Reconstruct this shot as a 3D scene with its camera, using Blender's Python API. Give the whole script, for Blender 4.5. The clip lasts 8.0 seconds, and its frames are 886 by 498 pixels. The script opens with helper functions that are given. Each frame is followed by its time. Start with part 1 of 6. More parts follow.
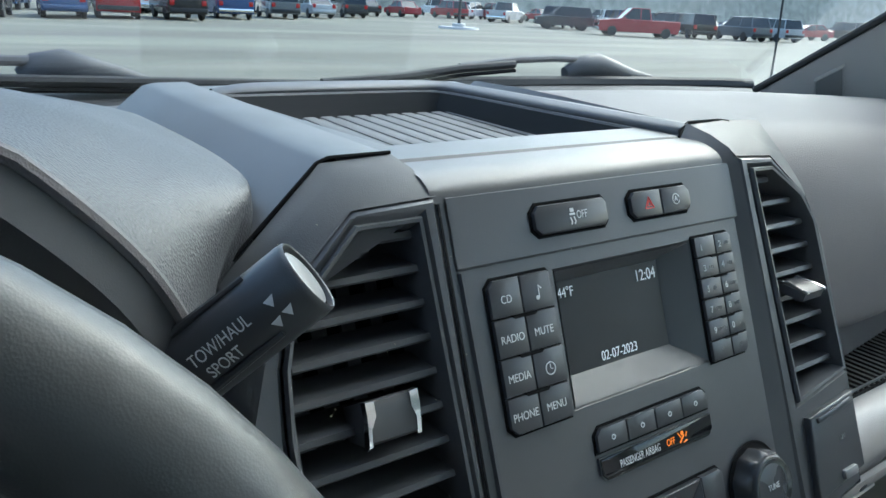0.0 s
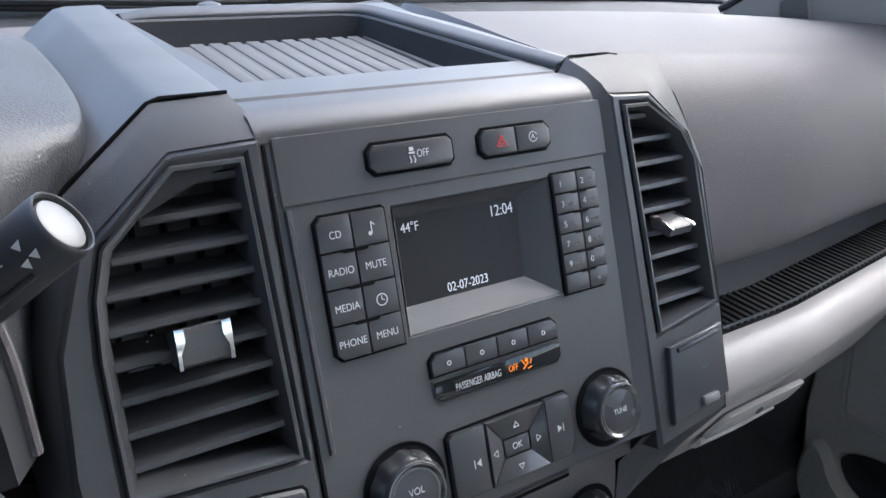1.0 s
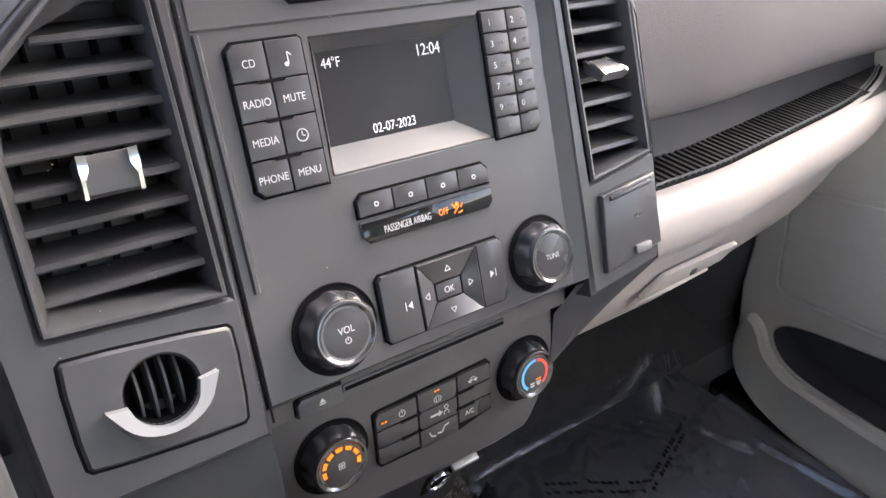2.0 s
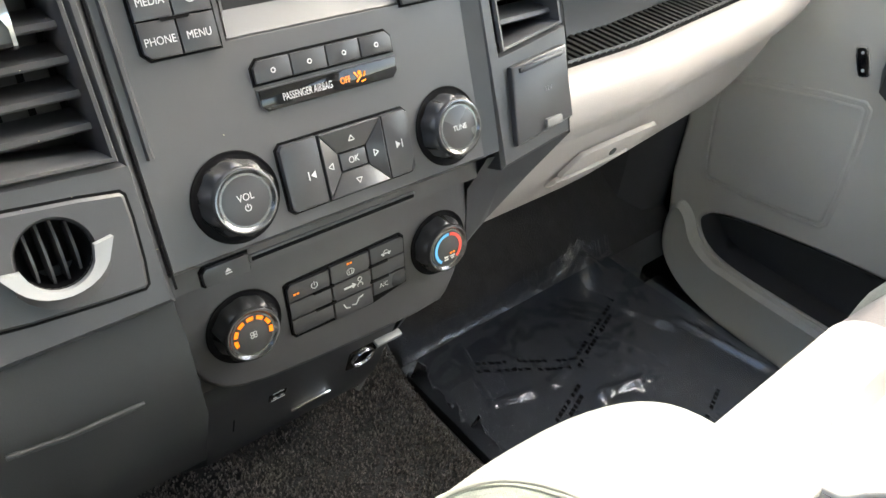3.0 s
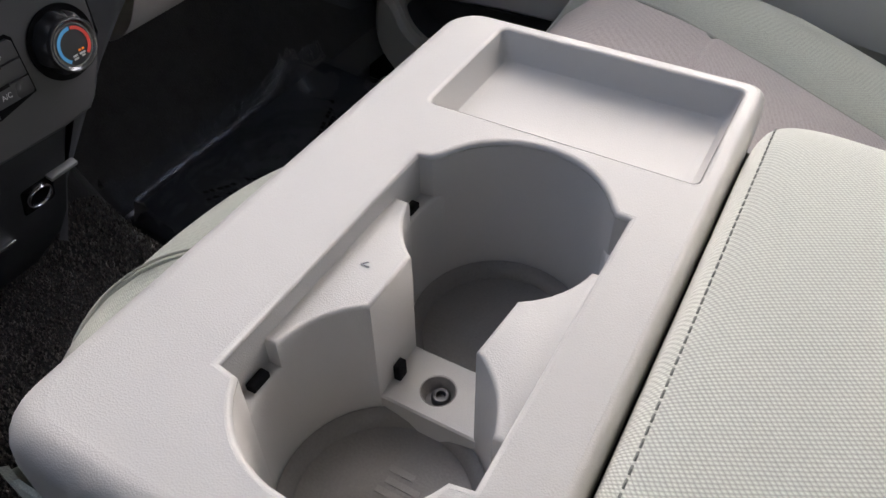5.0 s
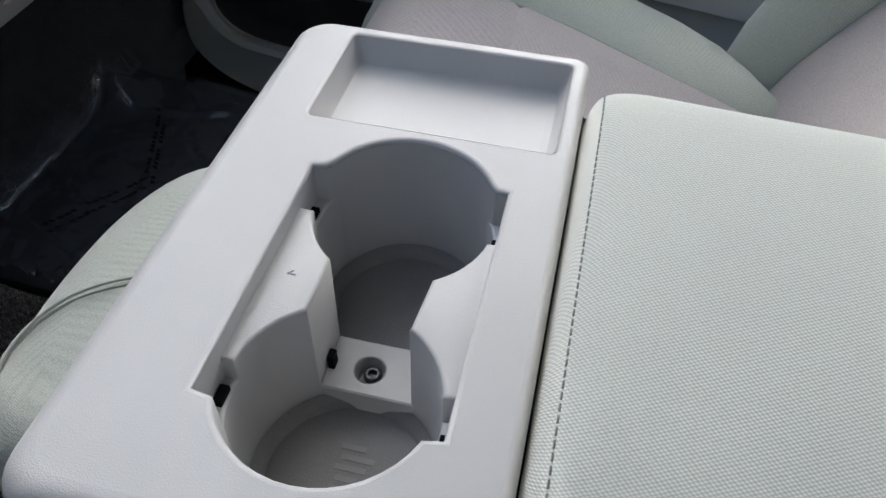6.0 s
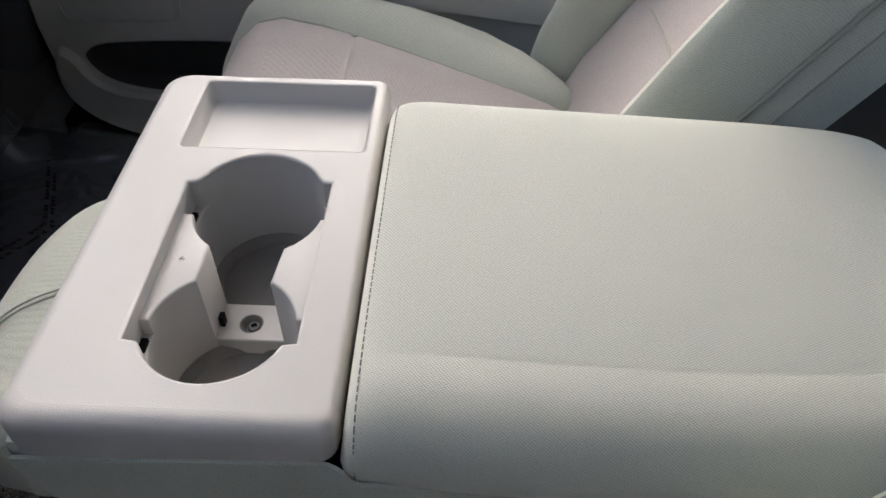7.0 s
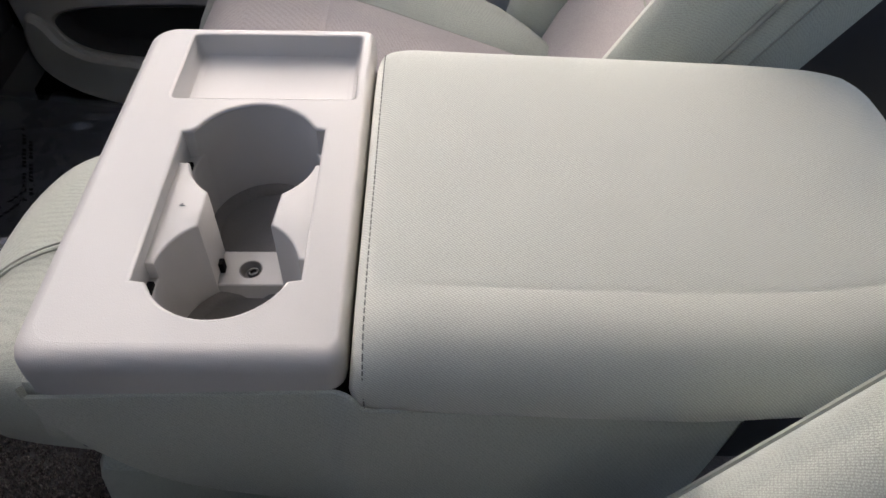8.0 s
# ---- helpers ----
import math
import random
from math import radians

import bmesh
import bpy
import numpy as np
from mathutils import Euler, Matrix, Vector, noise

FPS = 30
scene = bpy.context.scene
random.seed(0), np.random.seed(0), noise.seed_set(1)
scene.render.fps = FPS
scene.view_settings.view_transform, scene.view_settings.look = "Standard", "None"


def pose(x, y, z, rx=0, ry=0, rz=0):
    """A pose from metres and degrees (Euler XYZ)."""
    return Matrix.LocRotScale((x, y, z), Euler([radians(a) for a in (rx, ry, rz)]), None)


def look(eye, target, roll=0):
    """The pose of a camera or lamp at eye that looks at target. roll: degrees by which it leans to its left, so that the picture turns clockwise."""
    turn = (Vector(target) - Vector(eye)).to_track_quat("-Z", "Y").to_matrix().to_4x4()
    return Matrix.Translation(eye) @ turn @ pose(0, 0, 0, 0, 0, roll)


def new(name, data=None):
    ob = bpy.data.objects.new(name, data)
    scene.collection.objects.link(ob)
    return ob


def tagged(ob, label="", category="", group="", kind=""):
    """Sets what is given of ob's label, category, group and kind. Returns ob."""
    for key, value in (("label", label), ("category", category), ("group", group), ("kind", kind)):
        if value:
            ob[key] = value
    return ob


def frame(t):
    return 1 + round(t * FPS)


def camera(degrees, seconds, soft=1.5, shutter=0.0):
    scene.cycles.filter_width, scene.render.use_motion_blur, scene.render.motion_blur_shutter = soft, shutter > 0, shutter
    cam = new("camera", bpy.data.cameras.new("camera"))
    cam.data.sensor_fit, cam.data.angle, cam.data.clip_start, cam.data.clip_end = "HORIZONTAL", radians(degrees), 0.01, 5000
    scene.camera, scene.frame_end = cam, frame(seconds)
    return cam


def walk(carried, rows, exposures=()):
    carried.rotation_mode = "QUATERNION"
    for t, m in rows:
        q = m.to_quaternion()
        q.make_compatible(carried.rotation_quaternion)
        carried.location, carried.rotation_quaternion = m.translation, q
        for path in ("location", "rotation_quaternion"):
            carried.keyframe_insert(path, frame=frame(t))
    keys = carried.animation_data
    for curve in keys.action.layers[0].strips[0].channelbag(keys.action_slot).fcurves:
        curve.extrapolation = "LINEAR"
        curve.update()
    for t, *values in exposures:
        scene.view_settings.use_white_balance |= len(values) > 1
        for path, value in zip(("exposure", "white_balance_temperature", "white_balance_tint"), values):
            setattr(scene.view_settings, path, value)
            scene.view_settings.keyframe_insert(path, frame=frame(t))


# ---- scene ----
cam = camera(61.0, 8.0)
PATH = [
    (0, (-0.352, -0.215, 1.517), (0.771, 1.318, 0.894), 3.1),
    (0.5, (-0.301, -0.258, 1.541), (0.749, 1.282, 0.815), 3.1),
    (1, (-0.27, -0.288, 1.546), (0.75, 1.206, 0.692), 3.5),
    (1.5, (-0.263, -0.296, 1.529), (0.762, 1.115, 0.55), 4.1),
    (1.7, (-0.264, -0.303, 1.515), (0.787, 1.081, 0.524), 4.2),
    (2.8, (-0.246, -0.33, 1.489), (0.828, 0.832, 0.266), 5.7),
    (3, (-0.245, -0.344, 1.487), (0.838, 0.791, 0.247), 6.2),
    (3.5, (-0.238, -0.362, 1.471), (0.876, 0.671, 0.17), 6.5),
    (4, (-0.233, -0.387, 1.462), (0.92, 0.51, 0.096), 6.9),
    (4.5, (-0.245, -0.416, 1.459), (0.949, 0.336, 0.041), 7.2),
    (5, (-0.214, -0.453, 1.443), (1.021, 0.097, -0.03), 7.5),
    (5.2, (-0.179, -0.465, 1.444), (1.053, 0.003, -0.061), 6.8),
    (6.3, (-0.298, -0.414, 1.511), (1.084, -0.392, 0.066), 12.0),
    (6.5, (-0.326, -0.445, 1.534), (1.069, -0.457, 0.101), 11.2),
    (7, (-0.388, -0.484, 1.596), (1.006, -0.601, 0.167), 10.1),
    (7.5, (-0.414, -0.479, 1.608), (0.937, -0.695, 0.149), 11.1),
    (8, (-0.419, -0.468, 1.591), (0.923, -0.667, 0.121), 11.1),
]
walk(cam, [(t, look(eye, target, roll)) for t, eye, target, roll in PATH],
     [(0.0, 1.95, 5600, -5), (0.5, 1.95, 5500, -9), (1.0, 2.3, 5900, 9), (1.5, 3.1, 6450, 19), (3.0, 3.5, 7100, 5), (3.5, 3.35, 7100, 5), (4.0, 2.85, 6950, 9), (4.5, 2.05, 6650, 10), (5.0, 1.75, 6500, 13), (6.5, 1.6, 5800, 6), (7.0, 1.75, 6600, 12), (8.0, 1.8, 6650, 15)])

# ---- daylight ----
world = bpy.data.worlds.new("world")
scene.world = world
world.use_nodes = True
sky = world.node_tree.nodes.new("ShaderNodeTexSky")
sky.sky_type = "NISHITA"
sky.sun_disc = False
SUN_UP, SUN_ROUND = 37.0, 77.0
sky.sun_elevation, sky.sun_rotation = radians(SUN_UP), radians(SUN_ROUND)
sky.air_density, sky.dust_density = 1.0, 3.0
world.node_tree.links.new(sky.outputs[0], world.node_tree.nodes["Background"].inputs[0])
world.node_tree.nodes["Background"].inputs[1].default_value = 0.15
sun = new("sun", bpy.data.lights.new("sun", "SUN"))
sun.data.energy, sun.data.angle, sun.data.color = 0.82, radians(65.0), (1.0, 0.985, 0.96)
aim = Vector((math.sin(radians(SUN_ROUND)) * math.cos(radians(SUN_UP)), math.cos(radians(SUN_ROUND)) * math.cos(radians(SUN_UP)), math.sin(radians(SUN_UP))))
sun.matrix_world = Matrix.Translation(aim * 30) @ aim.to_track_quat("Z", "Y").to_matrix().to_4x4()


# ---- materials ----
def material(name, colour, rough=0.5, metal=0.0, spread=0.06, grain=0.0, grain_scale=900.0, stain=6.0, specular=0.5, coat=0.0, fibre=False, weave=0.0, weave_scale=1100.0, laid=False):
    """Plain surface with two scales of variation and a fine relief."""
    m = bpy.data.materials.new(name)
    m.use_nodes = True
    n, link = m.node_tree.nodes, m.node_tree.links.new
    b = n["Principled BSDF"]
    b.inputs["Roughness"].default_value = rough
    b.inputs["Metallic"].default_value = metal
    b.inputs["Specular IOR Level"].default_value = specular
    b.inputs["Coat Weight"].default_value = coat
    tc = n.new("ShaderNodeTexCoord")
    big, fine = n.new("ShaderNodeTexNoise"), n.new("ShaderNodeTexNoise")
    big.inputs["Scale"].default_value, big.inputs["Detail"].default_value = stain, 5.0
    fine.inputs["Scale"].default_value, fine.inputs["Detail"].default_value = grain_scale, 2.0
    link(tc.outputs["Object"], big.inputs["Vector"])
    link(tc.outputs["Object"], fine.inputs["Vector"])
    add = n.new("ShaderNodeMath")
    add.operation = "ADD"
    link(big.outputs["Fac"], add.inputs[0])
    half = n.new("ShaderNodeMath")
    half.operation = "MULTIPLY"
    half.inputs[1].default_value = 0.6
    link(fine.outputs["Fac"], half.inputs[0])
    link(half.outputs[0], add.inputs[1])
    ramp = n.new("ShaderNodeMapRange")
    ramp.inputs["From Min"].default_value, ramp.inputs["From Max"].default_value = 0.45, 1.15
    ramp.inputs["To Min"].default_value, ramp.inputs["To Max"].default_value = 1 - spread, 1 + spread
    link(add.outputs[0], ramp.inputs["Value"])
    mul = n.new("ShaderNodeVectorMath")
    mul.operation = "SCALE"
    mul.inputs[0].default_value = colour
    link(ramp.outputs[0], mul.inputs["Scale"])
    link(mul.outputs[0], b.inputs["Base Color"])
    rr = n.new("ShaderNodeMapRange")
    rr.inputs["From Min"].default_value, rr.inputs["From Max"].default_value = 0.3, 0.7
    rr.inputs["To Min"].default_value, rr.inputs["To Max"].default_value = max(rough - 0.06, 0.02), min(rough + 0.06, 1.0)
    link(big.outputs["Fac"], rr.inputs["Value"])
    link(rr.outputs[0], b.inputs["Roughness"])
    if grain or weave:
        bump = n.new("ShaderNodeBump")
        bump.inputs["Strength"].default_value = grain or weave
        bump.inputs["Distance"].default_value = 0.0006
        if weave:
            turn, mx = n.new("ShaderNodeMapping"), n.new("ShaderNodeTexVoronoi")
            turn.inputs["Rotation"].default_value = (0.15, 0.2, radians(18))
            turn.inputs["Scale"].default_value = (0.75, 1.0, 1.0)
            link(tc.outputs["Object"], turn.inputs["Vector"])
            link(turn.outputs[0], mx.inputs["Vector"])
            mx.inputs["Scale"].default_value = weave_scale
            mx.inputs["Randomness"].default_value = 0.12 if laid else 0.45
            if laid:
                turn.inputs["Rotation"].default_value = (0.0, 0.0, radians(-33))
                turn.inputs["Scale"].default_value = (1.0, 0.72, 1.0)
                link(tc.outputs["UV"], turn.inputs["Vector"])
            shade = n.new("ShaderNodeMapRange")
            shade.inputs["To Min"].default_value, shade.inputs["To Max"].default_value = (1.22, 0.50) if laid else (1.14, 0.68)
            shade.inputs["From Max"].default_value = 0.8
            link(mx.outputs["Distance"], shade.inputs["Value"])
            threads = n.new("ShaderNodeVectorMath")
            threads.operation = "SCALE"
            link(mul.outputs[0], threads.inputs[0])
            link(shade.outputs[0], threads.inputs["Scale"])
            link(threads.outputs[0], b.inputs["Base Color"])
            link(mx.outputs["Distance"], bump.inputs["Height"])
        else:
            vor = n.new("ShaderNodeTexVoronoi")
            vor.inputs["Scale"].default_value = grain_scale
            link(tc.outputs["Object"], vor.inputs["Vector"])
            link(vor.outputs["Distance"], bump.inputs["Height"])
        link(bump.outputs[0], b.inputs["Normal"])
    if fibre:
        b.inputs["Sheen Weight"].default_value = 0.35
        b.inputs["Sheen Roughness"].default_value = 0.5
    return m


def glow(name, colour, strength):
    m = bpy.data.materials.new(name)
    m.use_nodes = True
    b = m.node_tree.nodes["Principled BSDF"]
    b.inputs["Base Color"].default_value = (*colour, 1)
    b.inputs["Emission Color"].default_value = (*colour, 1)
    b.inputs["Emission Strength"].default_value = strength
    return m


PAD = material("dash_pad", (0.122, 0.114, 0.119), 0.62, specular=0.26, grain=0.30, grain_scale=1000, spread=0.10)
WHEEL = material("wheel_skin", (0.036, 0.038, 0.040), 0.42, grain=0.06, grain_scale=1600, spread=0.05)
PAD_SMOOTH = material("dash_trim", (0.058, 0.058, 0.063), 0.44, specular=0.5, grain=0.10, grain_scale=1500, spread=0.06)
PANEL = material("stack_panel", (0.068, 0.067, 0.071), 0.34, grain=0.10, grain_scale=1800, spread=0.06)
BUTTON = material("button_plastic", (0.046, 0.046, 0.050), 0.32, spread=0.05, grain=0.05, grain_scale=2000)
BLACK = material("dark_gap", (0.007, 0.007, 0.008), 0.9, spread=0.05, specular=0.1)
GLOSS = material("gloss_black", (0.008, 0.008, 0.009), 0.08, spread=0.03)
BEZEL = material("vent_bezel", (0.052, 0.052, 0.056), 0.36, grain=0.08, grain_scale=1600, spread=0.05)
HOOD = material("hood_leather", (0.034, 0.035, 0.039), 0.46, specular=0.42, grain=0.55, grain_scale=680, spread=0.10)
SLAT = material("vent_plastic", (0.058, 0.058, 0.062), 0.42, grain=0.1, grain_scale=1500)
CHROME = material("satin_chrome", (0.75, 0.76, 0.78), 0.16, metal=1.0, spread=0.02)
SILVER = material("silver_paint", (0.36, 0.37, 0.38), 0.48, metal=0.4, spread=0.04)
PRINT = material("white_print", (0.60, 0.60, 0.61), 0.6, spread=0.02)
DIMPRINT = material("grey_print", (0.20, 0.20, 0.21), 0.6, spread=0.02)
REDPRINT = material("red_print", (0.55, 0.03, 0.03), 0.5, spread=0.02)
AMBER = glow("amber_light", (1.0, 0.24, 0.008), 0.07)
LIT = glow("display_light", (0.85, 0.86, 0.90), 0.035)
BLUE = glow("blue_light", (0.10, 0.40, 0.75), 0.03)
RED = glow("red_light", (0.75, 0.08, 0.06), 0.03)
SCREEN = material("screen_glass", (0.020, 0.0195, 0.021), 0.40, spread=0.02, specular=0.25)
GREY_HARD = material("grey_plastic", (0.46, 0.45, 0.435), 0.44, grain=0.16, grain_scale=1300, spread=0.04, stain=9)
GREY_DOOR = material("door_plastic", (0.60, 0.585, 0.55), 0.5, grain=0.12, grain_scale=800, spread=0.05)
GREY_DASH = material("glove_plastic", (0.43, 0.40, 0.385), 0.48, grain=0.2, grain_scale=700, spread=0.05)
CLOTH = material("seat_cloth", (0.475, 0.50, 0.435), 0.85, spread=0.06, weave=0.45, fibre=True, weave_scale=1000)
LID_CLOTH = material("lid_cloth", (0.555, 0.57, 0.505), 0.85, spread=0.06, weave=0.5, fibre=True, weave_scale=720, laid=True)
CLOTH_IN = material("seat_insert_cloth", (0.40, 0.36, 0.35), 0.88, spread=0.06, weave=0.45, fibre=True, weave_scale=700)
THREAD = material("thread", (0.30, 0.31, 0.27), 0.8, spread=0.1)
CARPET = material("carpet", (0.036, 0.035, 0.037), 0.95, spread=0.5, grain=1.0, grain_scale=420, stain=40, fibre=True)
RUBBER = material("rubber", (0.018, 0.018, 0.019), 0.6, spread=0.1, grain=0.2, grain_scale=600)
KNEE = material("knee_plastic", (0.021, 0.023, 0.025), 0.55, grain=0.1, grain_scale=1200, specular=0.35)
MAT = material("floor_mat", (0.020, 0.023, 0.031), 0.7, spread=0.25, grain=0.4, grain_scale=400)
HEADLINER = material("headliner", (0.62, 0.61, 0.58), 0.9, spread=0.05, grain=0.2, grain_scale=900)
ASPHALT = material("asphalt", (0.165, 0.162, 0.124), 0.85, spread=0.22, grain=0.3, grain_scale=60, stain=0.25)
# Long darker bands of patched and worn ground across the car park.
an, al = ASPHALT.node_tree.nodes, ASPHALT.node_tree.links.new
where, stretch, bands, worn, tone = an.new("ShaderNodeTexCoord"), an.new("ShaderNodeMapping"), an.new("ShaderNodeTexNoise"), an.new("ShaderNodeMapRange"), an.new("ShaderNodeVectorMath")
stretch.inputs["Scale"].default_value = (0.035, 0.30, 1.0)
stretch.inputs["Rotation"].default_value = (0.0, 0.0, radians(6))
bands.inputs["Scale"].default_value, bands.inputs["Detail"].default_value = 1.0, 6.0
worn.inputs["From Min"].default_value, worn.inputs["From Max"].default_value = 0.38, 0.62
worn.inputs["To Min"].default_value, worn.inputs["To Max"].default_value = 0.72, 1.14
tone.operation = "SCALE"
al(where.outputs["Object"], stretch.inputs["Vector"])
al(stretch.outputs[0], bands.inputs["Vector"])
al(bands.outputs["Fac"], worn.inputs["Value"])
al(an["Principled BSDF"].inputs["Base Color"].links[0].from_socket, tone.inputs[0])
al(worn.outputs[0], tone.inputs["Scale"])
al(tone.outputs[0], an["Principled BSDF"].inputs["Base Color"])
WIPER = material("wiper_plastic", (0.060, 0.064, 0.070), 0.5, grain=0.1, grain_scale=900)
LOWER = material("lower_plastic", (0.036, 0.037, 0.040), 0.5, grain=0.1, grain_scale=1200)
PAINT_BODY = material("truck_paint", (0.45, 0.45, 0.45), 0.3, spread=0.02, coat=0.5)

DUST = material("dust", (0.27, 0.26, 0.25), 0.9, spread=0.2, grain_scale=1500)
PILE = material("carpet_pile", (0.100, 0.088, 0.083), 0.95, spread=0.4, grain_scale=260, stain=40, fibre=True)
pn, pl = PILE.node_tree.nodes, PILE.node_tree.links.new
tuft, tone, tint = pn.new("ShaderNodeNewGeometry"), pn.new("ShaderNodeMapRange"), pn.new("ShaderNodeVectorMath")
tone.inputs["To Min"].default_value, tone.inputs["To Max"].default_value = 0.4, 1.9
tint.operation = "SCALE"
tint.inputs[0].default_value = (0.100, 0.088, 0.083)
pl(tuft.outputs["Random Per Island"], tone.inputs["Value"])
pl(tone.outputs[0], tint.inputs["Scale"])
pl(tint.outputs[0], pn["Principled BSDF"].inputs["Base Color"])
TRAYMAT = material("tray_rubber", (0.080, 0.082, 0.087), 0.6, grain=0.2, grain_scale=900)
TRAYM = material("tray_plastic", (0.012, 0.013, 0.016), 0.6, grain=0.1, grain_scale=1500, specular=0.2)
PILLAR = material("pillar_plastic", (0.46, 0.45, 0.45), 0.6, grain=0.1, grain_scale=900, spread=0.04)
DARKSTEEL = material("dark_steel", (0.06, 0.06, 0.062), 0.4, metal=0.8)
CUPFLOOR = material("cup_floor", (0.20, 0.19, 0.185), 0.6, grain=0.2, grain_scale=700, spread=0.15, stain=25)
STITCH = material("stitch_thread", (0.20, 0.21, 0.19), 0.8)
LINT = material("lint", (0.55, 0.52, 0.35), 0.9, spread=0.1)
TREES = material("far_trees", (0.33, 0.33, 0.29), 0.95, spread=0.5, stain=0.6)
CARGLASS = material("car_glass", (0.02, 0.024, 0.028), 0.06, spread=0.02)
HEADLAMP = material("headlamp", (0.6, 0.62, 0.65), 0.1, spread=0.02)
TAILLAMP = material("tail_lamp", (0.35, 0.01, 0.01), 0.15, spread=0.02)

FILM = bpy.data.materials.new("clear_film")
FILM.use_nodes = True
fn, fl = FILM.node_tree.nodes, FILM.node_tree.links.new
clear, shine, blend, edge = fn.new("ShaderNodeBsdfTransparent"), fn.new("ShaderNodeBsdfGlossy"), fn.new("ShaderNodeMixShader"), fn.new("ShaderNodeFresnel")
clear.inputs["Color"].default_value = (0.86, 0.88, 0.92, 1)
shine.inputs["Roughness"].default_value = 0.03
edge.inputs["IOR"].default_value = 1.75
fl(edge.outputs[0], blend.inputs[0])
fl(clear.outputs[0], blend.inputs[1])
fl(shine.outputs[0], blend.inputs[2])
haze, milk = fn.new("ShaderNodeBsdfDiffuse"), fn.new("ShaderNodeMixShader")
haze.inputs["Color"].default_value = (0.55, 0.60, 0.70, 1)
milk.inputs[0].default_value = 0.045
fl(blend.outputs[0], milk.inputs[1])
fl(haze.outputs[0], milk.inputs[2])
fl(milk.outputs[0], fn["Material Output"].inputs["Surface"])

GLASS = bpy.data.materials.new("window_glass")
GLASS.use_nodes = True
g = GLASS.node_tree.nodes["Principled BSDF"]
g.inputs["Transmission Weight"].default_value, g.inputs["Roughness"].default_value, g.inputs["IOR"].default_value = 1.0, 0.0, 1.45


# ---- building helpers ----
def thing(name, at, label, category, group="", kind=""):
    ob = new(name)
    ob.empty_display_size = 0.05
    ob.location = at
    return tagged(ob, label, category, group, kind)


def part(name, bm, material_, parent=None, label="", angle=35.0, flat=False):
    """Links a mesh in world places as one object under a thing or a part."""
    me = bpy.data.meshes.new(name)
    bmesh.ops.recalc_face_normals(bm, faces=bm.faces)
    for f in bm.faces:
        f.smooth = not flat
    bm.to_mesh(me)
    bm.free()
    if not flat:
        me.set_sharp_from_angle(angle=radians(angle))
    me.materials.append(material_)
    ob = new(name, me)
    if parent is not None:
        ob.parent = parent
        if parent.parent is None:
            ob.matrix_parent_inverse = Matrix.Translation(-parent.location)
    return tagged(ob, label)


def structure(name, bm, material_, label, category=""):
    return tagged(part(name, bm, material_), label, category or name.split("_")[0], "", "structure")


def basis(o, x, y, z):
    m = Matrix.Identity(4)
    for i, v in enumerate((x, y, z, o)):
        for j in range(3):
            m[j][i] = v[j]
    return m


def ring_loft(rings, close=True, caps=True, m=None):
    """Skins rings of equal count, closed round or open."""
    bm = bmesh.new()
    vs = [[bm.verts.new(p) for p in r] for r in rings]
    k = len(vs[0])
    for a, b in zip(vs, vs[1:]):
        for i in range(k if close else k - 1):
            j = (i + 1) % k
            bm.faces.new((a[i], a[j], b[j], b[i]))
    if caps and close:
        if caps != "end":
            bm.faces.new(vs[0][::-1])
        bm.faces.new(vs[-1])
    if m is not None:
        bm.transform(m)
    return bm


def prism(poly, z0, z1, m=None, bevel=0.0, seg=2, taper=0.0):
    """A polygon drawn out from z0 to z1, its front edges rounded."""
    c = [sum(p[i] for p in poly) / len(poly) for i in (0, 1)]
    rings = [[(x, y, z0) for x, y in poly]]
    steps = [(0.0, z1)] if not bevel else [(bevel * (1 - math.cos(radians(90 * k / seg))), z1 - bevel + bevel * math.sin(radians(90 * k / seg))) for k in range(seg + 1)]
    for inset, z in steps:
        q = shrink(poly, inset + taper)
        rings.append([(x, y, z) for x, y in q])
    return ring_loft(rings, m=m)


def shrink(poly, d):
    """The polygon with every edge moved inwards by d."""
    if abs(d) < 1e-9:
        return list(poly)
    area = sum(a[0] * b[1] - b[0] * a[1] for a, b in zip(poly, poly[1:] + poly[:1]))
    sgn = 1 if area > 0 else -1
    out, k = [], len(poly)
    for i in range(k):
        p0, p1, p2 = Vector(poly[i - 1]), Vector(poly[i]), Vector(poly[(i + 1) % k])
        e1, e2 = (p1 - p0).normalized(), (p2 - p1).normalized()
        n1, n2 = Vector((-e1.y, e1.x)) * sgn, Vector((-e2.y, e2.x)) * sgn
        mid = n1 + n2
        if mid.length < 1e-6:
            mid = n1
        mid.normalize()
        out.append(tuple(p1 + mid * min(d / max(mid.dot(n1), 0.35), 3 * abs(d)) if d > 0 else p1 + mid * (d / max(mid.dot(n1), 0.35))))
    return out


def pulled(poly, d):
    """The polygon drawn in towards its middle by about d on every side, for soft pads."""
    xs, ys = [p[0] for p in poly], [p[1] for p in poly]
    cx, cy, hx, hy = (min(xs) + max(xs)) / 2, (min(ys) + max(ys)) / 2, (max(xs) - min(xs)) / 2, (max(ys) - min(ys)) / 2
    return [(cx + (x - cx) * (1 - d / hx), cy + (y - cy) * (1 - d / hy)) for x, y in poly]


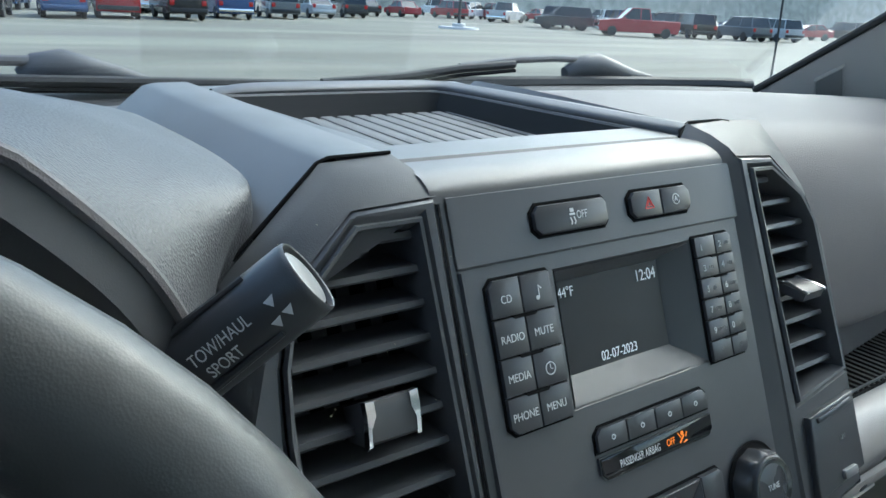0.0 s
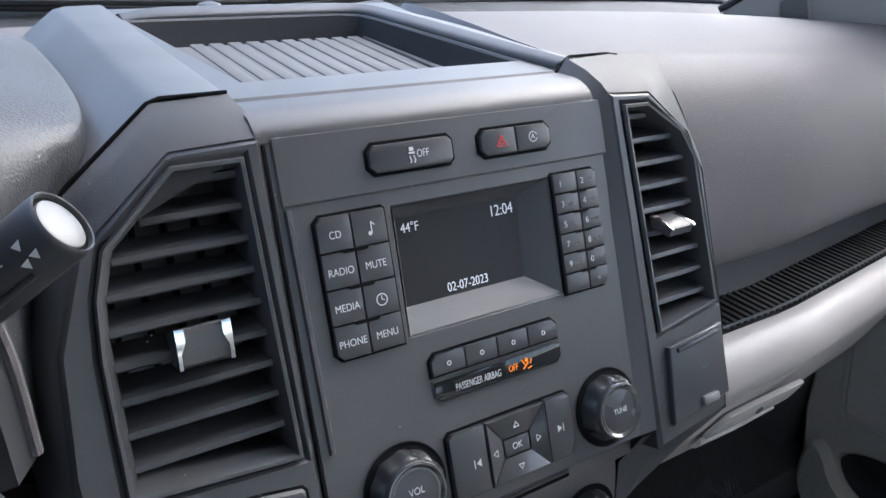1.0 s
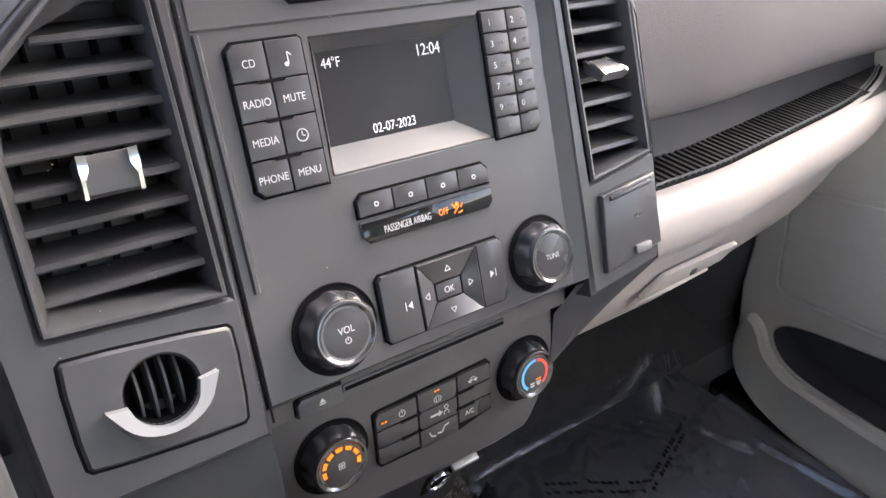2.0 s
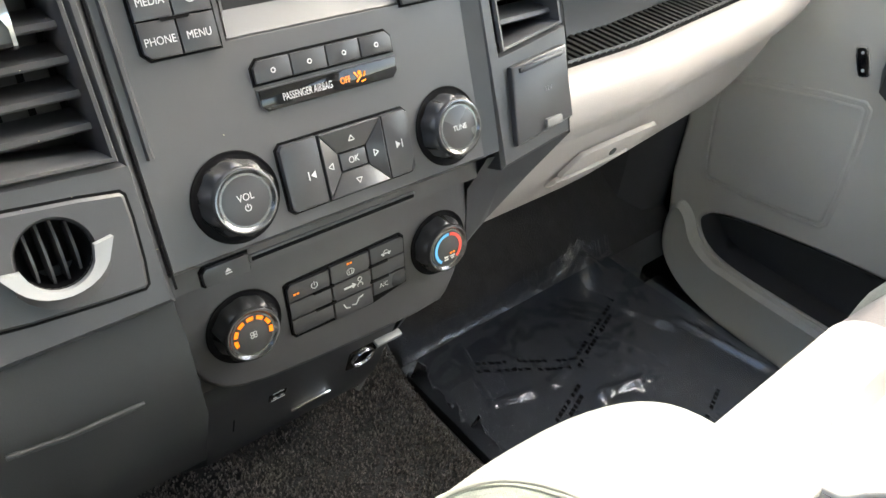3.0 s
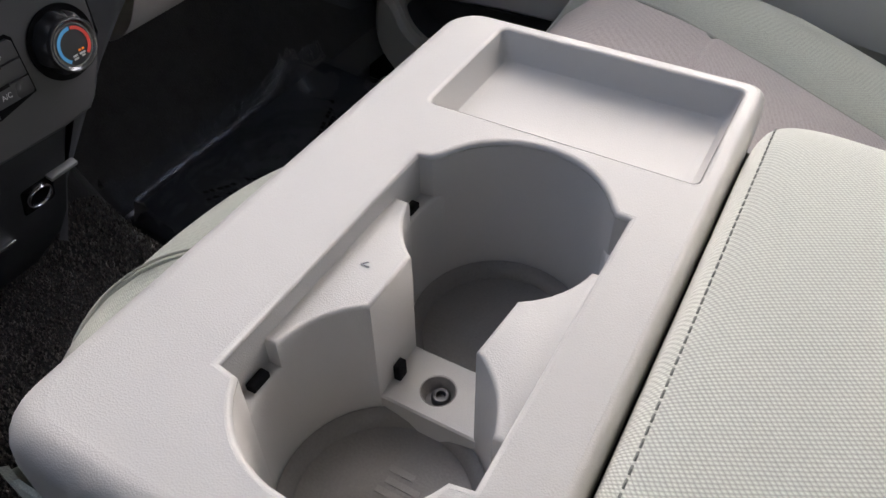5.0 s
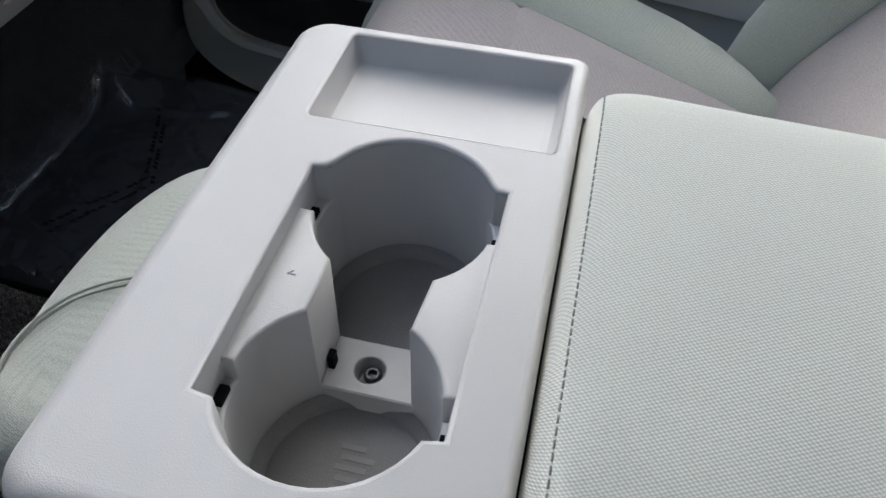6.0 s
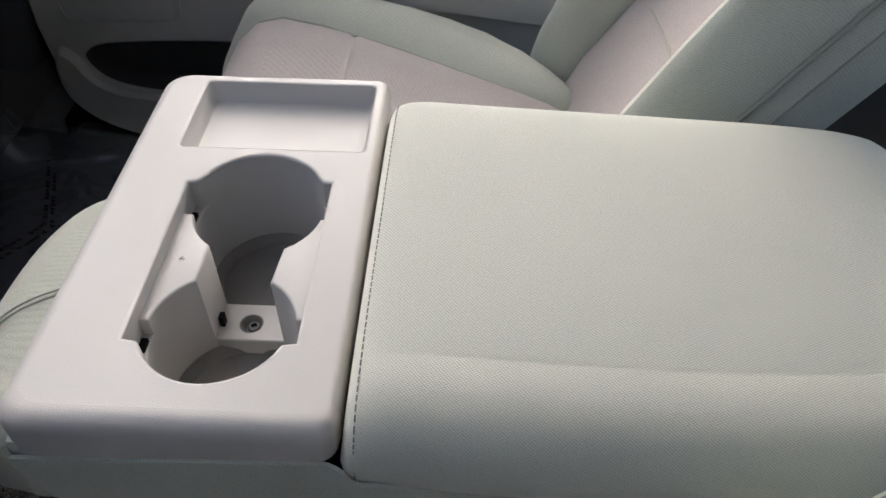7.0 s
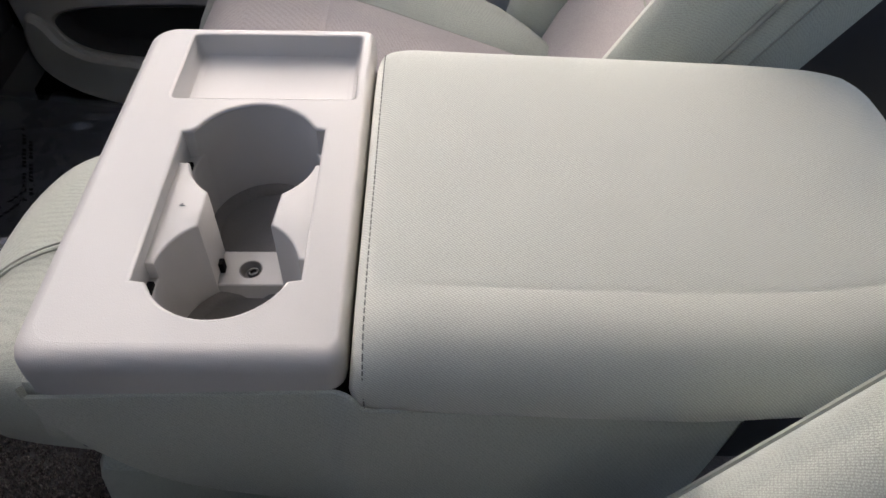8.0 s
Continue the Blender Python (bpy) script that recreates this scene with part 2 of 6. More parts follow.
def rounded(x0, x1, y0, y1, r, k=5):
    out = []
    for cx, cy, a0 in ((x1 - r, y1 - r, 0), (x0 + r, y1 - r, 90), (x0 + r, y0 + r, 180), (x1 - r, y0 + r, 270)):
        for i in range(k + 1):
            a = radians(a0 + 90 * i / k)
            out.append((cx + r * math.cos(a), cy + r * math.sin(a)))
    return out


def chamfered(x0, x1, y0, y1, tl=0.0, tr=0.0, br=0.0, bl=0.0):
    out = []
    for x, y, c, a, b in ((x0, y1, tl, (0, -1), (1, 0)), (x1, y1, tr, (-1, 0), (0, -1)), (x1, y0, br, (0, 1), (-1, 0)), (x0, y0, bl, (1, 0), (0, 1))):
        if c:
            out += [(x + a[0] * c, y + a[1] * c), (x + b[0] * c, y + b[1] * c)]
        else:
            out.append((x, y))
    return out[::-1]


def circle(cx, cy, r, k=32):
    return [(cx + r * math.cos(2 * math.pi * i / k), cy + r * math.sin(2 * math.pi * i / k)) for i in range(k)]


def smooth_poly(pts, rounds=2):
    for _ in range(rounds):
        out = []
        for a, b in zip(pts, pts[1:] + pts[:1]):
            out += [(0.75 * a[0] + 0.25 * b[0], 0.75 * a[1] + 0.25 * b[1]), (0.25 * a[0] + 0.75 * b[0], 0.25 * a[1] + 0.75 * b[1])]
        pts = out
    return pts


def eased(poly, r):
    """The polygon with its corners cut back by r and rounded."""
    out = []
    for i, q in enumerate(poly):
        for o in (poly[i - 1], poly[(i + 1) % len(poly)]):
            d = Vector(o) - Vector(q)
            out.append(tuple(Vector(q) + d.normalized() * min(r, d.length / 3)))
    return smooth_poly(out, 1)


def smooth_line(pts, rounds=2):
    for _ in range(rounds):
        out = [pts[0]]
        for a, b in zip(pts, pts[1:]):
            out += [tuple(0.75 * u + 0.25 * v for u, v in zip(a, b)), tuple(0.25 * u + 0.75 * v for u, v in zip(a, b))]
        pts = out + [pts[-1]]
    return pts


def box(x0, x1, y0, y1, z0, z1, bevel=0.0, m=None, seg=2):
    bm = bmesh.new()
    bmesh.ops.create_cube(bm, size=1.0, matrix=Matrix.LocRotScale(((x0 + x1) / 2, (y0 + y1) / 2, (z0 + z1) / 2), None, (x1 - x0, y1 - y0, z1 - z0)))
    if bevel:
        bmesh.ops.bevel(bm, geom=bm.edges[:], offset=bevel, segments=seg, affect="EDGES", profile=0.5)
    if m is not None:
        bm.transform(m)
    return bm


def lathe(profile, m=None, k=40, flutes=0, depth=0.0, caps=True):
    """Turns (radius, height) pairs about the local z axis; flutes: scallops round the side."""
    rings = []
    for r, z, *f in profile:
        ring = []
        for i in range(k):
            a = 2 * math.pi * i / k
            rr = r - (depth * f[0] * (0.5 + 0.5 * math.cos(flutes * a)) if f and flutes else 0)
            ring.append((rr * math.cos(a), rr * math.sin(a), z))
        rings.append(ring)
    return ring_loft(rings, caps=caps, m=m)


def tube(path, r, k=10, flat=1.0):
    """A round bar along points; r may be a list."""
    pts = [Vector(p) for p in path]
    rs = r if isinstance(r, (list, tuple)) else [r] * len(pts)
    rings = []
    side = None
    for i, p in enumerate(pts):
        d = (pts[min(i + 1, len(pts) - 1)] - pts[max(i - 1, 0)]).normalized()
        if side is None:
            side = d.cross(Vector((0, 0, 1))) if abs(d.z) < 0.9 else d.cross(Vector((1, 0, 0)))
        side = (side - d * side.dot(d)).normalized()
        up = d.cross(side)
        rings.append([p + side * (rs[i] * math.cos(2 * math.pi * j / k)) + up * (rs[i] * flat * math.sin(2 * math.pi * j / k)) for j in range(k)])
    return ring_loft(rings)


def plate(outer, holes, z1, depth, m=None, lip=0.0015):
    """A flat face with holes through it, and walls down round the outside and in the holes."""
    bm = bmesh.new()

    def loop(pts, z):
        vs = [bm.verts.new((x, y, z)) for x, y in pts]
        return vs, [bm.edges.new((a, b)) for a, b in zip(vs, vs[1:] + vs[:1])]

    def wall(a, b):
        for i in range(len(a)):
            j = (i + 1) % len(a)
            bm.faces.new((a[i], a[j], b[j], b[i]))

    edges, low = [], []
    for pts, sgn in [(outer, 1)] + [(h, -1) for h in holes]:
        v0, e0 = loop(shrink(pts, lip * sgn), z1)
        edges += e0
        low.append((pts, v0))
    bmesh.ops.triangle_fill(bm, use_beauty=True, edges=edges)
    for pts, v0 in low:
        v1 = [bm.verts.new((x, y, z1 - lip)) for x, y in pts]
        v2 = [bm.verts.new((x, y, z1 - depth)) for x, y in pts]
        wall(v0, v1)
        wall(v1, v2)
    if m is not None:
        bm.transform(m)
    return bm


def sweep(profile, xs, shape=None):
    """A profile of (y, z) drawn along x; shape(x, y, z) may bend it."""
    rings = []
    for x in xs:
        rings.append([(x, y, z) if shape is None else shape(x, y, z) for y, z in profile])
    return ring_loft(rings, close=False, caps=False)


def letters(text, u, v, size, m, material_, parent, w=0.0, turn=0.0, align="CENTER", squeeze=1.0, name="lettering"):
    cu = bpy.data.curves.new("text", "FONT")
    cu.body, cu.size, cu.align_x, cu.align_y, cu.extrude = text, size, align, "CENTER", 0.00015
    cu.offset = -0.00003
    tmp = bpy.data.objects.new("text", cu)
    me = bpy.data.meshes.new_from_object(tmp)
    bpy.data.objects.remove(tmp)
    bm = bmesh.new()
    bm.from_mesh(me)
    bpy.data.meshes.remove(me)
    bm.transform(m @ Matrix.Translation((u, v, w)) @ Matrix.Rotation(radians(turn), 4, "Z") @ Matrix.Diagonal((squeeze, 1, 1, 1)))
    return part(name, bm, material_, parent, flat=True)


def mark(polys, m, material_, parent, w=0.0, name="symbol", thick=0.0003):
    """Printed shapes: thin raised prints of the polygons given."""
    bm = bmesh.new()
    for poly in polys:
        a = [bm.verts.new((x, y, w)) for x, y in poly]
        b = [bm.verts.new((x, y, w + thick)) for x, y in poly]
        bm.faces.new(b)
        for i in range(len(a)):
            j = (i + 1) % len(a)
            bm.faces.new((a[i], a[j], b[j], b[i]))
    bm.transform(m)
    return part(name, bm, material_, parent, flat=True)


def arc_band(cx, cy, r0, r1, a0, a1, k=12):
    """An arc-shaped print as small quads."""
    out = []
    for i in range(k):
        a, b = radians(a0 + (a1 - a0) * i / k), radians(a0 + (a1 - a0) * (i + 1) / k)
        out.append([(cx + r0 * math.cos(a), cy + r0 * math.sin(a)), (cx + r1 * math.cos(a), cy + r1 * math.sin(a)), (cx + r1 * math.cos(b), cy + r1 * math.sin(b)), (cx + r0 * math.cos(b), cy + r0 * math.sin(b))])
    return out


def stroke(x0, y0, x1, y1, w):
    d = Vector((x1 - x0, y1 - y0)).normalized() * w / 2
    return [(x0 - d.y, y0 + d.x), (x0 + d.y, y0 - d.x), (x1 + d.y, y1 - d.x), (x1 - d.y, y1 + d.x)]


# Frames of the sloping faces: x across, y up the face, z out of it.
LEAN1, LEAN2, SLOPE = radians(22.3), radians(11.3), math.atan(0.114)
S1 = basis((0, 0.008, 1.22), (1, 0, 0), (0, math.sin(LEAN1), math.cos(LEAN1)), (0, -math.cos(LEAN1), math.sin(LEAN1)))
S2 = basis((0, 0.012, 1.105), (1, 0, 0), (0, math.sin(LEAN2), math.cos(LEAN2)), (0, -math.cos(LEAN2), math.sin(LEAN2)))
S3 = basis((0, -0.446, 1.205), (1, 0, 0), (0, math.cos(SLOPE), -math.sin(SLOPE)), (0, math.sin(SLOPE), math.cos(SLOPE)))

# ---- ground and cab shell ----
structure("ground", box(-400, 400, -400, 400, -0.5, 0.0), ASPHALT, "grey sun-bleached asphalt of a car park", "ground")

structure("floor", box(-0.86, 0.66, -2.4, 0.30, 0.60, 0.69), MAT, "dark cab floor under the carpet", "floor")
structure("toe_board", ring_loft([[(x, 0.205, 0.69), (x, 0.30, 0.78), (x, 0.52, 1.06), (x, 0.58, 1.06), (x, 0.36, 0.74), (x, 0.30, 0.62), (x, 0.2, 0.62)] for x in (-0.86, 0.86)]), CARPET, "dark carpeted toe board below the dashboard", "toe board")
structure("rocker", box(0.60, 0.92, -1.2, 0.60, 0.40, 0.50), BLACK, "dark rocker under the door", "rocker")
structure("wall_front", box(-0.86, 0.92, 0.45, 0.60, 0.40, 1.39), BLACK, "dark firewall behind the dashboard", "wall")
structure("ceiling", box(-0.80, 0.80, -2.45, -0.10, 1.98, 2.03, 0.02), HEADLINER, "light grey cloth headliner", "ceiling")
bm = plate(rounded(-0.86, 0.86, 0.62, 2.0, 0.05), [rounded(-0.68, 0.68, 1.36, 1.90, 0.06)], 0.0, 0.05, basis((0, -2.40, 0), (1, 0, 0), (0, 0, 1), (0, 1, 0)))
structure("wall_back", bm, GREY_DOOR, "grey rear cab wall with its window opening", "wall")
for side, x in (("left", -0.80), ("right", 0.80)):
    structure("post_" + side, box(x - 0.05, x + 0.05, -1.24, -1.10, 0.60, 2.0, 0.03), PAD_SMOOTH, "dark grey cab post", "post")
    structure("roof_rail_" + side, box(x - 0.05, x + 0.05, -2.42, -0.08, 1.93, 2.02, 0.02), HEADLINER, "light grey roof rail", "rail")
structure("wall_rear_right", box(0.84, 0.90, -2.42, -1.22, 0.55, 1.36, 0.01), PAD_SMOOTH, "dark grey rear door panel", "wall")
# Unseen left walls, added dark and tall to keep light off left-facing surfaces.
structure("wall_rear_left", box(-0.90, -0.84, -2.42, -1.22, 0.55, 1.60, 0.01), KNEE, "unseen dark rear wall added to hold back side light", "wall")
structure("wall_left", box(-0.90, -0.84, -1.12, 0.42, 0.55, 1.78, 0.01), KNEE, "unseen dark wall added to hold back light from the left", "wall")
structure("door_skin", box(0.893, 0.925, -1.10, 0.50, 0.40, 1.35, 0.01), BLACK, "dark inner skin of the door opening", "skin")
structure("kick_panel", ring_loft([[(0.835, 0.235, z), (0.80, 0.24, z), (0.755, 0.27, z), (0.70, 0.42, z), (0.86, 0.42, z), (0.86, 0.235, z)] for z in (0.50, 0.85, 1.10)]), PAD_SMOOTH, "dark plastic kick panel beside the footwell", "panel")
structure("door_sill", box(0.655, 0.86, -1.1, 0.2, 0.50, 0.575, 0.012), PAD_SMOOTH, "dark plastic door sill trim", "sill")


def pane(name, pts, off, label):
    """A pane of glass: a grid of points given an even thickness."""
    rings = []
    for row in pts:
        rings.append([Vector(p) for p in row] + [Vector(p) + Vector(off) for p in row[::-1]])
    ob = structure(name, ring_loft(rings), GLASS, label, "window")
    ob.visible_shadow = False
    return ob


rows = []
for k in range(7):
    f = k / 6
    rows.append([(0.80 * i / 8 * (1 - 0.06 * f), 0.655 - 0.775 * f - 0.19 * (i / 8) ** 2 * (1 - 0.5 * f), 1.388 + 0.582 * f) for i in range(-8, 9)])
pane("window_1", rows, (0, 0.003, 0.004), "clear windscreen glass with a few dust specks")
for n, x in ((2, 0.87),):
    pane("window_%d" % n, [[(x, -1.10, z), (x, -0.5, z), (x, 0.36 - (z - 1.36) * 0.75, z)] for z in (1.355, 1.65, 1.95)], (0.004, 0, 0), "clear side window glass")

PILL_IN = [(0.706, 0.452, 1.380), (0.700, 0.445, 1.412), (0.685, 0.272, 1.525), (0.662, 0.05, 1.72), (0.635, -0.12, 1.96)]
PILL_OUT = [(0.868, 0.29, 1.330), (0.860, 0.28, 1.370), (0.852, 0.12, 1.500), (0.832, -0.05, 1.72), (0.805, -0.16, 1.96)]
for side, s in (("left", -1), ("right", 1)):
    rings = []
    for a, c in zip(PILL_IN, PILL_OUT):
        a, c = Vector(a), Vector(c)
        ring = [a, a.lerp(c, 0.25) + Vector((-0.004, -0.003, 0)), a.lerp(c, 0.6) + Vector((-0.005, -0.003, 0)), c, c + Vector((0.03, 0.03, 0.0)), a.lerp(c, 0.4) + Vector((0.04, 0.06, 0.03)), a + Vector((0.012, 0.014, 0.004))]
        rings.append([(s * v.x, v.y, v.z) for v in ring])
    structure("pillar_" + side, ring_loft(rings), PILLAR, "grey plastic windscreen pillar trim", "pillar")
    structure("pillar_seal_" + side, tube([(s * (x - 0.002), y + 0.004, z + 0.004) for x, y, z in PILL_IN[1:]], 0.0055, 8), RUBBER, "black rubber seal along the windscreen pillar", "seal")
sp = thing("pillar_speaker", (0.73, 0.36, 1.43), "grey four-sided speaker grille set in the pillar trim", "speaker")
NS = Vector((-0.597, -0.402, -0.695)).normalized()
US = Vector((0.4764, -0.8733, 0.0964))
US = (US - NS * US.dot(NS)).normalized()
SPK = basis(Vector((0.735, 0.3575, 1.4325)) + NS * 0.005, US, NS.cross(US), NS)
SPK4 = []
for q in ((0.7184, 0.3686, 1.4404), (0.7165, 0.3346, 1.4617), (0.7603, 0.3477, 1.4165), (0.7436, 0.3785, 1.4130)):
    d = Vector(q) - Vector((0.735, 0.3575, 1.4325))
    SPK4.append((d.dot(US), d.dot(NS.cross(US))))
SPEAKER = material("speaker_cloth", (0.27, 0.265, 0.265), 0.7, grain=0.5, grain_scale=600)
part("grille", prism(SPK4, -0.006, 0.0006, SPK, 0.0005), SPEAKER, sp)
part("grille_rim", plate(shrink(SPK4, -0.0025), [shrink(SPK4, -0.0004)], 0.0012, 0.006, SPK, 0.0005), PILLAR, sp)


def surface(rows, rounds=2):
    """A soft sheet through rows of points."""
    rows = [smooth_line(r, rounds) for r in rows]
    cols = [smooth_line([r[i] for r in rows], rounds) for i in range(len(rows[0]))]
    return ring_loft(cols, close=False, caps=False)


# ---- dashboard ----
dash = thing("dashboard", (0, 0.3, 0.95), "dark grey grained dashboard with light grey lower half", "dashboard")
PASS = smooth_line([(0.60, 1.402), (0.45, 1.428), (0.25, 1.4395), (0.15, 1.4400), (0.092, 1.422), (0.060, 1.375), (0.051, 1.300), (0.054, 1.277), (0.067, 1.266), (0.15, 1.258)])


def pass_shape(x, y, z):
    s = max(0.0, (x - 0.35) / 0.45)
    back = max(0.0, min(1.0, (y - 0.2) / 0.4))
    near = 0.012 * math.exp(-max(0.0, x - 0.206) / 0.05) * (1 - back) * max(0.0, min(1.0, (z - 1.32) / 0.08))
    y = y + near + 0.05 * s * (1 - back) - 0.21 * (x / 0.8) ** 2 * back
    return (x, max(y, 0.134) if x < 0.206 and z > 1.27 else y, z - 0.02 * s * s)


XS = [0.196, 0.2055] + [0.2065 + 0.6335 * k / 20 for k in range(21)]
part("upper_pad", sweep(PASS, XS, pass_shape), PAD, dash, "dark grey grained upper pad")
TOP = smooth_line([(0.60, 1.402), (0.45, 1.428), (0.25, 1.4400), (0.130, 1.4415)])
part("upper_pad", sweep(TOP, [0.112 + 0.095 * k / 6 for k in range(7)], lambda x, y, z: (x + max(0, 0.034 * (y - 0.13) / 0.23) * (1 - (x - 0.112) / 0.095), y - 0.21 * (x / 0.8) ** 2 * max(0, (y - 0.2) / 0.4), z)), PAD, dash)
part("upper_pad", sweep([(0.60, 1.418), (0.45, 1.434), (0.38, 1.430)], [-0.84 + 0.70 * k / 14 for k in range(15)], lambda x, y, z: (x, y - 0.21 * (x / 0.8) ** 2 * max(0, (y - 0.2) / 0.4), z - 0.016)), PAD, dash)
part("shelf_back", sweep([(0.15, 1.258), (0.100, 1.256), (0.092, 1.222), (0.088, 1.2125)], XS, lambda x, y, z: (x, y + 0.05 * max(0, (x - 0.35) / 0.45), z)), PAD_SMOOTH, dash)
part("shelf", sweep([(0.090, 1.2125), (0.035, 1.2125)], XS, lambda x, y, z: (x, y + 0.05 * max(0, (x - 0.35) / 0.45), z)), RUBBER, dash, "black ribbed shelf floor")
part("shelf_lip", tube([(x, 0.0455 + 0.05 * max(0, (x - 0.35) / 0.45) + 0.04 * max(0, (x - 0.6) / 0.25) ** 2, 1.2150) for x in XS[2:]], 0.0016, 6), PAD_SMOOTH, dash)
# Black bar laid in as the shadow gap under the shelf lip.
part("shelf_gap_shade", tube([(x, 0.0415 + 0.05 * max(0, (x - 0.35) / 0.45) + 0.04 * max(0, (x - 0.6) / 0.25) ** 2, 1.2132) for x in XS[2:]], 0.0018, 6), BLACK, dash)
for k in range(52):
    x = 0.222 + 0.0095 * k
    y0 = 0.044 + 0.05 * max(0, (x - 0.35) / 0.45)
    part("shelf_rib", box(x, x + 0.0045, y0, y0 + 0.043, 1.2120, 1.2148), RUBBER, dash, flat=True)
LEDGE = smooth_line([(0.05, 1.2125), (0.026, 1.2130), (0.011, 1.198), (0.010, 1.168), (0.034, 1.138)])


def low_shape(x, y, z):
    return (x, y + 0.05 * max(0, (x - 0.35) / 0.45) + 0.04 * max(0, (x - 0.6) / 0.25) ** 2, z)


part("lower_pad", sweep(LEDGE, XS, low_shape), GREY_DASH, dash, "light grey padded ledge")
GLOVE = smooth_line([(0.034, 1.138), (0.042, 1.120), (0.052, 1.085), (0.075, 1.035), (0.12, 1.008), (0.30, 1.0)])
glove = part("glove_box", sweep(GLOVE, XS, low_shape), GREY_DASH, dash, "light grey glove box door")
# Latch recess of the glove box.
SG = basis((0.37, 0.0435, 1.093), (1, 0, 0), (0, -0.28, 0.96), (0, -0.96, -0.28))
LATCH = [(-0.074, 0.0180), (0.047, 0.0200), (0.030, -0.0030), (-0.097, -0.0085)]
part("latch", prism(eased(LATCH, 0.004), -0.004, 0.0016, SG, 0.0012), GREY_DASH, glove)
part("scoop", ring_loft([[(-0.108, -0.0175, -0.003), (-0.106, -0.0135, 0.0022), (-0.100, -0.0100, 0.0026), (-0.097, -0.0090, -0.003)], [(-0.050, -0.0155, -0.003), (-0.050, -0.0115, 0.0036), (-0.050, -0.0080, 0.0040), (-0.050, -0.0070, -0.003)], [(0.010, -0.0120, -0.003), (0.010, -0.0085, 0.0026), (0.010, -0.0055, 0.0028), (0.010, -0.0045, -0.003)]], m=SG), GREY_DASH, glove)
part("lock", lathe([(0.0050, 0), (0.0050, 0.0012), (0.004, 0.0012), (0.001, 0.0010)], SG @ Matrix.Translation((-0.020, 0.0030, 0.0012)), 16), PAD_SMOOTH, glove)
# Ridge beside the instrument hood, from the seam of the vent pod to the windscreen.
RIDGE = []
for f in range(6):
    k = f / 5
    RIDGE.append([(-0.1395, 0.1290 + 0.34 * k, 1.428), (-0.1405, 0.1285 + 0.34 * k, 1.4375), (-0.1425, 0.1285 + 0.34 * k, 1.4385), (-0.172, 0.1285 + 0.335 * k, 1.4385), (-0.183, 0.1280 + 0.33 * k, 1.4370), (-0.246, 0.106 + 0.34 * k, 1.389), (-0.262, 0.096 + 0.34 * k, 1.33), (-0.268, 0.09 + 0.34 * k, 1.24)])
part("ridge", ring_loft(RIDGE, close=False, caps=False), PAD_SMOOTH, dash)
LIP = [(-0.62, 0.03, 1.460), (-0.47, 0.03, 1.500), (-0.40, 0.03, 1.494), (-0.335, 0.03, 1.475), (-0.315, 0.03, 1.4555), (-0.295, 0.03, 1.432), (-0.283, 0.032, 1.410), (-0.276, 0.034, 1.390), (-0.270, 0.036, 1.36), (-0.268, 0.04, 1.30)]
HMID = [(-0.62, 0.20, 1.470), (-0.47, 0.20, 1.494), (-0.36, 0.20, 1.484), (-0.285, 0.19, 1.461), (-0.268, 0.135, 1.450), (-0.258, 0.092, 1.439), (-0.256, 0.078, 1.421), (-0.260, 0.070, 1.396), (-0.264, 0.066, 1.365), (-0.265, 0.062, 1.30)]
HEDGE = [(-0.62, 0.44, 1.432), (-0.47, 0.44, 1.437), (-0.33, 0.43, 1.436), (-0.216, 0.417, 1.4300), (-0.2095, 0.256, 1.4305), (-0.212, 0.158, 1.4300), (-0.221, 0.120, 1.4265), (-0.238, 0.105, 1.409), (-0.252, 0.099, 1.385), (-0.260, 0.090, 1.30)]
hood_rows = [LIP, HMID, HEDGE, [(x + 0.0035, y + 0.004, z - 0.006) for x, y, z in HEDGE], [(x + 0.003, y + 0.004, z - 0.05) for x, y, z in HEDGE]]
part("instrument_hood", surface(hood_rows), HOOD, dash, "dark grey leather-grained instrument hood")
lip_line = smooth_line(LIP)
part("hood_edge", tube(lip_line, 0.0030, 8), PAD, dash)
part("hood_trim", ring_loft([[(x - 0.001, y - 0.001, z - 0.0025) for x, y, z in lip_line], [(x - 0.010, y - 0.006, z - 0.011) for x, y, z in lip_line], [(x - 0.024, y + 0.004, z - 0.020) for x, y, z in lip_line], [(x - 0.030, y + 0.03, z - 0.024) for x, y, z in lip_line]], close=False, caps=False), PAD_SMOOTH, dash)
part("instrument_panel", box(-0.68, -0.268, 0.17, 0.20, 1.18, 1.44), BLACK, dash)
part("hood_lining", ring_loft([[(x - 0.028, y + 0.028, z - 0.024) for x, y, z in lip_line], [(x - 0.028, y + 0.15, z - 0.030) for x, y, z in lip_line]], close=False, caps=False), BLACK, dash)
part("knee_panel", ring_loft([[(x, 0.016, 1.21), (x, -0.02, 1.155), (x, -0.035, 1.10), (x, -0.015, 1.03), (x, 0.06, 0.95), (x, 0.2, 0.92)] for x in (-0.84, -0.5, -0.30, -0.1375)], close=False, caps=False), KNEE, dash, "dark plastic knee panel")
part("column_cover", ring_loft([[(x * k - 0.46, y, z) for x, z in circle(0, 0, 1, 20) for x, z in [(x * 0.075 * kk, 1.30 + z * 0.065 * kk + (y + 0.1) * 0.3)]] for y, k, kk in ((0.16, 1, 1.3), (0.02, 1, 1.1), (-0.06, 1, 0.9))]), PAD_SMOOTH, dash, "dark steering column cover")
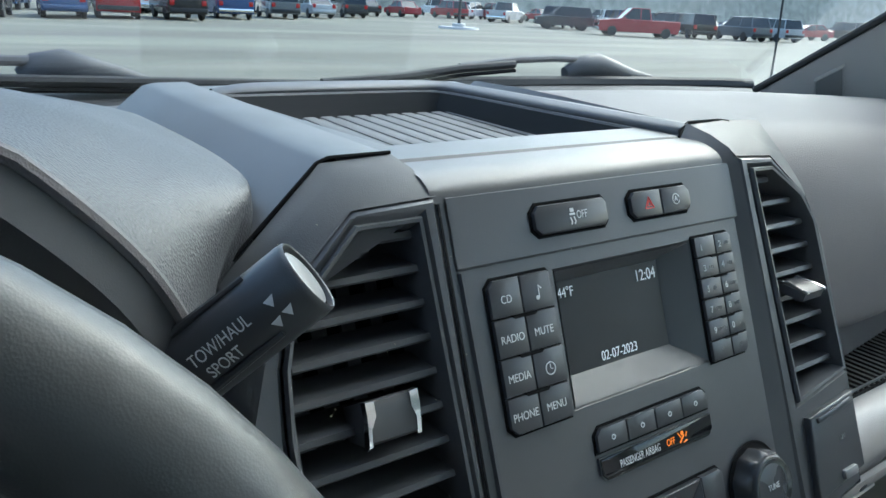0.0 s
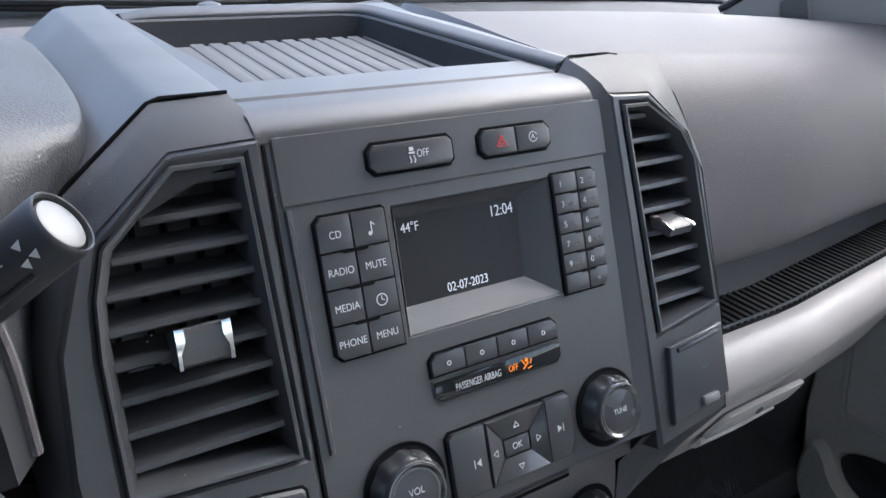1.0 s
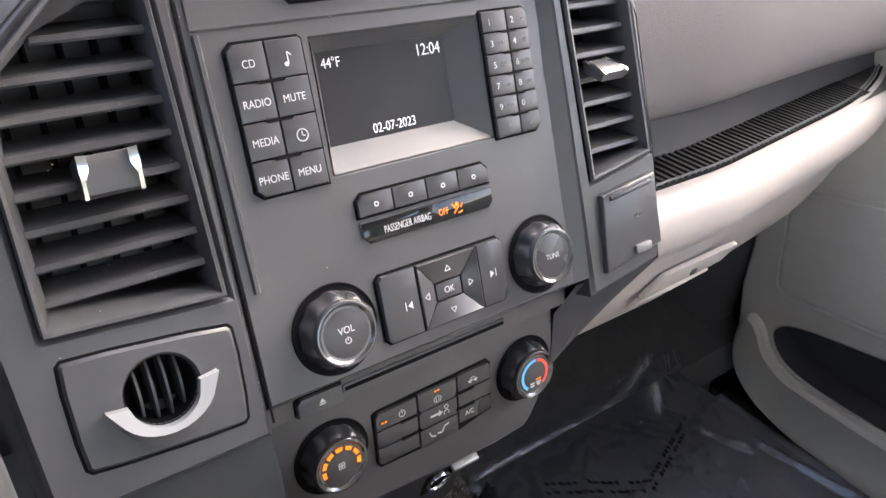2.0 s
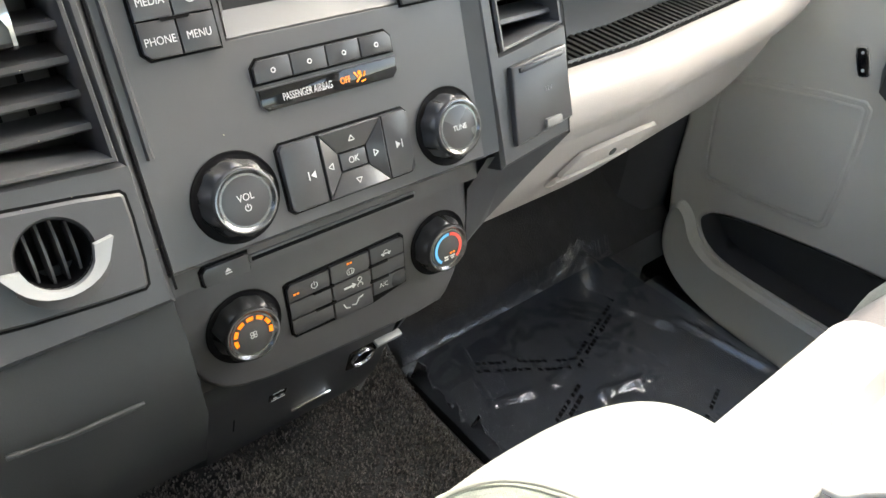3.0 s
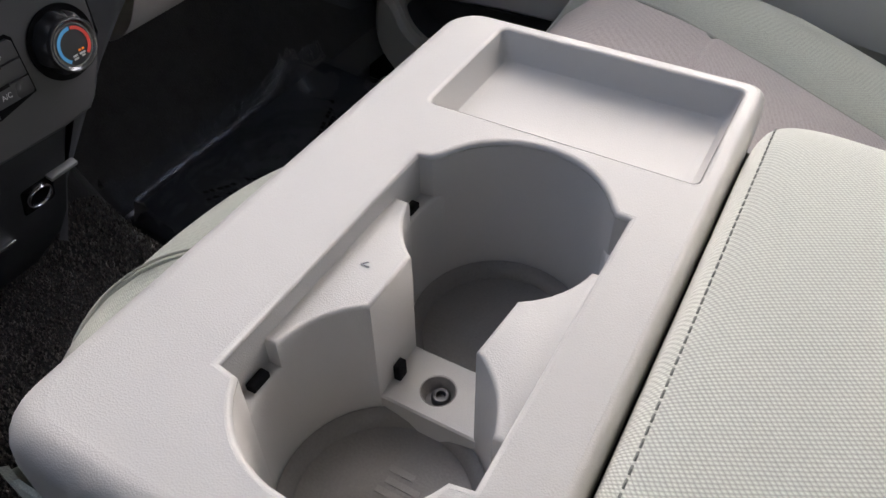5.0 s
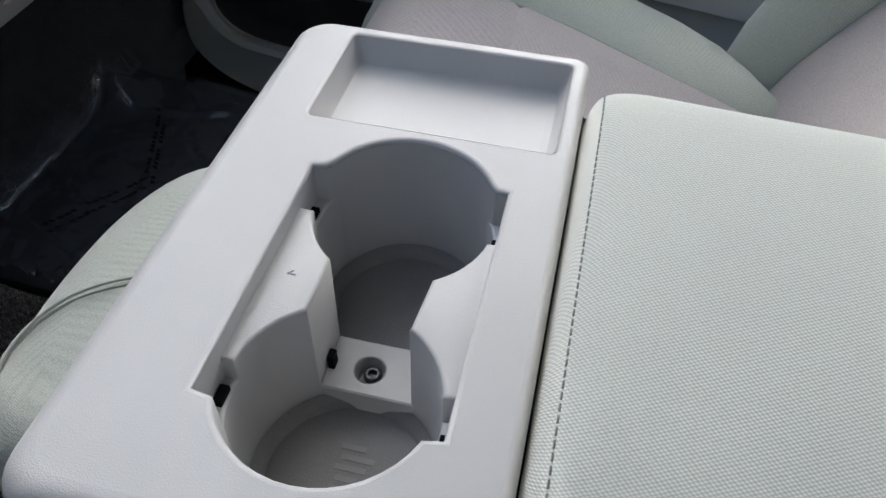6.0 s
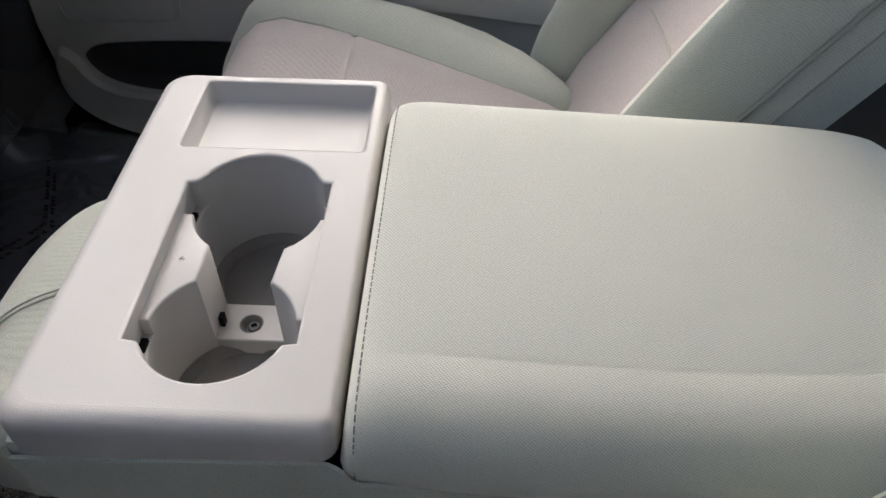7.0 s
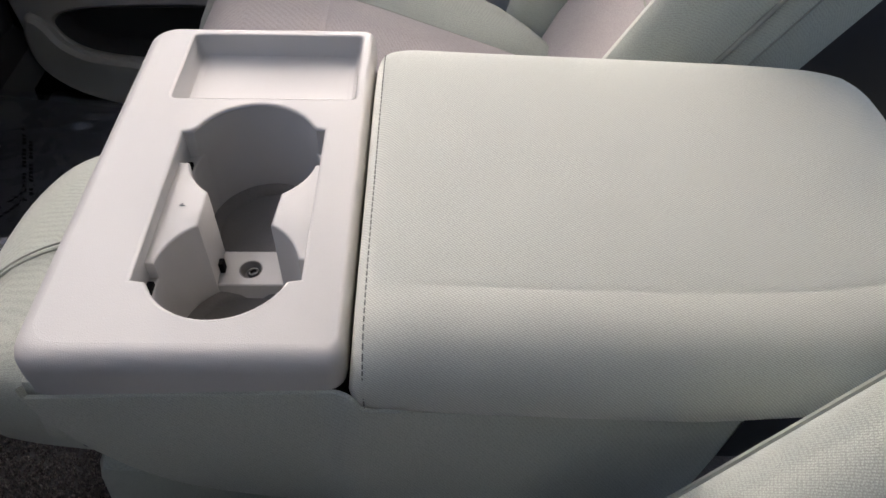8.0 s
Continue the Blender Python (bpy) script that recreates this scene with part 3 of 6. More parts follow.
# Storage tray in the top.
TRAY_OUT = [(-0.1405, 0.1245), (0.1010, 0.1230), (0.1535, 0.47), (-0.1405, 0.47)]
TRAY_IN = [(-0.118, 0.165), (0.094, 0.164), (0.0835, 0.370), (0.079, 0.392), (0.064, 0.402), (-0.133, 0.402)]
TRAY_FLOOR = shrink(TRAY_IN, 0.012)
part("tray_frame", plate(TRAY_OUT, [TRAY_IN], 1.4345, 0.012, lip=0.002), PAD_SMOOTH, dash)
tray = part("storage_tray", ring_loft([[(x, y, 1.4330) for x, y in TRAY_IN], [(x, y, 1.4085 if y < 0.3 else 1.4125) for x, y in TRAY_FLOOR]], caps="end"), TRAYM, dash, "dark open storage tray")
part("tray_mat", prism(shrink(TRAY_FLOOR, 0.010), 0.0, 0.0025, Matrix.Translation((0, -0.0092, 1.4055)) @ Matrix.Rotation(math.atan(0.006 / 0.26), 4, "X"), 0.001), TRAYMAT, tray, "dark ribbed rubber mat")
for k in range(11):
    x = -0.092 + 0.0165 * k
    part("tray_rib", box(x, x + 0.0122, 0.190, 0.385, 0.0, 0.0036, 0.0014, Matrix.Translation((0, -0.0092, 1.4055)) @ Matrix.Rotation(math.atan(0.006 / 0.26), 4, "X"), 2), TRAYMAT, tray)
# Raised brow round the far side of the tray, from the vent pod's seam to the ridge.
BROW_IN = [(0.1040, 0.128), (0.0985, 0.180), (0.0935, 0.280), (0.0885, 0.372), (0.0830, 0.396), (0.0650, 0.4065), (-0.04, 0.4070), (-0.110, 0.4070), (-0.1365, 0.4070)]
BROW_TOP = [(0.1120, 0.128), (0.1080, 0.180), (0.1045, 0.280), (0.0995, 0.376), (0.0920, 0.405), (0.0690, 0.4190), (-0.04, 0.4200), (-0.110, 0.4200), (-0.1365, 0.4200)]
BROW_FOOT = [(0.1250, 0.130), (0.1290, 0.185), (0.1440, 0.285), (0.1600, 0.390), (0.1600, 0.430), (0.0850, 0.4600), (-0.04, 0.4630), (-0.110, 0.4630), (-0.1365, 0.4630)]


def pad_height(y):
    return 1.4414 if y < 0.13 else 1.4415 - 0.0015 * (y - 0.13) / 0.12 if y < 0.25 else 1.4400 - 0.012 * (y - 0.25) / 0.20


brow_rows = [[(x, y, 1.4335) for x, y in BROW_IN], [(x * 0.997, y, 1.4385 - 0.0035 * (x < -0.12)) for x, y in BROW_IN], [(x, y, 1.4420 - 0.0045 * (x < -0.12)) for x, y in BROW_TOP], [(x + 0.003 * (y < 0.40), y + 0.004 * (y > 0.40), 1.4426 - 0.0050 * (x < -0.12)) for x, y in BROW_TOP], [(x, y, pad_height(y) - 0.001) for x, y in BROW_FOOT]]
part("tray_brow", surface(brow_rows), PAD_SMOOTH, dash)
part("frame_groove", box(-0.139, 0.1000, 0.1222, 0.1245, 1.426, 1.4325), BLACK, dash)
part("light_sensor", lathe([(0.016, 0), (0.016, 0.004), (0.012, 0.010), (0.005, 0.012), (0.001, 0.0125)], Matrix.Translation((-0.012, 0.575, 1.412)), 20), PAD_SMOOTH, dash, "small grey dome sensor")

# ---- centre stack: radio panel ----
radio = thing("car_radio", (0, 0.01, 1.18), "charcoal radio control panel with screen, keys and two knobs", "radio")
FACE = [(-0.1345, 0.217), (-0.1345, 0.178), (-0.1345, 0.04), (-0.1345, -0.032), (0.117, -0.032), (0.116, 0.04), (0.114, 0.178), (0.112, 0.217)]
HOLE = [(-0.0630, 0.168), (-0.0645, 0.0900), (0.0570, 0.0900), (0.0562, 0.168)]
face = part("faceplate", plate(FACE, [HOLE], 0.0, 0.022, S1), PANEL, radio)
part("brow", ring_loft([[(x, 0.1782, 0.0), (x, 0.1795, 0.0012), (x, 0.2165, 0.0012), (x, 0.2172, 0.0)] for x in (-0.1295, 0.1130)], close=False, caps=False, m=S1), PANEL, radio)
part("side_ridge", ring_loft([[(u, v, 0.0), (u + 0.001, v, 0.0022), (u + 0.003, v, 0.0022), (u + 0.0045, v, 0.0)] for u, v in ((-0.1295, 0.177), (-0.1287, 0.10), (-0.1283, 0.036))], close=False, caps=False, m=S1), PAD_SMOOTH, radio)
SCR = [(-0.0560, 0.1605), (-0.0575, 0.1055), (0.0350, 0.1055), (0.0360, 0.1605)]
part("screen_frame", ring_loft([[(x, y, -0.0002) for x, y in HOLE], [(x, y, -0.0105) for x, y in shrink(SCR, -0.0015)], [(x, y, -0.0118) for x, y in SCR]], caps=False, m=S1), PANEL, radio)
screen = part("screen", prism(shrink(SCR, -0.001), -0.016, -0.0116, S1), SCREEN, radio, "dim grey display")
letters("12:04", 0.0335, 0.1530, 0.0105, S1, LIT, screen, -0.0114, align="RIGHT", squeeze=0.85)
letters("44°F", -0.0535, 0.1535, 0.0085, S1, LIT, screen, -0.0114, align="LEFT", squeeze=0.82)
letters("02-07-2023", -0.0105, 0.1105, 0.0085, S1, LIT, screen, -0.0114, squeeze=0.82)
part("top_band", sweep(smooth_line([(0.0890, 1.4185), (0.0925, 1.4262), (0.106, 1.4320), (0.1222, 1.4335)]), [-0.1380, 0.1075]), PAD_SMOOTH, radio)


def key(poly, parent, m, h=0.0032, name="button", mat=None, bevel=0.0009):
    return part(name, prism(shrink(poly, 0.00035), 0.0, h, m, bevel), mat or BUTTON, parent)


# Seats of the keys: dark wells a little larger than each group.
def well(poly, parent, m, grow=0.0013, top=0.0006):
    return part("key_well", prism(shrink(poly, -grow), -0.001, top, m), BLACK, parent, flat=True)


LK = chamfered(-0.1140, -0.0695, 0.0870, 0.1703, tl=0.004, bl=0.004, tr=0.0015)
well(LK, radio, S1)
vv = [0.1703, 0.1493, 0.1281, 0.1073, 0.0870]
mid_u = -0.0921
names = [("CD", None), ("RADIO", "MUTE"), ("MEDIA", None), ("PHONE", "MENU")]
for r in range(4):
    for c in range(2):
        u0, u1 = ((-0.1140, mid_u), (mid_u, -0.0695))[c]
        poly = chamfered(u0, u1, vv[r + 1], vv[r], tl=0.004 if (r, c) == (0, 0) else 0, bl=0.004 if (r, c) == (3, 0) else 0, tr=0.0015 if (r, c) == (0, 1) else 0)
        k = key(poly, radio, S1)
        cu, cv = (u0 + u1) / 2, (vv[r] + vv[r + 1]) / 2 - 0.001
        if names[r][c]:
            letters(names[r][c], cu, cv, 0.0062, S1, PRINT, k, 0.0033, squeeze=0.86)
        elif r == 0:
            mark([stroke(cu + 0.0008, cv - 0.0025, cu + 0.0008, cv + 0.004, 0.0006), stroke(cu + 0.0008, cv + 0.004, cu + 0.003, cv + 0.002, 0.0006), circle(cu - 0.0004, cv - 0.0026, 0.0013, 10)], S1, PRINT, k, 0.0033)
        else:
            mark(arc_band(cu, cv, 0.0031, 0.0037, 0, 360, 24) + [stroke(cu, cv, cu, cv + 0.0024, 0.0005), stroke(cu, cv, cu + 0.0016, cv - 0.0005, 0.0005)], S1, PRINT, k, 0.0033)
    if r < 3:
        part("key_slot", prism(chamfered(mid_u - 0.0085, mid_u + 0.0085, vv[r + 1] - 0.0016, vv[r + 1] + 0.0004, bl=0.0012, br=0.0012), 0.0, 0.0036, S1), BLACK, radio, flat=True)
RK = chamfered(0.0592, 0.0985, 0.0877, 0.1705, tr=0.003, br=0.004, tl=0.001)
well(RK, radio, S1)
pad = [("1", "2"), ("3", "4"), ("5", "6"), ("7", "8"), ("9", "0"), ("*", "#")]
small = [("", "ABC"), ("DEF", "GHI"), ("JKL", "MNO"), ("PQRS", "TUV"), ("WXYZ", "+"), ("", "")]
for r in range(6):
    v1, v0 = 0.1705 - 0.0138 * r, 0.1705 - 0.0138 * (r + 1)
    for c in range(2):
        u0, u1 = ((0.0592, 0.0805), (0.0805, 0.0985))[c]
        k = key(chamfered(u0, u1, v0, v1, tr=0.003 if (r, c) == (0, 1) else 0, br=0.004 if (r, c) == (5, 1) else 0), radio, S1, 0.0030)
        cu, cv = (u0 + u1) / 2, (v0 + v1) / 2 - 0.0006
        if r < 5:
            letters(pad[r][c], cu - 0.0045, cv, 0.0060, S1, PRINT, k, 0.0031)
            if small[r][c]:
                letters(small[r][c], cu + 0.0030, cv, 0.0037, S1, DIMPRINT, k, 0.0031, squeeze=0.85)
        else:
            letters(pad[r][c], cu, cv, 0.0045, S1, DIMPRINT, k, 0.0031)
    if r < 5:
        part("key_slot", prism(chamfered(0.0735, 0.0880, v0 - 0.0012, v0 + 0.0003, bl=0.001, br=0.001), 0.0, 0.0034, S1), BLACK, radio, flat=True)
F4 = chamfered(-0.0552, 0.0455, 0.0612, 0.0748, tl=0.004, tr=0.004)
well(F4, radio, S1)
for k in range(4):
    u0, u1 = -0.0552 + 0.02518 * k, -0.0552 + 0.02518 * (k + 1)
    b = key(chamfered(u0, u1, 0.0612, 0.0748, tl=0.004 if k == 0 else 0, tr=0.004 if k == 3 else 0), radio, S1, 0.0030)
    mark(arc_band((u0 + u1) / 2, 0.0675, 0.0010, 0.00165, 0, 360, 14), S1, PRINT, b, 0.0031)
AB = chamfered(-0.0545, 0.0465, 0.0442, 0.0572, bl=0.004, br=0.004)
part("lamp_frame", prism(shrink(AB, -0.0008), 0.0, 0.0012, S1), PAD_SMOOTH, radio)
ab = part("warning_lamp", prism(AB, 0.0, 0.0020, S1, 0.0006), GLOSS, radio, "gloss black passenger airbag strip")
letters("PASSENGER AIRBAG", -0.0400, 0.0502, 0.0066, S1, PRINT, ab, 0.0021, align="LEFT", squeeze=0.60)
letters("OFF", 0.0055, 0.0504, 0.0060, S1, AMBER, ab, 0.0021, align="CENTER", squeeze=0.75)
mark([circle(0.0165, 0.0530, 0.0014, 10), stroke(0.0135, 0.0475, 0.0180, 0.0515, 0.0010), stroke(0.0170, 0.0470, 0.0205, 0.0478, 0.0008), stroke(0.0125, 0.0540, 0.0150, 0.0505, 0.0008), stroke(0.0195, 0.0500, 0.0208, 0.0530, 0.0008)], S1, AMBER, ab, 0.0021)
OB = chamfered(-0.0748, -0.0163, 0.1890, 0.2062, tl=0.004, tr=0.003, br=0.003, bl=0.004)
well(OB, radio, S1, 0.0016, 0.0018)
ob_ = key(OB, radio, S1, 0.0045, bevel=0.0014)
letters("OFF", -0.0385, 0.1975, 0.0066, S1, PRINT, ob_, 0.0046, squeeze=0.75)
mark([stroke(-0.0478, 0.2008, -0.0448, 0.2008, 0.0022), stroke(-0.0484, 0.1985, -0.0442, 0.1985, 0.0012), stroke(-0.0480, 0.1968, -0.0470, 0.1940, 0.0008), stroke(-0.0470, 0.1940, -0.0480, 0.1925, 0.0008), stroke(-0.0452, 0.1968, -0.0442, 0.1940, 0.0008), stroke(-0.0442, 0.1940, -0.0452, 0.1925, 0.0008)], S1, PRINT, ob_, 0.0046)
HB = chamfered(0.0045, 0.0618, 0.1890, 0.2062, tl=0.004, tr=0.004, br=0.004, bl=0.004)
well(HB, radio, S1, 0.0016, 0.0018)
hz = key(chamfered(0.0045, 0.0330, 0.1890, 0.2062, tl=0.004, bl=0.004), radio, S1, 0.0045, bevel=0.0014)
mark([stroke(0.0165, 0.1945, 0.0205, 0.2015, 0.0006), stroke(0.0205, 0.2015, 0.0245, 0.1945, 0.0006), stroke(0.0165, 0.1945, 0.0245, 0.1945, 0.0006), stroke(0.0185, 0.1960, 0.0205, 0.1995, 0.0005), stroke(0.0205, 0.1995, 0.0225, 0.1960, 0.0005), stroke(0.0185, 0.1960, 0.0225, 0.1960, 0.0005)], S1, REDPRINT, hz, 0.0046)
st = key(chamfered(0.0330, 0.0618, 0.1890, 0.2062, tr=0.004, br=0.004), radio, S1, 0.0045, bevel=0.0014)
letters("A", 0.0465, 0.1977, 0.0050, S1, PRINT, st, 0.0046)
mark(arc_band(0.0465, 0.1977, 0.0030, 0.0035, 20, 340, 22), S1, PRINT, st, 0.0046)
# Direction pad.
DP = chamfered(-0.0528, 0.0465, -0.0215, 0.0228, tl=0.003, bl=0.003, tr=0.003, br=0.003)
well(DP, radio, S1)
kp = key(chamfered(-0.0528, -0.0250, -0.0215, 0.0228, tl=0.003, bl=0.003), radio, S1, 0.0045, bevel=0.0015)
mark([[(-0.0350, -0.0008), (-0.0315, 0.0018), (-0.0315, -0.0034)], stroke(-0.0365, -0.0036, -0.0365, 0.0020, 0.0007)], S1, PRINT, kp, 0.0046)
kn = key(chamfered(0.0245, 0.0465, -0.0215, 0.0228, tr=0.003, br=0.003), radio, S1, 0.0045, bevel=0.0015)
mark([[(0.0360, 0.0005), (0.0325, 0.0031), (0.0325, -0.0021)], stroke(0.0375, -0.0023, 0.0375, 0.0033, 0.0007)], S1, PRINT, kn, 0.0046)
oc = chamfered(-0.0118, 0.0092, -0.0058, 0.0064)
ok = key(oc, radio, S1, 0.0034)
letters("OK", -0.0013, 0.0002, 0.0062, S1, PRINT, ok, 0.0035, squeeze=0.9)
o4 = [(-0.0246, 0.0226), (0.0241, 0.0226), (0.0241, -0.0213), (-0.0246, -0.0213)]
i4 = [(-0.0122, 0.0068), (0.0096, 0.0068), (0.0096, -0.0062), (-0.0122, -0.0062)]
tri = [(0.0, 0.0145, 0), (0.0165, 0.0003, -90), (0.0, -0.0138, 180), (-0.0185, 0.0003, 90)]
for k in range(4):
    j = (k + 1) % 4
    quad = shrink([o4[k], o4[j], i4[j], i4[k]], 0.0003)
    b = part("button", ring_loft([[(x, y, 0.0) for x, y in quad], [(x, y, 0.0046 if n < 2 else 0.0030) for n, (x, y) in enumerate(quad)], [(x, y, 0.0050 if n < 2 else 0.0034) for n, (x, y) in enumerate(shrink(quad, 0.0006))]], m=S1), BUTTON, radio)
    cx, cy, a = tri[k]
    M = S1 @ Matrix.Translation((cx - 0.001, cy, 0.0046)) @ Matrix.Rotation(radians(a), 4, "Z")
    mark([stroke(-0.0022, -0.0014, 0, 0.0020, 0.00055), stroke(0, 0.0020, 0.0022, -0.0014, 0.00055), stroke(-0.0022, -0.0014, 0.0022, -0.0014, 0.00055)], M, PRINT, b)


def knob(parent, m, u, v, r=0.0190, h=0.0155, label="round black knob with a bright bevelled rim"):
    M = m @ Matrix.Translation((u, v, 0))
    part("knob_well", lathe([(0.0285, 0.0008), (0.0280, 0.0012), (0.0255, 0.0006), (0.0250, -0.006)], M, 48), BLACK, parent)
    k = part("knob", lathe([(0.0242, -0.004), (0.0244, 0.002, 0.6), (0.0241, 0.0050, 1), (0.0233, h - 0.0062, 1), (0.0222, h - 0.0040, 0.8), (0.0206, h - 0.0030, 0.15), (0.0203, h - 0.0016)], M, 120, 10, 0.0021), KNOBSIDE, parent, label)
    part("knob_collar", lathe([(0.0204, h - 0.0040), (0.0203, h - 0.0010), (0.0198, h - 0.0001), (r + 0.0004, h + 0.0001)], M, 64, caps=False), KNOBSIDE, k)
    part("knob_ring", lathe([(r + 0.0006, h - 0.0012), (r + 0.0003, h + 0.0002), (r - 0.0006, h + 0.0003), (r - 0.0028, h - 0.0014), (r - 0.0034, h - 0.0020)], M, 56), KNOBRING, k, "satin bevelled ring")
    part("knob_face", lathe([(r - 0.0028, h - 0.004), (r - 0.0030, h - 0.0016), (r - 0.0040, h - 0.0012), (0.002, h - 0.0008)], M, 48), BUTTON, k)
    return k, M, h


KNOBSIDE = material("knob_side", (0.045, 0.045, 0.048), 0.24, spread=0.03)
KNOBRING = material("knob_ring", (0.17, 0.17, 0.175), 0.24, metal=0.9, spread=0.03)
kv, M, h = knob(radio, S1, -0.0846, 0.0002)
letters("VOL", 0.0, 0.0022, 0.0062, M, PRINT, kv, h - 0.0006, squeeze=0.9)
mark(arc_band(0, -0.0042, 0.0016, 0.0021, 120, 420, 16) + [stroke(0, -0.0042, 0, -0.0018, 0.0005)], M, PRINT, kv, h - 0.0006)
kt, M, h = knob(radio, S1, 0.0815, 0.0002)
letters("TUNE", 0.0, 0.0, 0.0054, M, PRINT, kt, h - 0.0006, squeeze=0.9)
# Disc slot and eject key under the overhang.
EJ = basis((-0.0965, 0.0085, 1.1695), (1, 0, 0), (0, 0.25, 0.968), (0, -0.968, 0.25))
part("overhang", ring_loft([[(x, 0.0, 1.1985), (x, -0.0015, 1.190), (x, 0.0005, 1.1858), (x, 0.0060, 1.1822), (x, 0.0098, 1.1800), (x, 0.0106, 1.1776), (x, 0.0085, 1.1695), (x, 0.0070, 1.1637), (x, 0.028, 1.1580), (x, 0.030, 1.150)] for x in (-0.1335, 0.1185)], close=False, caps=False), PANEL, radio)
part("slot_frame", prism(chamfered(0.0165, 0.1525, -0.0030, 0.0032, tl=0.001, tr=0.001, bl=0.001, br=0.001), -0.006, 0.0010, EJ, 0.0005), PANEL, radio)
part("disc_slot", box(0.0180, 0.1510, -0.0012, 0.0014, -0.006, 0.0016, 0.0003, EJ), BLACK, radio, "thin disc slot")
part("button_well", prism(chamfered(-0.0178, 0.0163, -0.0075, 0.0075, tl=0.003, bl=0.002), -0.010, 0.0008, EJ, 0.0003), BLACK, radio)
ej = part("eject_button", prism(chamfered(-0.0165, 0.0150, -0.0062, 0.0062, tl=0.003, bl=0.002), -0.012, 0.004, EJ, 0.0008), BUTTON, radio)
mark([[(-0.0022, -0.0002), (0.0022, -0.0002), (0, 0.0024)], stroke(-0.0022, -0.0014, 0.0022, -0.0014, 0.0008)], EJ, PRINT, ej, 0.0041)

# ---- climate controls ----
climate = thing("climate_control", (0, 0.02, 1.05), "charcoal climate panel with two dials and push buttons", "climate control")
CLIM = smooth_poly([(-0.1335, 0.060), (0.1200, 0.060), (0.1225, 0.02), (0.118, -0.01), (0.100, -0.045), (0.085, -0.058), (-0.02, -0.054), (-0.090, -0.048), (-0.116, -0.036), (-0.131, -0.008), (-0.1340, 0.02)], 1)
part("panel", prism(CLIM, -0.03, 0.0, S2, 0.004, 3), PANEL, climate)
CB = [(-0.0522, 0.0215), (-0.0490, 0.0228), (0.0495, 0.0255), (0.0525, 0.0225), (0.0520, -0.0180), (0.0200, -0.0240), (-0.0490, -0.0225), (-0.0515, -0.0195)]
well(CB, climate, S2)
cols = [(-0.0520, -0.0164, (0.0225, 0.0080, -0.0066, -0.0208)), (-0.0160, 0.0194, (0.0236, 0.0076, -0.0078, -0.0236)), (0.0198, 0.0520, (0.0246, 0.0096, -0.0040, -0.0180))]
btn = {}
for c, (u0, u1, vs_) in enumerate(cols):
    for r in range(3):
        btn[c, r] = key(chamfered(u0, u1, vs_[r + 1], vs_[r], tl=0.003 if (c, r) == (0, 0) else 0, bl=0.003 if (c, r) == (0, 2) else 0, tr=0.003 if (c, r) == (2, 0) else 0, br=0.002 if (c, r) == (2, 2) else 0), climate, S2, 0.0032)
        if r < 2 and c != 1:
            m0 = u1 - 0.0065 if c == 0 else u0 + 0.0065
            part("key_slot", prism(chamfered(m0 - 0.009, m0 + 0.009, vs_[r + 1] - 0.0014, vs_[r + 1] + 0.0010, tl=0.0008, bl=0.0008), 0.0, 0.0036, S2), BLACK, climate, flat=True)
mark(arc_band(-0.0300, 0.0150, 0.0022, 0.0028, 120, 420, 18) + [stroke(-0.0300, 0.0150, -0.0300, 0.0184, 0.0006)], S2, PRINT, btn[0, 0], 0.0033)
mark([stroke(-0.0475, 0.0140, -0.0457, 0.0140, 0.0014), stroke(-0.0447, 0.0140, -0.0429, 0.0140, 0.0014)], S2, AMBER, btn[0, 0], 0.0033)
mark([stroke(-0.0012, 0.0205, 0.0006, 0.0205, 0.0014), stroke(0.0014, 0.0205, 0.0032, 0.0205, 0.0014)], S2, AMBER, btn[1, 0], 0.0033)
mark(arc_band(0.0012, 0.0120, 0.0036, 0.0041, 30, 150, 8) + [stroke(-0.0022, 0.0140, -0.0012, 0.0110, 0.0005), stroke(0.0046, 0.0140, 0.0036, 0.0110, 0.0005), stroke(-0.0012, 0.0110, 0.0036, 0.0110, 0.0005), stroke(0.0000, 0.0118, 0.0000, 0.0145, 0.0005), stroke(0.0024, 0.0118, 0.0024, 0.0145, 0.0005)], S2, PRINT, btn[1, 0], 0.0033)
mark(arc_band(0.0085, 0.0035, 0.0015, 0.0020, 0, 360, 14) + arc_band(0.0085, -0.0015, 0.0020, 0.0025, -30, 210, 12) + [stroke(-0.0060, 0.0004, 0.0015, 0.0004, 0.0016), [(0.0015, 0.0030), (0.0050, 0.0004), (0.0015, -0.0022)]], S2, PRINT, btn[1, 1], 0.0033)
mark([stroke(-0.0080, -0.0125, -0.0060, -0.0165, 0.0010), stroke(-0.0060, -0.0165, -0.0025, -0.0175, 0.0010), stroke(-0.0005, -0.0160, 0.0030, -0.0170, 0.0010), stroke(0.0030, -0.0170, 0.0060, -0.0125, 0.0010), stroke(0.0060, -0.0125, 0.0100, -0.0115, 0.0010)], S2, PRINT, btn[1, 2], 0.0033)
mark(arc_band(0.0345, 0.0160, 0.0022, 0.0027, 20, 160, 8) + [stroke(0.0300, 0.0158, 0.0390, 0.0158, 0.0010), circle(0.0318, 0.0148, 0.0010, 8), circle(0.0372, 0.0148, 0.0010, 8)], S2, PRINT, btn[2, 0], 0.0033)
letters("A/C", 0.0300, -0.0110, 0.0056, S2, PRINT, btn[2, 2], 0.0033, squeeze=0.9)
kf, M, h = knob(climate, S2, -0.0862, 0.0045, h=0.0145)
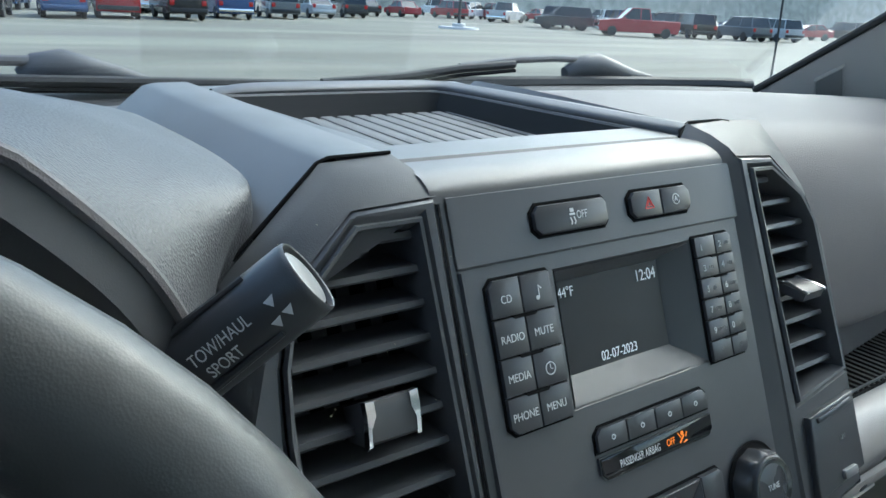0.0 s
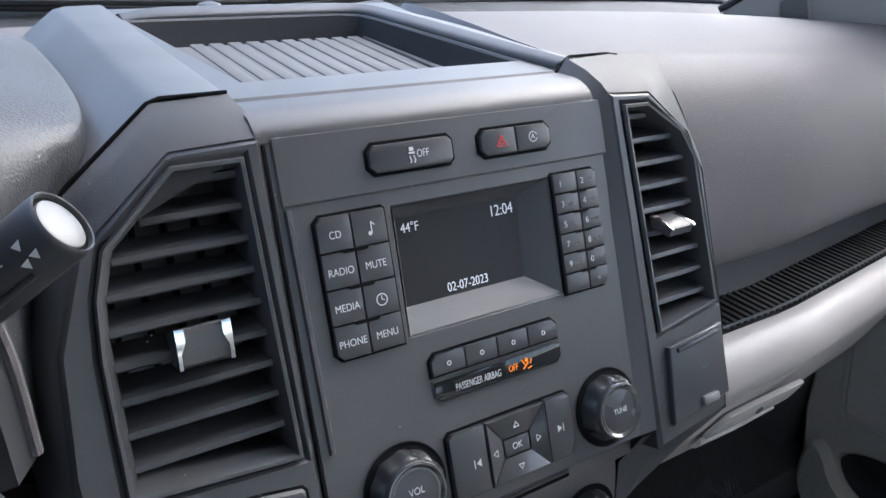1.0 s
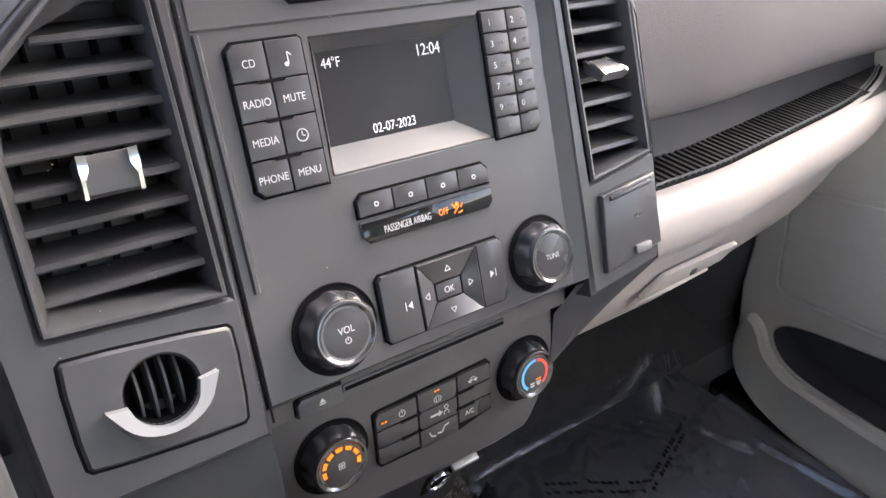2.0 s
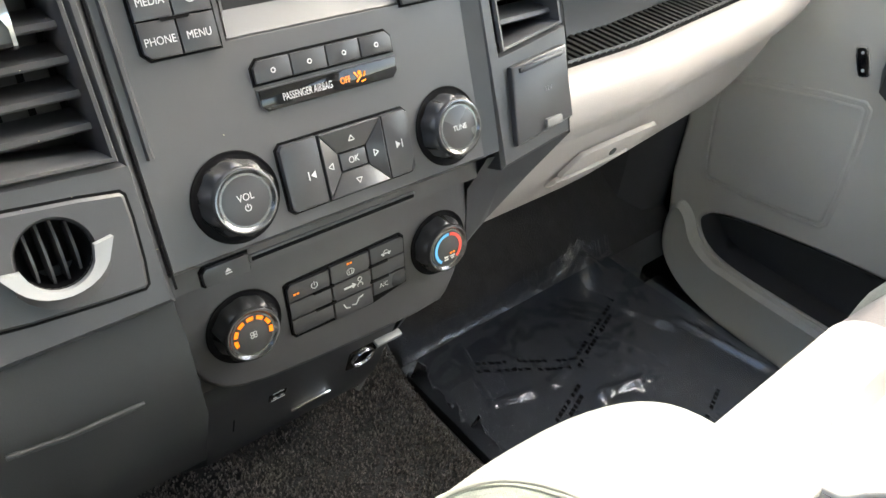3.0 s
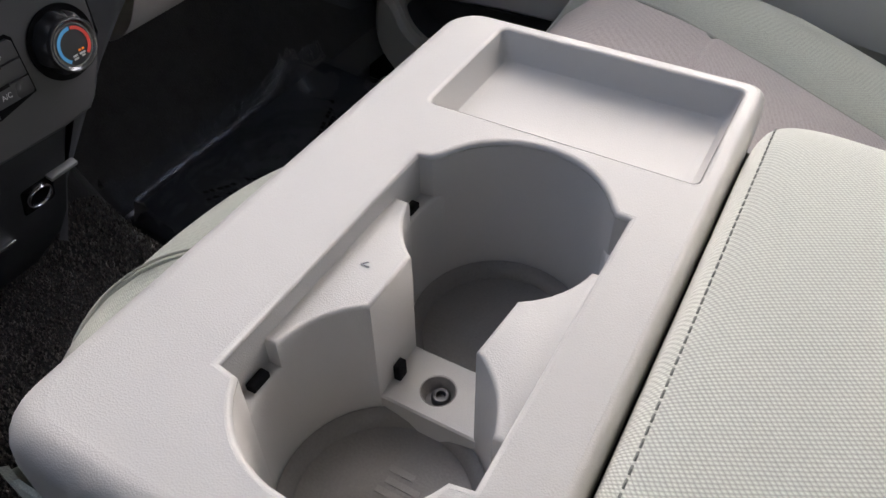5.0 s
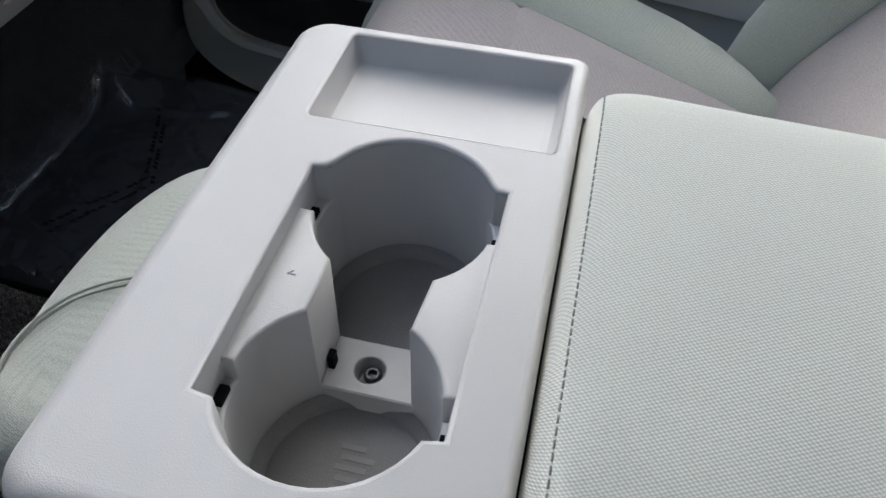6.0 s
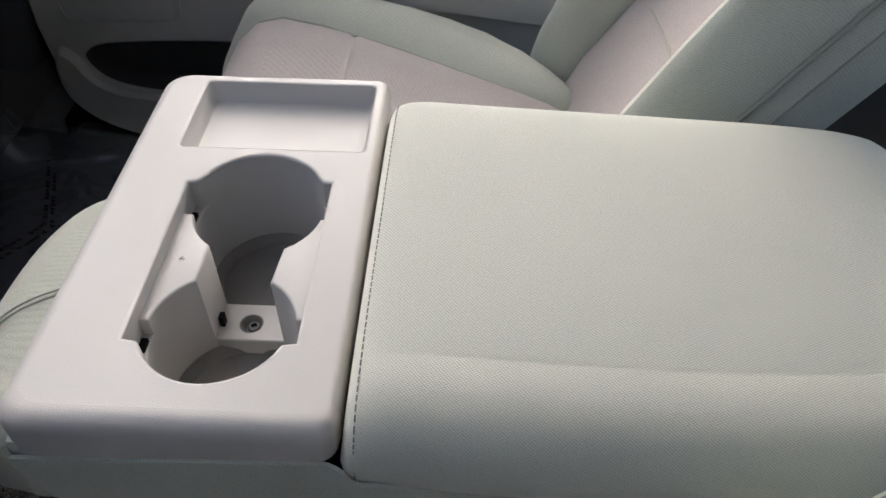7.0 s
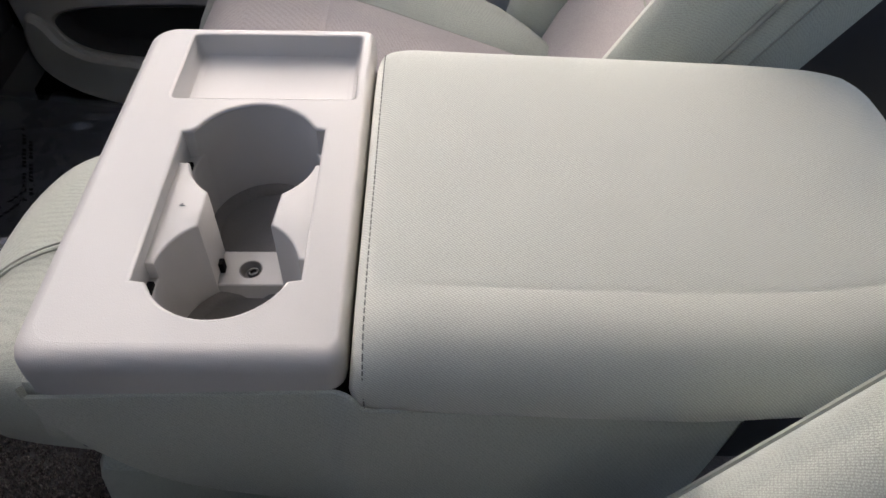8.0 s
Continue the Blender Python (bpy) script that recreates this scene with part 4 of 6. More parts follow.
for k in range(7):
    a = 200 - 32 * k
    mark(arc_band(0, 0, 0.0118, 0.0146, a, a - 22, 3), M, AMBER, kf, h - 0.0006, "indicator")
mark(arc_band(0.0012, 0.0012, 0.0009, 0.0014, 0, 360, 10) + arc_band(-0.0012, 0.0012, 0.0009, 0.0014, 0, 360, 10) + arc_band(0.0012, -0.0012, 0.0009, 0.0014, 0, 360, 10) + arc_band(-0.0012, -0.0012, 0.0009, 0.0014, 0, 360, 10), M, PRINT, kf, h - 0.0006)
kc, M, h = knob(climate, S2, 0.0880, 0.0028, h=0.0145)
mark(arc_band(0, 0, 0.0115, 0.0140, 85, 235, 16), M, BLUE, kc, h - 0.0006, "blue_scale")
mark(arc_band(0, 0, 0.0115, 0.0140, 80, -50, 16), M, RED, kc, h - 0.0006, "red_scale")
mark([stroke(0.0015, -0.0050, 0.0035, -0.0050, 0.0014), stroke(0.0045, -0.0050, 0.0065, -0.0050, 0.0014)], M, AMBER, kc, h - 0.0006, "indicator")
mark([stroke(-0.0045, -0.0075, -0.0005, -0.0075, 0.0014), stroke(-0.0045, -0.0098, -0.0005, -0.0098, 0.0014), stroke(0.0015, -0.0078, 0.0065, -0.0078, 0.0014), stroke(0.0025, -0.0098, 0.0055, -0.0098, 0.0012)], M, PRINT, kc, h - 0.0006)

# ---- lower stack ----
lower = thing("lower_stack", (0, 0.1, 0.9), "black lower stack panel with power socket and data port", "console")
LB = [(1.075, 0.035, -0.1325, 0.120), (1.045, 0.028, -0.120, 0.098), (1.035, 0.040, -0.112, 0.092), (0.985, 0.057, -0.110, 0.088), (0.90, 0.079, -0.105, 0.080), (0.86, 0.10, -0.10, 0.078), (0.73, 0.20, -0.10, 0.078)]
part("body", ring_loft([[(x0, y, z), (x1, y, z), (x1 + 0.01, 0.32, z), (x0, 0.32, z)] for z, y, x0, x1 in LB]), LOWER, lower)
S4 = basis((0, 0.0680, 0.945), (1, 0, 0), (0, -0.25, 0.968), (0, -0.968, -0.25))
part("port", box(-0.048, -0.030, 0.004, 0.016, -0.004, 0.0015, 0.001, S4), GLOSS, lower, "small data port")
mark([stroke(-0.046, 0.0065, -0.032, 0.0065, 0.0012), stroke(-0.044, 0.010, -0.041, 0.010, 0.0016), stroke(-0.037, 0.010, -0.034, 0.010, 0.0016), stroke(-0.044, 0.0185, -0.034, 0.0185, 0.0008), circle(-0.044, 0.0185, 0.0012, 8), stroke(-0.040, 0.0185, -0.037, 0.0205, 0.0006)], S4, PRINT, lower, 0.002)
part("trim_bar", box(-0.0215, 0.0220, -0.0355, -0.0320, -0.002, 0.004, 0.0012, S4), CHROME, lower, "thin bright trim bar")
M = S4 @ Matrix.Translation((0.0540, 0.0030, 0))
part("socket_plate", prism(rounded(-0.017, 0.017, -0.018, 0.017, 0.004, 3), -0.002, 0.0012, M, 0.0006), GLOSS, lower)
sk = part("socket", lathe([(0.0132, 0.0), (0.0134, 0.0030), (0.0126, 0.0045), (0.0112, 0.0044), (0.0104, 0.0030), (0.0102, 0.0013)], M, 40, caps=False), CHROME, lower, "chrome-rimmed power socket")
part("socket_bore", lathe([(0.0104, 0.0016), (0.0100, 0.0015), (0.001, 0.0014)], M, 24), BLACK, sk)
part("socket_cap", box(0.0640, 0.0940, 0.0175, 0.0225, 0.0, 0.008, 0.0015, S4), SILVER, lower, "grey hinged socket cap")
part("panel_slot", box(-0.082, -0.0805, -0.018, 0.004, -0.001, 0.0008, 0, S4), BLACK, lower)
CHEEK = []
for a, c in (((0.1165, -0.0030, 1.187), (0.2030, -0.0100, 1.188)), ((0.1205, 0.0180, 1.145), (0.1850, 0.0100, 1.143)), ((0.1215, 0.0140, 1.100), (0.1530, 0.0220, 1.100)), ((0.1150, 0.0260, 1.060), (0.1290, 0.0320, 1.060)), ((0.0950, 0.0400, 1.020), (0.1090, 0.0460, 1.010)), ((0.0850, 0.0750, 0.930), (0.0980, 0.0900, 0.920)), ((0.0780, 0.1100, 0.840), (0.0920, 0.1200, 0.820))):
    a, c = Vector(a), Vector(c)
    CHEEK.append([a, a.lerp(c, 0.5) - Vector((0, 0.001, 0)), c, c + Vector((0.006, 0.012, -0.002)), c + Vector((0.014, 0.10, -0.02)), Vector((c.x + 0.014, 0.27, c.z - 0.04))])
part("side_cheek", ring_loft(CHEEK, close=False, caps=False), PAD_SMOOTH, lower)


# ---- air vents ----
FACE1 = S1.copy()
SKIRT = material("pod_trim", (0.074, 0.075, 0.080), 0.52, specular=0.24, grain=0.12, grain_scale=1300)
def clip_span(poly, v):
    """Where the line at height v crosses the polygon."""
    xs = []
    for (x0, y0), (x1, y1) in zip(poly, poly[1:] + poly[:1]):
        if (y0 - v) * (y1 - v) < 0:
            xs.append(x0 + (x1 - x0) * (v - y0) / (y1 - y0))
    return (min(xs), max(xs)) if len(xs) > 1 else None


def vent(out, opening, inner, tab_u, tab_w, skirt, label, bores=(), proud=0.0):
    S1 = FACE1 @ Matrix.Translation((0, 0, proud))
    t = thing("air_vent", (out[0][0], 0.03, 1.25), label, "air vent", "dash air vents")
    part("bezel", plate(out, [opening, *bores], 0.002, 0.02, S1, 0.003), BEZEL, t)
    rim = [[(x, y, 0.0015) for x, y in opening], [(x, y, 0.0040) for x, y in shrink(opening, 0.0012)], [(x, y, 0.0036) for x, y in shrink(opening, 0.0030)], [(x, y, -0.006) for x, y in inner], [(x, y, -0.05) for x, y in inner]]
    part("throat", ring_loft(rim, caps="end", m=S1), SLAT, t)
    v = 0.2035
    while v > 0.052:
        span = clip_span(inner, v)
        if span:
            a, b = span[0] - 0.001, span[1] + 0.001
            rows_ = [[(x, v - 0.0045, -0.0050), (x, v - 0.0034, -0.0034), (x, v - 0.0004, -0.0038), (x, v + 0.0075, -0.0260), (x, v + 0.0055, -0.0270)] for x in (a, b)]
            part("slat", ring_loft(rows_, m=S1), SLAT, t)
        v -= 0.0175
    for k in range(5):
        u = tab_u - 0.034 + 0.017 * k
        part("rear_vane", box(u, u + 0.0012, 0.06, 0.19, -0.046, -0.030, 0, S1), BLACK, t)
    v0 = 0.1185
    h0 = tab_w / 2
    turned = S1 if tab_u < 0 else S1 @ Matrix.Translation((tab_u, v0 + 0.001, 0.004)) @ Matrix.Rotation(radians(-66), 4, "X") @ Matrix.Diagonal((0.86, 1.0, 0.36, 1.0)) @ Matrix.Translation((-tab_u, -v0, 0))
    tab = part("tab", ring_loft([[(x, v0 - 0.0105, -0.012), (x, v0 - 0.0115, 0.0050), (x, v0 - 0.0095, 0.0085), (x, v0 + 0.0060, 0.0115), (x, v0 + 0.0092, 0.0105), (x, v0 + 0.0095, 0.0060), (x, v0 + 0.0060, -0.012)] for x in (tab_u - h0, tab_u + h0)], m=turned), PANEL, t, "dark adjusting tab")
    for s in (-1, 1):
        o = tab_u + s * (h0 + 0.0004)
        i = tab_u + s * (h0 - 0.0042)
        j = tab_u + s * (h0 - 0.0016)
        bm_ = ring_loft([[(o, v0 + 0.0100, 0.0075), (i, v0 + 0.0100, 0.0105), (i, v0 + 0.0098, 0.0122), (o, v0 + 0.0102, 0.0122)], [(o, v0 + 0.0030, 0.0080), (i, v0 + 0.0030, 0.0105), (i, v0 + 0.0030, 0.0122), (o, v0 + 0.0030, 0.0124)], [(o, v0 - 0.0030, 0.0070), (j, v0 - 0.0030, 0.0095), (j, v0 - 0.0030, 0.0110), (o, v0 - 0.0030, 0.0114)], [(o, v0 - 0.0110, 0.0045), (j, v0 - 0.0110, 0.0060), (j, v0 - 0.0112, 0.0092), (o, v0 - 0.0112, 0.0096)], [(o, v0 - 0.0128, 0.0030), (j, v0 - 0.0128, 0.0040), (j, v0 - 0.0130, 0.0062), (o, v0 - 0.0130, 0.0066)]], m=turned)
        part("clip", bm_, CHROME, tab, "bright chrome clip")
    front, back, n = skirt[0], skirt[1], len(skirt[0])
    cu, cv = sum(q[0] for q in out) / len(out), sum(q[1] for q in out) / len(out)
    rings = [[], [], [], []]
    for i in range(n):
        tx, ty = front[min(i + 1, n - 1)][0] - front[max(i - 1, 0)][0], front[min(i + 1, n - 1)][1] - front[max(i - 1, 0)][1]
        nv = Vector((-ty, tx, 0)).normalized()
        if i == 0:
            nv = Vector((0, 1, 0))
        if nv.x * (front[i][0] - cu) + nv.y * (front[i][1] - cv) < 0:
            nv = -nv
        nv = S1.to_3x3() @ nv
        f, e = S1 @ Vector((front[i][0], front[i][1], 0.0005)), Vector(back[i])
        for r, (k, swell) in enumerate(((0, 0), (0.12, 0.0024), (0.5, 0.0034), (1, 0))):
            rings[r].append(f.lerp(e, k) + nv * swell)
    part("skirt", ring_loft(rings, close=False, caps=False), SKIRT, t)
    return t


OUT_L = [(-0.1352, 0.2185), (-0.184, 0.2165), (-0.236, 0.172), (-0.252, 0.127), (-0.257, 0.067), (-0.252, -0.047), (-0.1365, -0.047)]
OPEN_L = [(-0.146, 0.2095), (-0.185, 0.2095), (-0.224, 0.174), (-0.2315, 0.150), (-0.2345, 0.12), (-0.2350, 0.0465), (-0.143, 0.0400)]
IN_L = [(-0.1510, 0.2040), (-0.182, 0.2040), (-0.2175, 0.172), (-0.2245, 0.150), (-0.2270, 0.13), (-0.2275, 0.0580), (-0.150, 0.0475)]
SK_L = ([(-0.1345, 0.2185), (-0.184, 0.2165), (-0.236, 0.172), (-0.252, 0.127), (-0.257, 0.067), (-0.252, -0.047)], [(-0.1395, 0.1275, 1.4375), (-0.1825, 0.127, 1.4360), (-0.2455, 0.105, 1.388), (-0.262, 0.095, 1.33), (-0.272, 0.09, 1.27), (-0.268, 0.06, 1.165)])
vent(OUT_L, OPEN_L, IN_L, -0.1860, 0.0275, SK_L, "tall charcoal air vent with black slats above the round grille", [circle(-0.1885, 0.0030, 0.0215, 36)])
OUT_R = [(0.1185, 0.2205), (0.159, 0.218), (0.196, 0.1845), (0.2073, 0.154), (0.210, 0.033), (0.2025, -0.036), (0.1245, -0.046), (0.1245, -0.03)]
OPEN_R = [(0.1295, 0.2112), (0.1550, 0.2106), (0.187, 0.1875), (0.1983, 0.1655), (0.2040, 0.0500), (0.1370, 0.0405)]
IN_R = [(0.1345, 0.2060), (0.1535, 0.2057), (0.1815, 0.1855), (0.1928, 0.1645), (0.1980, 0.0555), (0.1425, 0.0475)]
SK_R = ([(0.1185, 0.2205), (0.159, 0.218), (0.196, 0.1845), (0.2073, 0.154), (0.210, 0.033), (0.2025, -0.036)], [(0.1120, 0.1265, 1.4415), (0.160, 0.130, 1.4425), (0.203, 0.129, 1.4408), (0.2110, 0.116, 1.4200), (0.2160, 0.11, 1.25), (0.2125, 0.09, 1.18)])
pod_r = vent(OUT_R, OPEN_R, IN_R, 0.1610, 0.0275, SK_R, "tall charcoal air vent with black slats beside the shelf", (), 0.004)
FR = S1 @ Vector((0.1185, 0.2205, 0.0045))
BK, UPN = Vector((0.1120, 0.1265, 1.4415)), S1.to_3x3() @ Vector((0, 1, 0))
FF, FB = S1 @ Vector((0.1070, 0.2180, -0.001)), Vector((0.1000, 0.1225, 1.4325))
foot = [(0.150, 0.44, 1.4330), (0.137, 0.357, 1.4335), (0.126, 0.267, 1.4335), (0.109, 0.19, 1.4335), FB, FF.lerp(FB, 0.5) + UPN * 0.002, FF] + [tuple(S1 @ Vector(q)) for q in ((0.1085, 0.2120, -0.001), (0.1088, 0.165, -0.001), (0.1078, 0.125, -0.001), (0.1080, 0.04, -0.001), (0.1090, -0.032, -0.001))]
crown = [(0.158, 0.44, 1.4380), (0.146, 0.357, 1.4412), (0.134, 0.277, 1.4420), (0.1185, 0.195, 1.4424), BK + Vector((0.0005, 0, 0.0006)), FR.lerp(BK, 0.5) + UPN * 0.0040, FR.lerp(BK, 0.12) + UPN * 0.0029] + [tuple(S1 @ Vector(q)) for q in ((0.1190, 0.2150, 0.0055), (0.1205, 0.165, 0.0055), (0.1222, 0.125, 0.0055), (0.1240, 0.04, 0.0050), (0.1240, -0.03, 0.0045))]
part("side_wall", ring_loft([foot, crown], close=False, caps=False), PAD_SMOOTH, pod_r)
part("seam", tube([(-0.1395, 0.1286, 1.4384), (-0.1765, 0.1284, 1.4382), (-0.1838, 0.1274, 1.4360), (-0.2472, 0.1060, 1.3888), (-0.2635, 0.096, 1.33)], 0.0011, 6), BLACK, dash)
part("seam", tube([(0.1005, 0.1240, 1.4335), (0.1125, 0.1290, 1.4412), (0.1180, 0.1310, 1.4424), (0.1560, 0.1318, 1.4424), (0.164, 0.1285, 1.4415)], 0.0012, 6), BLACK, dash)
part("seam", ring_loft([[(-0.1352, v, 0.0005), (-0.1338, v, 0.0005), (-0.1338, v, 0.0011), (-0.1352, v, 0.0011)] for v in (0.214, 0.05, -0.04)], m=S1), BLACK, dash)

# ---- socket cover and round grille ----
TABM = material("tab_plastic", (0.17, 0.168, 0.17), 0.4)
cover = thing("socket_cover", (0.17, 0.0, 1.17), "black square hinged power socket cover below the vent", "socket cover")
CV = [(0.1445, 0.0290), (0.2045, 0.0350), (0.2050, -0.0225), (0.1410, -0.0305)]
S1R = S1 @ Matrix.Translation((-0.003, 0, 0.0035))
part("recess", prism(shrink(CV, -0.002), 0.0, 0.0024, S1R), BLACK, cover, flat=True)
lidp = part("lid", prism(CV, 0.001, 0.0075, S1R, 0.002, 3), BUTTON, cover)
part("hinge", box(0.1520, 0.1990, 0.0235, 0.0275, 0.006, 0.0095, 0.001, S1R @ Matrix.Rotation(radians(5), 4, "Z") @ Matrix.Translation((0.001, -0.0135, 0))), BUTTON, lidp)
part("lift_tab", box(0.1720, 0.1900, -0.0235, -0.0165, 0.006, 0.0105, 0.0015, S1R), TABM, lidp, "small pale lift tab")
letters("12V", 0.1800, 0.0060, 0.0052, S1R, DIMPRINT, lidp, 0.0077)
grille = thing("round_grille", (-0.19, 0.0, 1.2), "square charcoal panel with round ribbed recess and silver half collar", "switch panel")
LP = [(-0.2330, 0.0345), (-0.1450, 0.0250), (-0.1480, -0.0330), (-0.2330, -0.0265)]
LP = eased(LP, 0.004)
part("groove", plate(shrink(LP, -0.0016), [circle(-0.1885, 0.0030, 0.0192, 36)], 0.0023, 0.004, S1, 0.0003), BLACK, grille, flat=True)
part("panel", plate(shrink(LP, -0.0002), [circle(-0.1885, 0.0030, 0.0185, 36)], 0.0040, 0.003, S1, 0.002), BEZEL, grille)
M = S1 @ Matrix.Translation((-0.1885, 0.0030, 0))
part("bowl", lathe([(0.0187, 0.0035), (0.0180, -0.004), (0.0150, -0.010), (0.008, -0.014), (0.001, -0.015)], M, 40, caps="end"), BLACK, grille)
for k in range(4):
    u = -0.0108 + 0.0072 * k
    hh = math.sqrt(max(0.0175 ** 2 - u * u, 0))
    part("rib", ring_loft([[(u - 0.0016, a * hh, -0.012), (u - 0.0006, a * hh, -0.0005 - 0.004 * a * a), (u + 0.0008, a * hh, -0.0005 - 0.004 * a * a), (u + 0.0018, a * hh, -0.012)] for a in (-1, -0.6, -0.2, 0.2, 0.6, 1)], m=M), SLAT, grille)
ring_pts = []
for i in range(13):
    a = radians(196 + 148 * i / 12)
    ring_pts.append((0.0186 * math.cos(a), 0.0186 * math.sin(a), 0.0265 * math.cos(a), min(-0.0012, 0.0222 * math.sin(a))))
ring_pts[0] = (-0.0186, -0.002, -0.0295, -0.0005)
ring_pts[-1] = (0.0186, 0.0, 0.0290, 0.0015)
part("collar", ring_loft([[(a, b, 0.004), (a, b, 0.0090), (c, d, 0.0098), (c, d, 0.004)] for a, b, c, d in ring_pts], m=M), SILVER, grille, "silver half collar")
part("collar_shadow_lip", ring_loft([[(c, d, 0.004), (c, d, 0.0092), (c * 1.02, d * 1.28, 0.0075), (c * 1.02, d * 1.28, 0.004)] for a, b, c, d in ring_pts[1:-1]], m=M), PANEL, grille)
handle = thing("knee_panel_pull", (-0.20, -0.01, 1.12), "dark plastic pull edge in the knee panel", "pull")
part("lip", tube([(-0.245, -0.030, 1.136), (-0.215, -0.031, 1.132), (-0.172, -0.031, 1.130)], 0.0018, 8), KNEE, handle)

# ---- steering wheel and selector lever ----
wheel = thing("steering_wheel", (-0.47, -0.13, 1.32), "dark grey steering wheel with soft rim", "steering wheel")
TW = radians(22)
MW = basis((-0.470, -0.130, 1.320), (1, 0, 0), (0, math.sin(TW), math.cos(TW)), (0, -math.cos(TW), math.sin(TW)))
rings = []
for i in range(64):
    a = 2 * math.pi * i / 64
    c, s_ = math.cos(a), math.sin(a)
    rings.append([(c * (0.19 + 0.0175 * math.cos(b)), s_ * (0.19 + 0.0175 * math.cos(b)), 0.0150 * math.sin(b)) for b in [2 * math.pi * j / 16 for j in range(16)]])
part("rim", ring_loft(rings + rings[:1], caps=False, m=MW), WHEEL, wheel)
part("hub", lathe([(0.075, -0.03), (0.08, 0.0), (0.07, 0.02), (0.04, 0.03), (0.002, 0.032)], MW, 40), WHEEL, wheel)
for a in (0, 180, 270):
    part("spoke", box(0.06, 0.185, -0.022, 0.022, -0.012, 0.006, 0.005, MW @ Matrix.Rotation(radians(a), 4, "Z")), PAD_SMOOTH, wheel)
lever = thing("selector_lever", (-0.33, 0.07, 1.37), "black column gear lever with printed thumb marks", "gear lever")
AX = Vector((0.700, -0.312, 0.643)).normalized()
TIP = Vector((-0.2430, 0.0145, 1.4222))
UPV = (Vector((0, 0, 1)) - AX * AX.z).normalized()
MLV = basis(TIP, AX.cross(UPV), UPV, AX)
grip = part("grip", lathe([(0.0085, -0.20), (0.0088, -0.085), (0.0125, -0.080), (0.0142, -0.070), (0.0148, -0.030), (0.0150, -0.002), (0.0147, -0.0008), (0.0136, -0.0032)], MLV, 48), BUTTON, lever)
part("end_ring", lathe([(0.0148, -0.0010), (0.0146, 0.0004), (0.0141, 0.0010), (0.0136, 0.0006), (0.0133, -0.0020)], MLV, 48, caps=False), PAD_SMOOTH, lever, "rounded shiny end rim")
part("end_groove", lathe([(0.0135, -0.0016), (0.0122, -0.0018), (0.0104, -0.0016)], MLV, 48, caps=False), BLACK, lever)
part("end_button", lathe([(0.0114, -0.0018), (0.0112, -0.0006), (0.0102, -0.0001), (0.006, 0.0002), (0.001, 0.0003)], MLV, 48), TABM, lever, "pale satin end button")
VIEW = (Vector((-0.352, -0.215, 1.517)) - TIP)
RAD = (VIEW - AX * VIEW.dot(AX)).normalized()
for text, off, turn in (("TOW/HAUL", 4.0, 0.0), ("SPORT", 30.0, 0.0)):
    rad = Matrix.Rotation(radians(off - 8), 3, AX) @ RAD
    MT = basis(TIP - AX * (0.034 if off == 4 else 0.037) + rad * 0.0149, AX, rad.cross(AX), rad)
    letters(text, 0, 0, 0.0066, MT, PRINT, grip, 0.0001, squeeze=0.72)
for n, (off, back) in enumerate(((2.0, 0.0115), (26.0, 0.0085), (30.0, 0.0140))):
    rad = Matrix.Rotation(radians(off - 8), 3, AX) @ RAD
    MT = basis(TIP - AX * back + rad * 0.0150, AX, rad.cross(AX), rad)
    mark([[(-0.0018, -0.0020), (0.0022, 0.0), (-0.0018, 0.0020)]], MT @ Matrix.Rotation(radians(35), 4, "Z"), PRINT, grip)
for off in (42.0, -62.0):
    rad = Matrix.Rotation(radians(off), 3, AX) @ RAD
    part("grip_ridge", tube([TIP - AX * 0.062 + rad * 0.0142, TIP - AX * 0.045 + rad * 0.0154, TIP - AX * 0.016 + rad * 0.0152], [0.0012, 0.0018, 0.0012], 8), BUTTON, grip)

# ---- folding armrest with cup holders ----
arm = thing("folding_armrest", (0, -0.45, 1.0), "folded centre seat back as light grey armrest with two cup holders", "armrest")


def arc(cx, cy, r, a0, a1, k=16):
    return [(cx + r * math.cos(radians(a0 + (a1 - a0) * i / k)), cy + r * math.sin(radians(a0 + (a1 - a0) * i / k))) for i in range(k + 1)]


C1, C2, CR = (0.0345, 0.0745), (-0.0845, 0.0755), 0.0500
CUPS = [(0.0530, 0.0200), (0.0535, 0.0270)] + arc(*C1, CR, -62, 66) + [(0.0500, 0.1240), (0.0490, 0.1315), (-0.1030, 0.1315), (-0.1045, 0.1215)] + arc(*C2, CR, 114, 248) + [(-0.1015, 0.0200)]
tray_out = []
for cx, cy, r, a0 in ((0.2015, 0.193, 0.020, 0), (-0.168, 0.193, 0.020, 90), (-0.168, -0.0130, 0.012, 180), (0.2015, -0.0130, 0.008, 270)):
    mx_, my_ = cx - r * (1 if cx > 0 else -1), cy - r * (1 if cy > 0.1 else -1)
    tray_out += [(mx_ + r * math.cos(radians(a0 + 15 * i)), my_ + r * math.sin(radians(a0 + 15 * i))) for i in range(7)]
POCKET = rounded(0.0930, 0.1870, -0.001, 0.151, 0.004, 3)
SOFT = 0.0026


def eased_in(poly, d, near, far, front, rear):
    """The outline drawn in by d, scaled for each of its four sides."""
    xs, ys = [p[0] for p in poly], [p[1] for p in poly]
    cx, cy, hx, hy = (min(xs) + max(xs)) / 2, (min(ys) + max(ys)) / 2, (max(xs) - min(xs)) / 2, (max(ys) - min(ys)) / 2
    return [(cx + (x - cx) * (1 - d * (near if x < cx else far) / hx), cy + (y - cy) * (1 - d * (front if y > cy else rear) / hy)) for x, y in poly]


